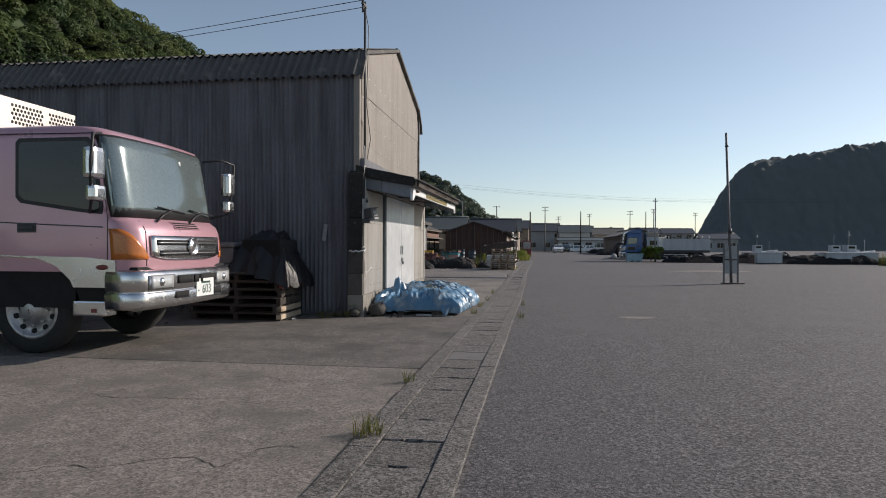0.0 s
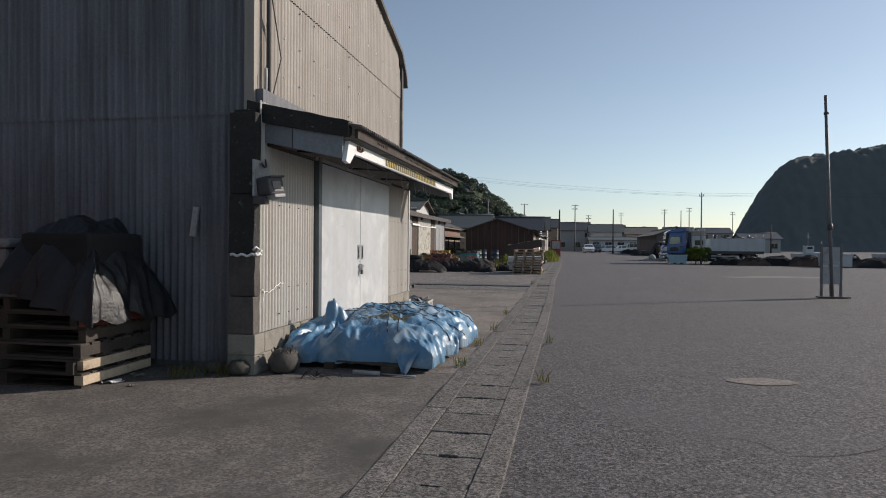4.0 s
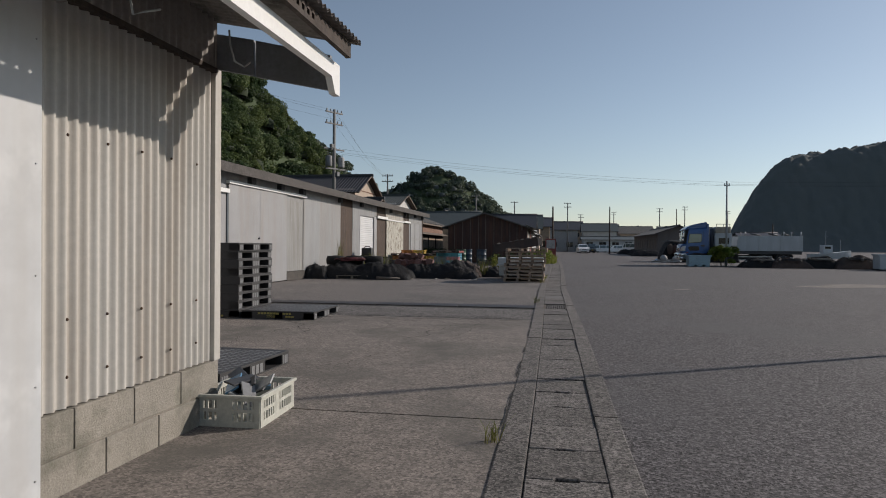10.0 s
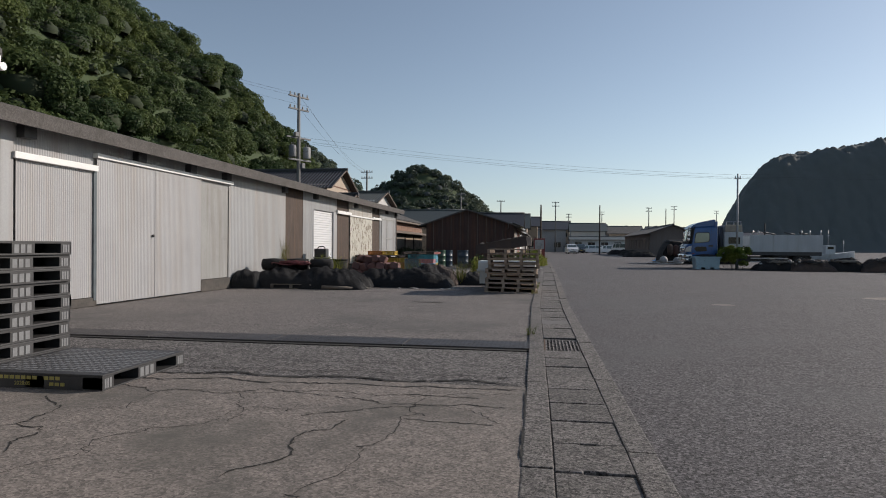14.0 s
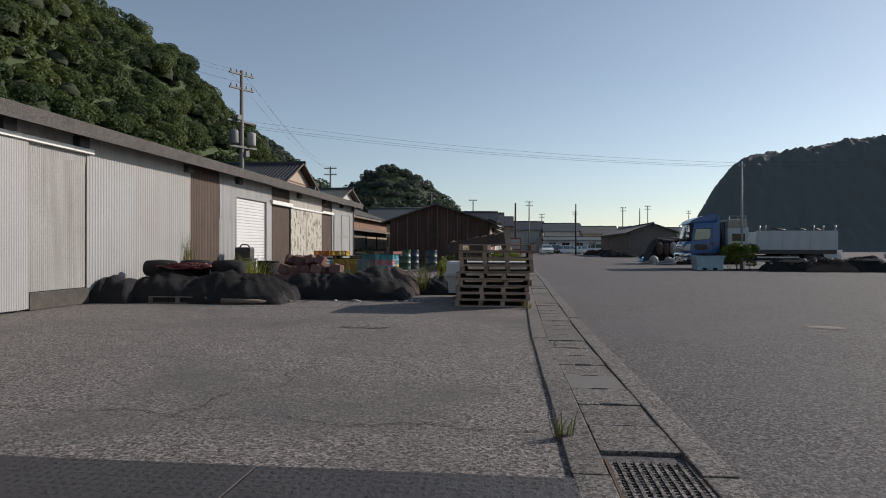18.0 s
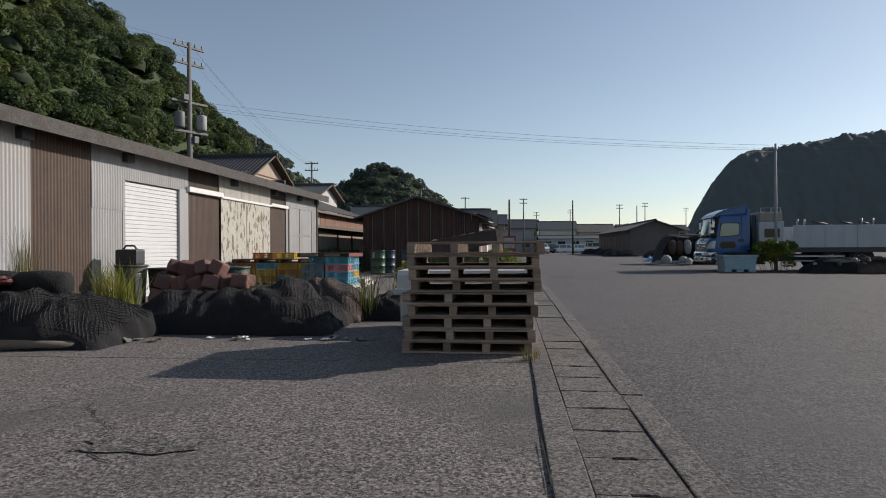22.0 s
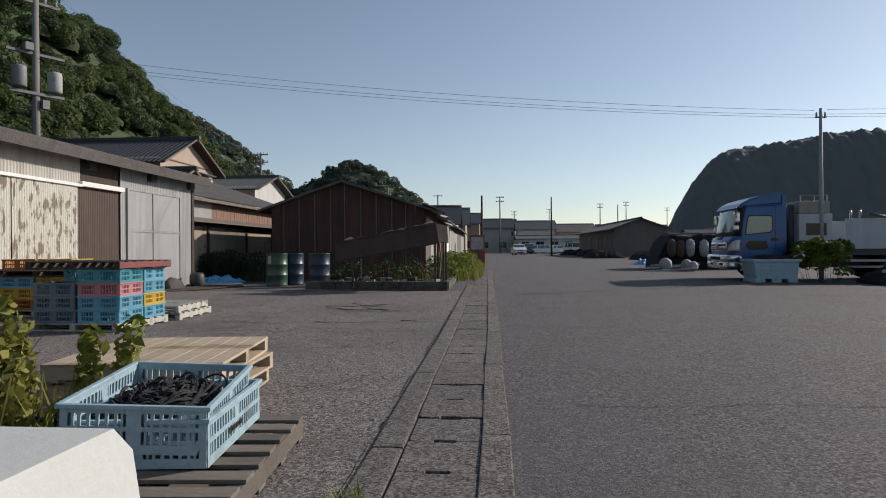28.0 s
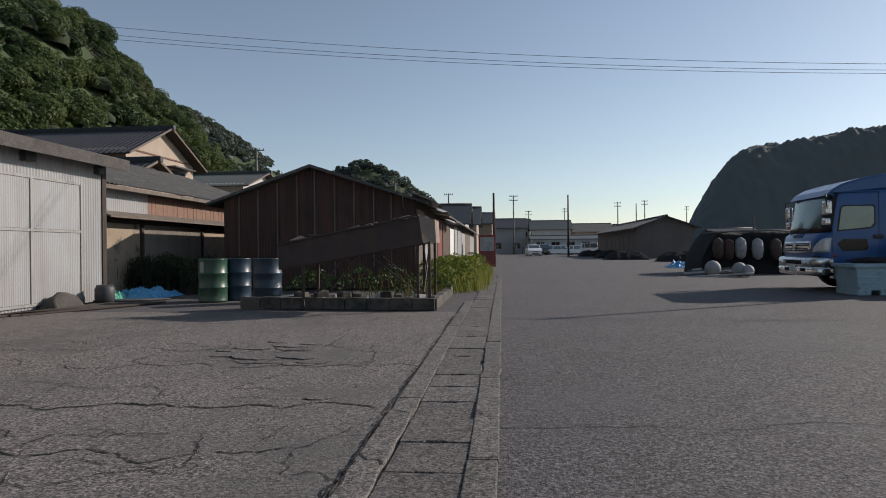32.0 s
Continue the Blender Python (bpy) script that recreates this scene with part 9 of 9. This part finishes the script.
lv = leaf_mesh("leaves", cs, [0.27] * len(cs), 190, 0.045, M_LEAFYELLOW, "", 21, 0.9)
for key in ("label", "category", "kind"):
    if key in lv:
        del lv[key]
lv.parent = bush
# tall weeds beside the baskets
wd = thing("weed", "tall leafy weed standing between pallets", "weed")
st_b, cs = B(), []
for i in range(9):
    x, y = -2.35 + g.uniform(-0.4, 0.45), 37.5 + g.uniform(-0.35, 0.3)
    h = g.uniform(0.35, 0.72)
    tx, ty = x + g.uniform(-0.1, 0.1), y + g.uniform(-0.1, 0.1)
    st_b.cyl((x, y, 0), (tx, ty, h), 0.006, 0.003, 5)
    for k in range(12):
        f = (k + 1) / 12
        cs.append((x + (tx - x) * f, y + (ty - y) * f, h * f))
part("stems", st_b, M_GRASSBRIGHT, wd)
lv = leaf_mesh("leaves", cs, [0.07] * len(cs), 16, 0.035, M_GRASSBRIGHT, "", 23, 1.0)
for key in ("label", "category", "kind"):
    if key in lv:
        del lv[key]
lv.parent = wd
blades("tall_grass", [(-2.2, 37.3, 0.35, 1)], 260, 0.4, M_GRASSBRIGHT, "grass among the pallets and baskets", 8, 0.4, 0.006)
blades("climber", [(-8.1, 36.35 + 0.05 * i, 0.08, 1) for i in range(8)], 14, 1.35, M_GRASS, "thin wiry weed against the white sheet", 31, 0.1, 0.004)


# ---- poles and wires ----
def pole(x, y, h, label, arms=2, transformer=False, r=0.15, m=None, turn=0):
    t = thing("utility_pole", label, "utility pole", pose(x, y, 0, 0, 0, turn))
    part("shaft", B().cyl((0, 0, 0), (0, 0, h), r, r * 0.6, 12), m or M_POLE, t)
    for k in range(arms):
        z = h - 0.25 - 0.75 * k
        part("cross_arm", B().box(-0.75, 0.75, -0.05, 0.05, z, z + 0.09, 0.006), M_POST, t)
        for xi in (-0.65, -0.3, 0.3, 0.65):
            part("insulator", B().lathe([(0.03, 0), (0.05, 0.05), (0.035, 0.1), (0.05, 0.14), (0.02, 0.18)], 8, (xi, 0, z + 0.09)), M_WHITEDULL, t)
    if transformer:
        for s in (-1, 1):
            tr = part("transformer", B().lathe([(0.2, 0), (0.22, 0.04), (0.22, 0.62), (0.2, 0.68), (0.08, 0.72)], 16, (s * 0.55, -0.1, 6.3)), M_GREYPLASTIC if s < 0 else M_WHITEDULL, t)
            for q in (-0.08, 0.08):
                part("bushing", B().cyl((s * 0.55 + q, -0.1, 6.98), (s * 0.55 + q, -0.1, 7.15), 0.03, n=8), M_DARKMETAL, tr)
        part("hanger", B().box(-0.85, 0.85, -0.14, -0.06, 6.12, 6.22, 0.006), M_POST, t)
        part("cross_arm", B().box(-0.9, 0.9, -0.05, 0.05, 7.45, 7.54, 0.006), M_POST, t)
        part("switch_box", B().box(0.12, 0.34, -0.2, 0.0, 5.7, 6.0, 0.01), M_GREYPLASTIC, t)
        part("switch_box", B().box(-0.4, -0.15, -0.2, 0.0, 7.55, 7.8, 0.01), M_GREYPLASTIC, t)
        for k in range(9):
            part("rung", B().cyl((-0.2, 0, 2.2 + 0.45 * k), (0.2, 0, 2.2 + 0.45 * k), 0.012, n=5), M_POST, t)
    return t


pole(-14.8, 54.4, 10.15, "tall concrete utility pole with two transformers", 2, True, turn=62)
sp = pole(9.75, 53.55, 5.0, "slim grey steel pole behind the blue lorry", 0, False, 0.07, M_WHITEDULL)
part("cross_arm", B().box(-0.16, 0.16, -0.02, 0.02, 4.72, 4.76, 0.004), M_POST, sp)
for q in (-0.12, 0.12):
    part("insulator", B().lathe([(0.02, 0), (0.035, 0.04), (0.025, 0.08), (0.03, 0.11), (0.01, 0.13)], 8, (q, 0, 4.76)), M_WHITEDULL, sp)
pole(8.2, 114, 7.3, "bare dark wooden pole in the far yard", 0, False, 0.13, M_DARKBOARD)
for x, y, h, a in ((-0.4, 102, 6.6, 0), (2.6, 150, 10.4, 2), (7.0, 190, 10, 2), (-22, 95, 10.5, 2), (26, 180, 11, 2), (34, 190, 12, 2), (31, 185, 11, 0), (-13, 118, 9.5, 1), (55, 230, 13, 2), (18, 215, 12, 2), (43, 150, 6, 0), (-8, 140, 10, 1), (48, 49, 5.9, 1), (-44, 22, 17, 1)):
    pole(x, y, h, "distant utility pole above the village", a, False, 0.16, M_POLE if a else M_DARKBOARD)


def wire(p, q, sag, label="overhead wire sagging between poles"):
    p, q = Vector(p), Vector(q)
    pts = [p.lerp(q, i / 28) - Vector((0, 0, 4 * sag * (i / 28) * (1 - i / 28))) for i in range(29)]
    return tagged(part("overhead_wire", B().tube(pts, 0.0055, 4), M_WIRE), label, "wire", group="overhead wires")


for k, dz in enumerate((0.0, -0.22, -0.34)):
    wire((-14.7, 54.3, 7.55 + dz), (9.6, 53.6, 4.95 + dz * 0.6), 0.35)
    wire((9.9, 53.5, 4.95 + dz * 0.6), (48, 49, 5.6 + dz), 0.5)
for k, dz in enumerate((0.0, 0.0, -0.75)):
    wire((-15.4 + 0.6 * k, 54.4, 10.1 + dz), (-44.6 + 0.5 * k, 22, 16.6 + dz), 0.8)
    wire((-15.4 + 0.6 * k, 54.4, 10.1 + dz), (-22.5 + 0.5 * k, 95, 10.4 + dz), 0.7)


# ---- vehicles ----
def car(label, m, at, ln, wd, h, hood, glass_m=None, rear=0.25, plate=None):
    """A small car facing -y: nose, cabin with glass all round, lamps, wheels."""
    t = thing("car", label, "car", at)
    L, W = ln / 2, wd / 2
    belt = h * 0.56
    side = [(-L, 0.28), (-L - 0.02, 0.45), (-L + 0.02, belt * 0.86), (-L + hood * 0.5, belt * 0.97), (-L + hood, belt + 0.03), (-L + hood * 1.75, h - 0.06), (-L + hood * 2.2, h), (L - rear - 0.25, h - 0.01), (L - rear * 0.6, h - 0.12), (L - 0.05, belt + 0.05), (L, belt * 0.8), (L, 0.3), (L - 0.1, 0.22), (-L + 0.1, 0.2)]
    b = B().prism(side, "x", -W, W).fix()
    for v in b.bm.verts:
        if v.co.z > belt:
            v.co.x *= 1 - 0.2 * (v.co.z - belt) / (h - belt)
        if abs(v.co.y) > L * 0.8:
            v.co.x *= 0.94
    bmesh.ops.bevel(b.bm, geom=[e for e in b.bm.edges if abs(e.verts[0].co.x - e.verts[1].co.x) < 0.12], offset=0.05, segments=3, affect="EDGES")
    for f in b.bm.faces:
        f.smooth = True
    body = part("body", b, m, t)
    body.modifiers.new("edges", "EDGE_SPLIT").split_angle = radians(40)
    z0, z1 = belt + 0.05, h - 0.09
    w0, w1 = W * 0.86, W * 0.76
    y0, y1 = -L + hood * 1.06, -L + hood * 1.68
    part("windscreen", B().quad((-w0, y0 - 0.015, z0), (w0, y0 - 0.015, z0), (w1, y1 - 0.015, z1), (-w1, y1 - 0.015, z1)), M_WINDSCREEN, t)
    part("rear_window", B().quad((-w0, L - 0.08, z0 + 0.04), (w0, L - 0.08, z0 + 0.04), (w1, L - rear * 0.6 + 0.01, z1 - 0.02), (-w1, L - rear * 0.6 + 0.01, z1 - 0.02)), M_WINDSCREEN, t)
    for s in (-1, 1):
        for ya, yb, yc, yd in ((-L + hood * 1.35, 0.0, -L + hood * 1.95, -0.02), (0.06, L * 0.52, 0.05, L * 0.5), (L * 0.57, L - rear - 0.1, L * 0.55, L - rear - 0.25)):
            xs0, xs1 = s * (W * (1 - 0.02) + 0.004), s * (W * 0.84 + 0.01)
            part("side_window", B().quad((xs0, ya, z0), (xs0, yb, z0), (xs1, yd, z1), (xs1, yc, z1)), M_WINDSCREEN, t)
        part("headlamp", B().box(s * W * 0.72 - 0.2, s * W * 0.72 + 0.18, -L - 0.012, -L + 0.12, belt * 0.68, belt * 0.84, 0.03), M_LAMPGLASS, t)
        part("door_mirror", B().box(s * (W + 0.1) - 0.09, s * (W + 0.1) + 0.07, -L + hood * 1.3, -L + hood * 1.3 + 0.1, belt + 0.03, belt + 0.17, 0.03), m, t)
        for y in (-L + 0.72, L - 0.7):
            w = part("wheel", B().lathe([(0.19, 0.0), (0.29, 0.0), (0.31, 0.03), (0.31, 0.16), (0.28, 0.19), (0.1, 0.19)], 28, (0, 0, 0), "x"), M_TYRE, t)
            w.matrix_basis = Matrix.Translation((s * (W - 0.18), y, 0.31)) @ (Matrix.Rotation(math.pi, 4, "Z") if s > 0 else Matrix.Identity(4))
            part("rim", B().lathe([(0.2, 0.01), (0.18, 0.03), (0.06, 0.0), (0.01, 0.0)], 18, (0, 0, 0), "x"), M_RIM, w)
    part("grille", B().box(-W * 0.42, W * 0.42, -L - 0.02, -L + 0.03, belt * 0.7, belt * 0.82, 0.008), M_DARKMETAL, t)
    part("lower_intake", B().box(-W * 0.5, W * 0.5, -L - 0.018, -L + 0.03, 0.3, 0.4, 0.01), M_DARK, t)
    part("number_plate", B().box(-0.165, 0.165, -L - 0.03, -L - 0.015, 0.45, 0.6, 0.003), plate or M_PLATE, t)
    return t


car("white minivan with a raked nose, on the harbour road", M_CARWHITE, pose(4.6, 124, -0.01, 0, 0, 4), 4.7, 1.78, 1.54, 0.95)
car("dark blue microvan with a yellow plate, on the road", M_CARDARK, pose(6.6, 133, -0.01, 0, 0, 3), 3.4, 1.48, 1.65, 0.5, plate=M_CRATEYELLOW)
for x, y, m, rz, lab, s in ((9.7, 139, M_CARWHITE, 86, "white estate car parked across the lane", (4.6, 1.7, 1.48, 0.95)), (13.2, 142, M_CARWHITE, 80, "white car parked beside others", (4.3, 1.7, 1.45, 0.95)), (14.2, 137, M_CARWHITE, 60, "small white van parked in the yard", (3.4, 1.48, 1.8, 0.35)), (6.0, 142, M_CARDARK, 92, "dark car parked by the houses", (4.4, 1.7, 1.45, 0.95)), (11.5, 146, M_CARSILVER, 90, "silver car parked at the lane end", (4.4, 1.7, 1.45, 0.95))):
    car(lab, m, pose(x, y, -0.01, 0, 0, rz), *s)


# ---- village ----
def far_house(x0, x1, y0, y1, ez, rz, wall_m, roof_m, label, axis="x"):
    t = gable_house("house", x0, x1, y0, y1, ez, rz, wall_m, roof_m, label, 0.5, axis)
    t["category"] = "house"
    n = max(2, int((x1 - x0) / 2.6))
    for st in range(max(1, int(ez // 2.6))):
        for i in range(n):
            x = x0 + (x1 - x0) * (i + 0.5) / n
            w = part("window", B().box(x - 0.7, x + 0.7, y0 - 0.04, y0 + 0.02, 1.0 + st * 2.7, 2.1 + st * 2.7, 0.01), M_GLASSDARK, t)
            part("window_frame", B().box(x - 0.75, x + 0.75, y0 - 0.05, y0 - 0.03, 0.95 + st * 2.7, 1.0 + st * 2.7).box(x - 0.02, x + 0.02, y0 - 0.05, y0 - 0.03, 1.0 + st * 2.7, 2.1 + st * 2.7), M_STEEL, w)
    return t


walls = (M_PALEWALL, M_BEIGE, M_GREYDOOR, M_TANWALL, M_WHITEDULL)
roofs = (M_TILE, M_GREENROOF, M_ROOF, M_TILE)
g = random.Random(99)
spots = [(-9.5, -3.0, 97, 104, 3.5, 5.3), (-8.5, -2.4, 109, 116, 3.9, 5.8), (-10, -2.8, 121, 129, 4.6, 6.4), (-6.5, -1.0, 133, 141, 4.9, 6.5), (-2, 5, 158, 166, 5.0, 6.7), (6.5, 14, 164, 172, 4.8, 6.5), (15.5, 23, 170, 178, 4.4, 6.0), (24, 31, 178, 186, 4.6, 6.2), (-1, 7, 184, 193, 6.0, 7.8), (9, 17, 190, 198, 5.6, 7.2), (19, 27, 197, 206, 5.2, 6.9), (30, 38, 203, 212, 5.4, 7.0), (40, 49, 206, 215, 5.4, 6.9),
         (-16, -9.5, 88, 95, 3.6, 5.2), (-19, -12, 102, 110, 4.4, 6.0), (-22, -14, 116, 124, 4.8, 6.4), (-32, -24, 98, 107, 5.2, 6.8), (-28, -19, 134, 143, 5.2, 6.8), (-16, -8, 146, 154, 5.2, 6.9), (40, 48, 160, 168, 3.2, 4.4), (-28, -20.5, 88, 95, 4.0, 5.4)]
for i, (x0, x1, y0, y1, ez, rz) in enumerate(spots):
    far_house(x0, x1, y0, y1, ez, rz, walls[i % 5], roofs[i % 4], ("two-storey village house with a dark tiled roof", "village house with pale walls and tiled roof", "weathered village house under a grey roof")[i % 3], "y" if i in (7, 10, 14) else "x")
shed_far = gable_house("shed", 13.1, 18.4, 100, 124, 2.9, 3.85, M_SHEDGREY, M_ROOF, "long dark weathered shed across the road", 0.5, "y")
for i in range(9):
    part("window", B().box(13.06, 13.1, 101.2 + i * 2.5, 102.6 + i * 2.5, 0.9, 2.2, 0.01), M_OLDBOARD, shed_far)
far_house(6, 30, 152, 160, 2.6, 3.2, M_TRAILER, M_GREENROOF, "long low pale shed at the lane end", "x")
red = thing("vending_machine", "faded red drinks machine beside the lane", "vending machine", pose(-0.55, 76, 0))
part("body", B().box(-0.5, 0.5, -0.4, 0.4, 0, 1.85, 0.02), M_REDPAINT, red)
part("panel", B().box(-0.4, 0.4, -0.41, -0.4, 0.9, 1.7, 0.005), M_WHITEDULL, red)

# ---- far side of the yard ----
def net_block(u, v, x, y):
    """A long square-shouldered heap: up the front, over the top, down the back."""
    f = v * 4.6
    end = min(1.0, min(u, 1 - u) * 9) ** 0.5
    k = 0.16 * noise.noise((x * 1.3, f * 1.6, 2)) + 0.06 * noise.noise((x * 5, f * 6, 2))
    if f < 1.5:
        return (x, 63.35 - k + 0.1 * f, max(0.0, (f + 0.1 * k) * end))
    if f < 3.1:
        return (x, 63.5 + (f - 1.5) * 1.4, (1.5 + 0.14 * math.sin((f - 1.5) / 1.6 * math.pi) + 0.7 * k) * end)
    return (x, 65.74 + k, max(0.0, (4.6 - f) * end))


big = thing("fishing_net", "long square heap of dark nets hung with floats", "fishing net")
part("net_body", cloth(7.75, 13.2, 0, 1, 90, 60, net_block), M_NET, big)
part("top_pipe", B().tube([(7.8, 63.42, 1.52), (9.2, 63.4, 1.6), (10.4, 63.42, 1.6), (11.6, 63.42, 1.52)], 0.03, 8), M_POST, big)
for i, (x, z, m) in enumerate(((8.25, 0.95, M_NETBROWN), (8.62, 0.9, M_RUSTWALL), (9.05, 0.95, M_WHITEDULL), (9.65, 0.92, M_WHITEDULL), (10.3, 0.9, M_NETBROWN), (11.0, 0.9, M_NETBROWN))):
    tagged(part("net_float", B().lathe([(0.04, -0.4), (0.17, -0.3), (0.21, 0), (0.17, 0.3), (0.04, 0.4)], 16, (x, 63.12, z), "z"), m), "long net float hanging on the heap", "float", group="large floats")
for x, y, r in ((7.55, 61.6, 0.27), (8.3, 61.2, 0.24), (8.5, 61.0, 0.2)):
    tagged(part("buoy", B().lathe([(0.03, -r), (r * 0.5, -r * 0.87), (r * 0.87, -r * 0.5), (r, 0), (r * 0.87, r * 0.5), (r * 0.5, r * 0.87), (0.03, r)], 18, (x, y, r)), M_WHITEDULL), "dirty white round buoy on the ground", "buoy", group="buoys")
for k, (x0, x1, y) in enumerate(((9.0, 12.5, 92), (10.0, 13.0, 104), (9.6, 13.0, 115), (11.5, 15, 84))):
    net_heap(x0, x1, y, y + 2.5, 0.75, 70.0 + k, M_NET, "low dark heap of nets along the yard", ends=0.3)
for i in range(5):
    tagged(part("plank", B().box(-1.2, 1.2, -0.09, 0.09, 0, 0.05, 0.004), (M_TRAILER, M_GREYWOOD)[i % 2], at=pose(7.4 + i * 0.3, 61 + i * 0.7, 0.02 + 0.05 * i, 0, 4, 160 + i * 9)), "long pale plank lying by the nets", "plank", group="planks")
g2 = random.Random(47)
for i, (x, y, l, h) in enumerate(((11.0, 51.7, 1.5, 0.62), (12.5, 51.4, 1.6, 0.66), (14.0, 51.5, 1.7, 0.72), (15.7, 51.1, 1.8, 0.78), (17.6, 50.8, 2.2, 0.85), (19.6, 50.4, 2.2, 0.7))):
    net_heap(x - l / 2 - 0.25, x + l / 2 + 0.25, y - 0.5, y + 0.7, h, 40.0 + i, (M_NET, M_NETBROWN)[i % 2], "tangle of nets and rope beside the flatbed", ends=0.4)
    coil(x, y - 0.2, h * 0.62, l * 0.42, 0.4, 18, (M_PALEROPE, M_ROPE)[i % 2], 60 + i, 0.014, "pale rope loops strewn over a net heap", "rope by the flatbed")
    for k in range(14):
        r_ = g2.uniform(0.04, 0.11)
        tagged(part("net_float", B().lathe([(0.02, -r_), (r_ * 0.8, -r_ * 0.6), (r_, 0), (r_ * 0.8, r_ * 0.6), (0.02, r_)], 10, (x + g2.uniform(-0.8, 0.8), y + g2.uniform(-0.4, 0.1), h * g2.uniform(0.5, 0.8)), g2.choice("xyz")), g2.choice((M_WHITEDULL, M_GREYWOOD, M_GREYPLASTIC))), "small grubby float among nets", "float", group="small floats")
for i, (x, y) in enumerate(((16.6, 49.2), (21.2, 49.5), (23.2, 50.2))):
    tk = thing("frp_tank", "white rectangular fish tank on the quay", "tank", pose(x, y, 0, 0, 0, -8), group="fish tanks")
    part("body", B().box(-0.8, 0.8, -0.5, 0.5, 0.05, 0.78, 0.03), M_TRAILER, tk)
    part("rim", B().box(-0.85, 0.85, -0.55, 0.55, 0.74, 0.82, 0.015), M_TRAILER, tk)
    part("skid", B().box(-0.7, 0.7, -0.45, -0.3, 0, 0.06).box(-0.7, 0.7, 0.3, 0.45, 0, 0.06), M_DARKMETAL, tk)
qw = tagged(part("quay_wall", B().box(17, 60, 51.5, 52.3, 0, 0.42, 0.03), M_BLOCKDARK), "low dark concrete quay wall", "wall", kind="structure")


def boat(x, y, ln, rz, label):
    t = thing("fishing_boat", label, "boat", pose(x, y, 0, 0, 0, rz) @ Matrix.Scale(0.55, 4))
    b = B()
    rows = []
    for i in range(9):
        f = i / 8
        hw = ln * 0.14 * math.sin(math.pi * min(1, 0.25 + f * 0.75)) ** 0.6 * (1 if f < 0.95 else 0.1)
        sh = 0.9 + 0.7 * f ** 2
        px = -ln / 2 + ln * f
        rows.append([b.bm.verts.new(p) for p in ((px, -hw, sh), (px, -hw * 0.7, 0.0), (px, hw * 0.7, 0.0), (px, hw, sh))])
    for r0, r1 in zip(rows, rows[1:]):
        for k in range(3):
            b.bm.faces.new((r0[k], r1[k], r1[k + 1], r0[k + 1]))
        b.bm.faces.new((r0[3], r1[3], r1[0], r0[0]))
    b.bm.faces.new(rows[0])
    b.bm.faces.new(rows[-1][::-1])
    part("hull", b, M_TRAILER, t)
    part("cabin", B().box(-ln * 0.2, ln * 0.02, -0.7, 0.7, 0.9, 2.6, 0.08), M_TRAILER, t)
    part("cabin_window", B().box(-ln * 0.16, -ln * 0.02, -0.71, 0.71, 1.9, 2.35, 0.01), M_GLASSDARK, t)
    part("mast", B().cyl((-ln * 0.1, 0, 2.6), (-ln * 0.1, 0, 5.4), 0.05, 0.03, 8).cyl((-ln * 0.1, -0.6, 4.4), (-ln * 0.1, 0.6, 4.4), 0.03, n=6), M_STEEL, t)
    part("pole", B().cyl((ln * 0.25, 0, 1.2), (ln * 0.25, 0, 3.6), 0.04, 0.03, 8), M_STEEL, t)
    return t


for i, (x, y, ln, rz) in enumerate(((34, 75, 9, 12), (44, 80, 10, 8), (52, 74, 9, 15), (40, 92, 10, 5), (60, 84, 11, 170), (70, 90, 10, 10), (29, 88, 8, 6))):
    boat(x, y, ln, rz, ("white fishing boat moored by the quay", "small white harbour boat with a mast")[i % 2])
blades("tall_grass", [(23 + i * 0.6, 46.5 + 0.4 * math.sin(i), 0.6, 1) for i in range(10)], 200, 0.8, M_GRASS, "rough grass at the edge of the quay", 14, 0.35, 0.012)
net_heap(17.5, 24, 48.6, 50.4, 0.6, 61.0, M_NET, "long low heap of dark nets on the quay", ends=0.2)
# ridge beyond the village; its faintness is haze put into the colour
b = B()
prev = None
for i in range(61):
    x = -300 + i * 20
    z = 8 + 22 * (0.5 + 0.5 * noise.noise((i * 0.17, 3, 1))) * sstep(-120, 60, x) + 4 * noise.noise((i * 0.6, 2, 2))
    c = (b.bm.verts.new((x, 900, -1)), b.bm.verts.new((x, 920, max(1, z))), b.bm.verts.new((x, 1000, -1)))
    if prev:
        b.bm.faces.new((prev[0], c[0], c[1], prev[1])).smooth = True
        b.bm.faces.new((prev[1], c[1], c[2], prev[2])).smooth = True
    prev = c
tagged(part("far_ridge", b, M_FARRIDGE, fix=False), "wooded ridge on the horizon, haze blue put into its colour", "hill", kind="structure")
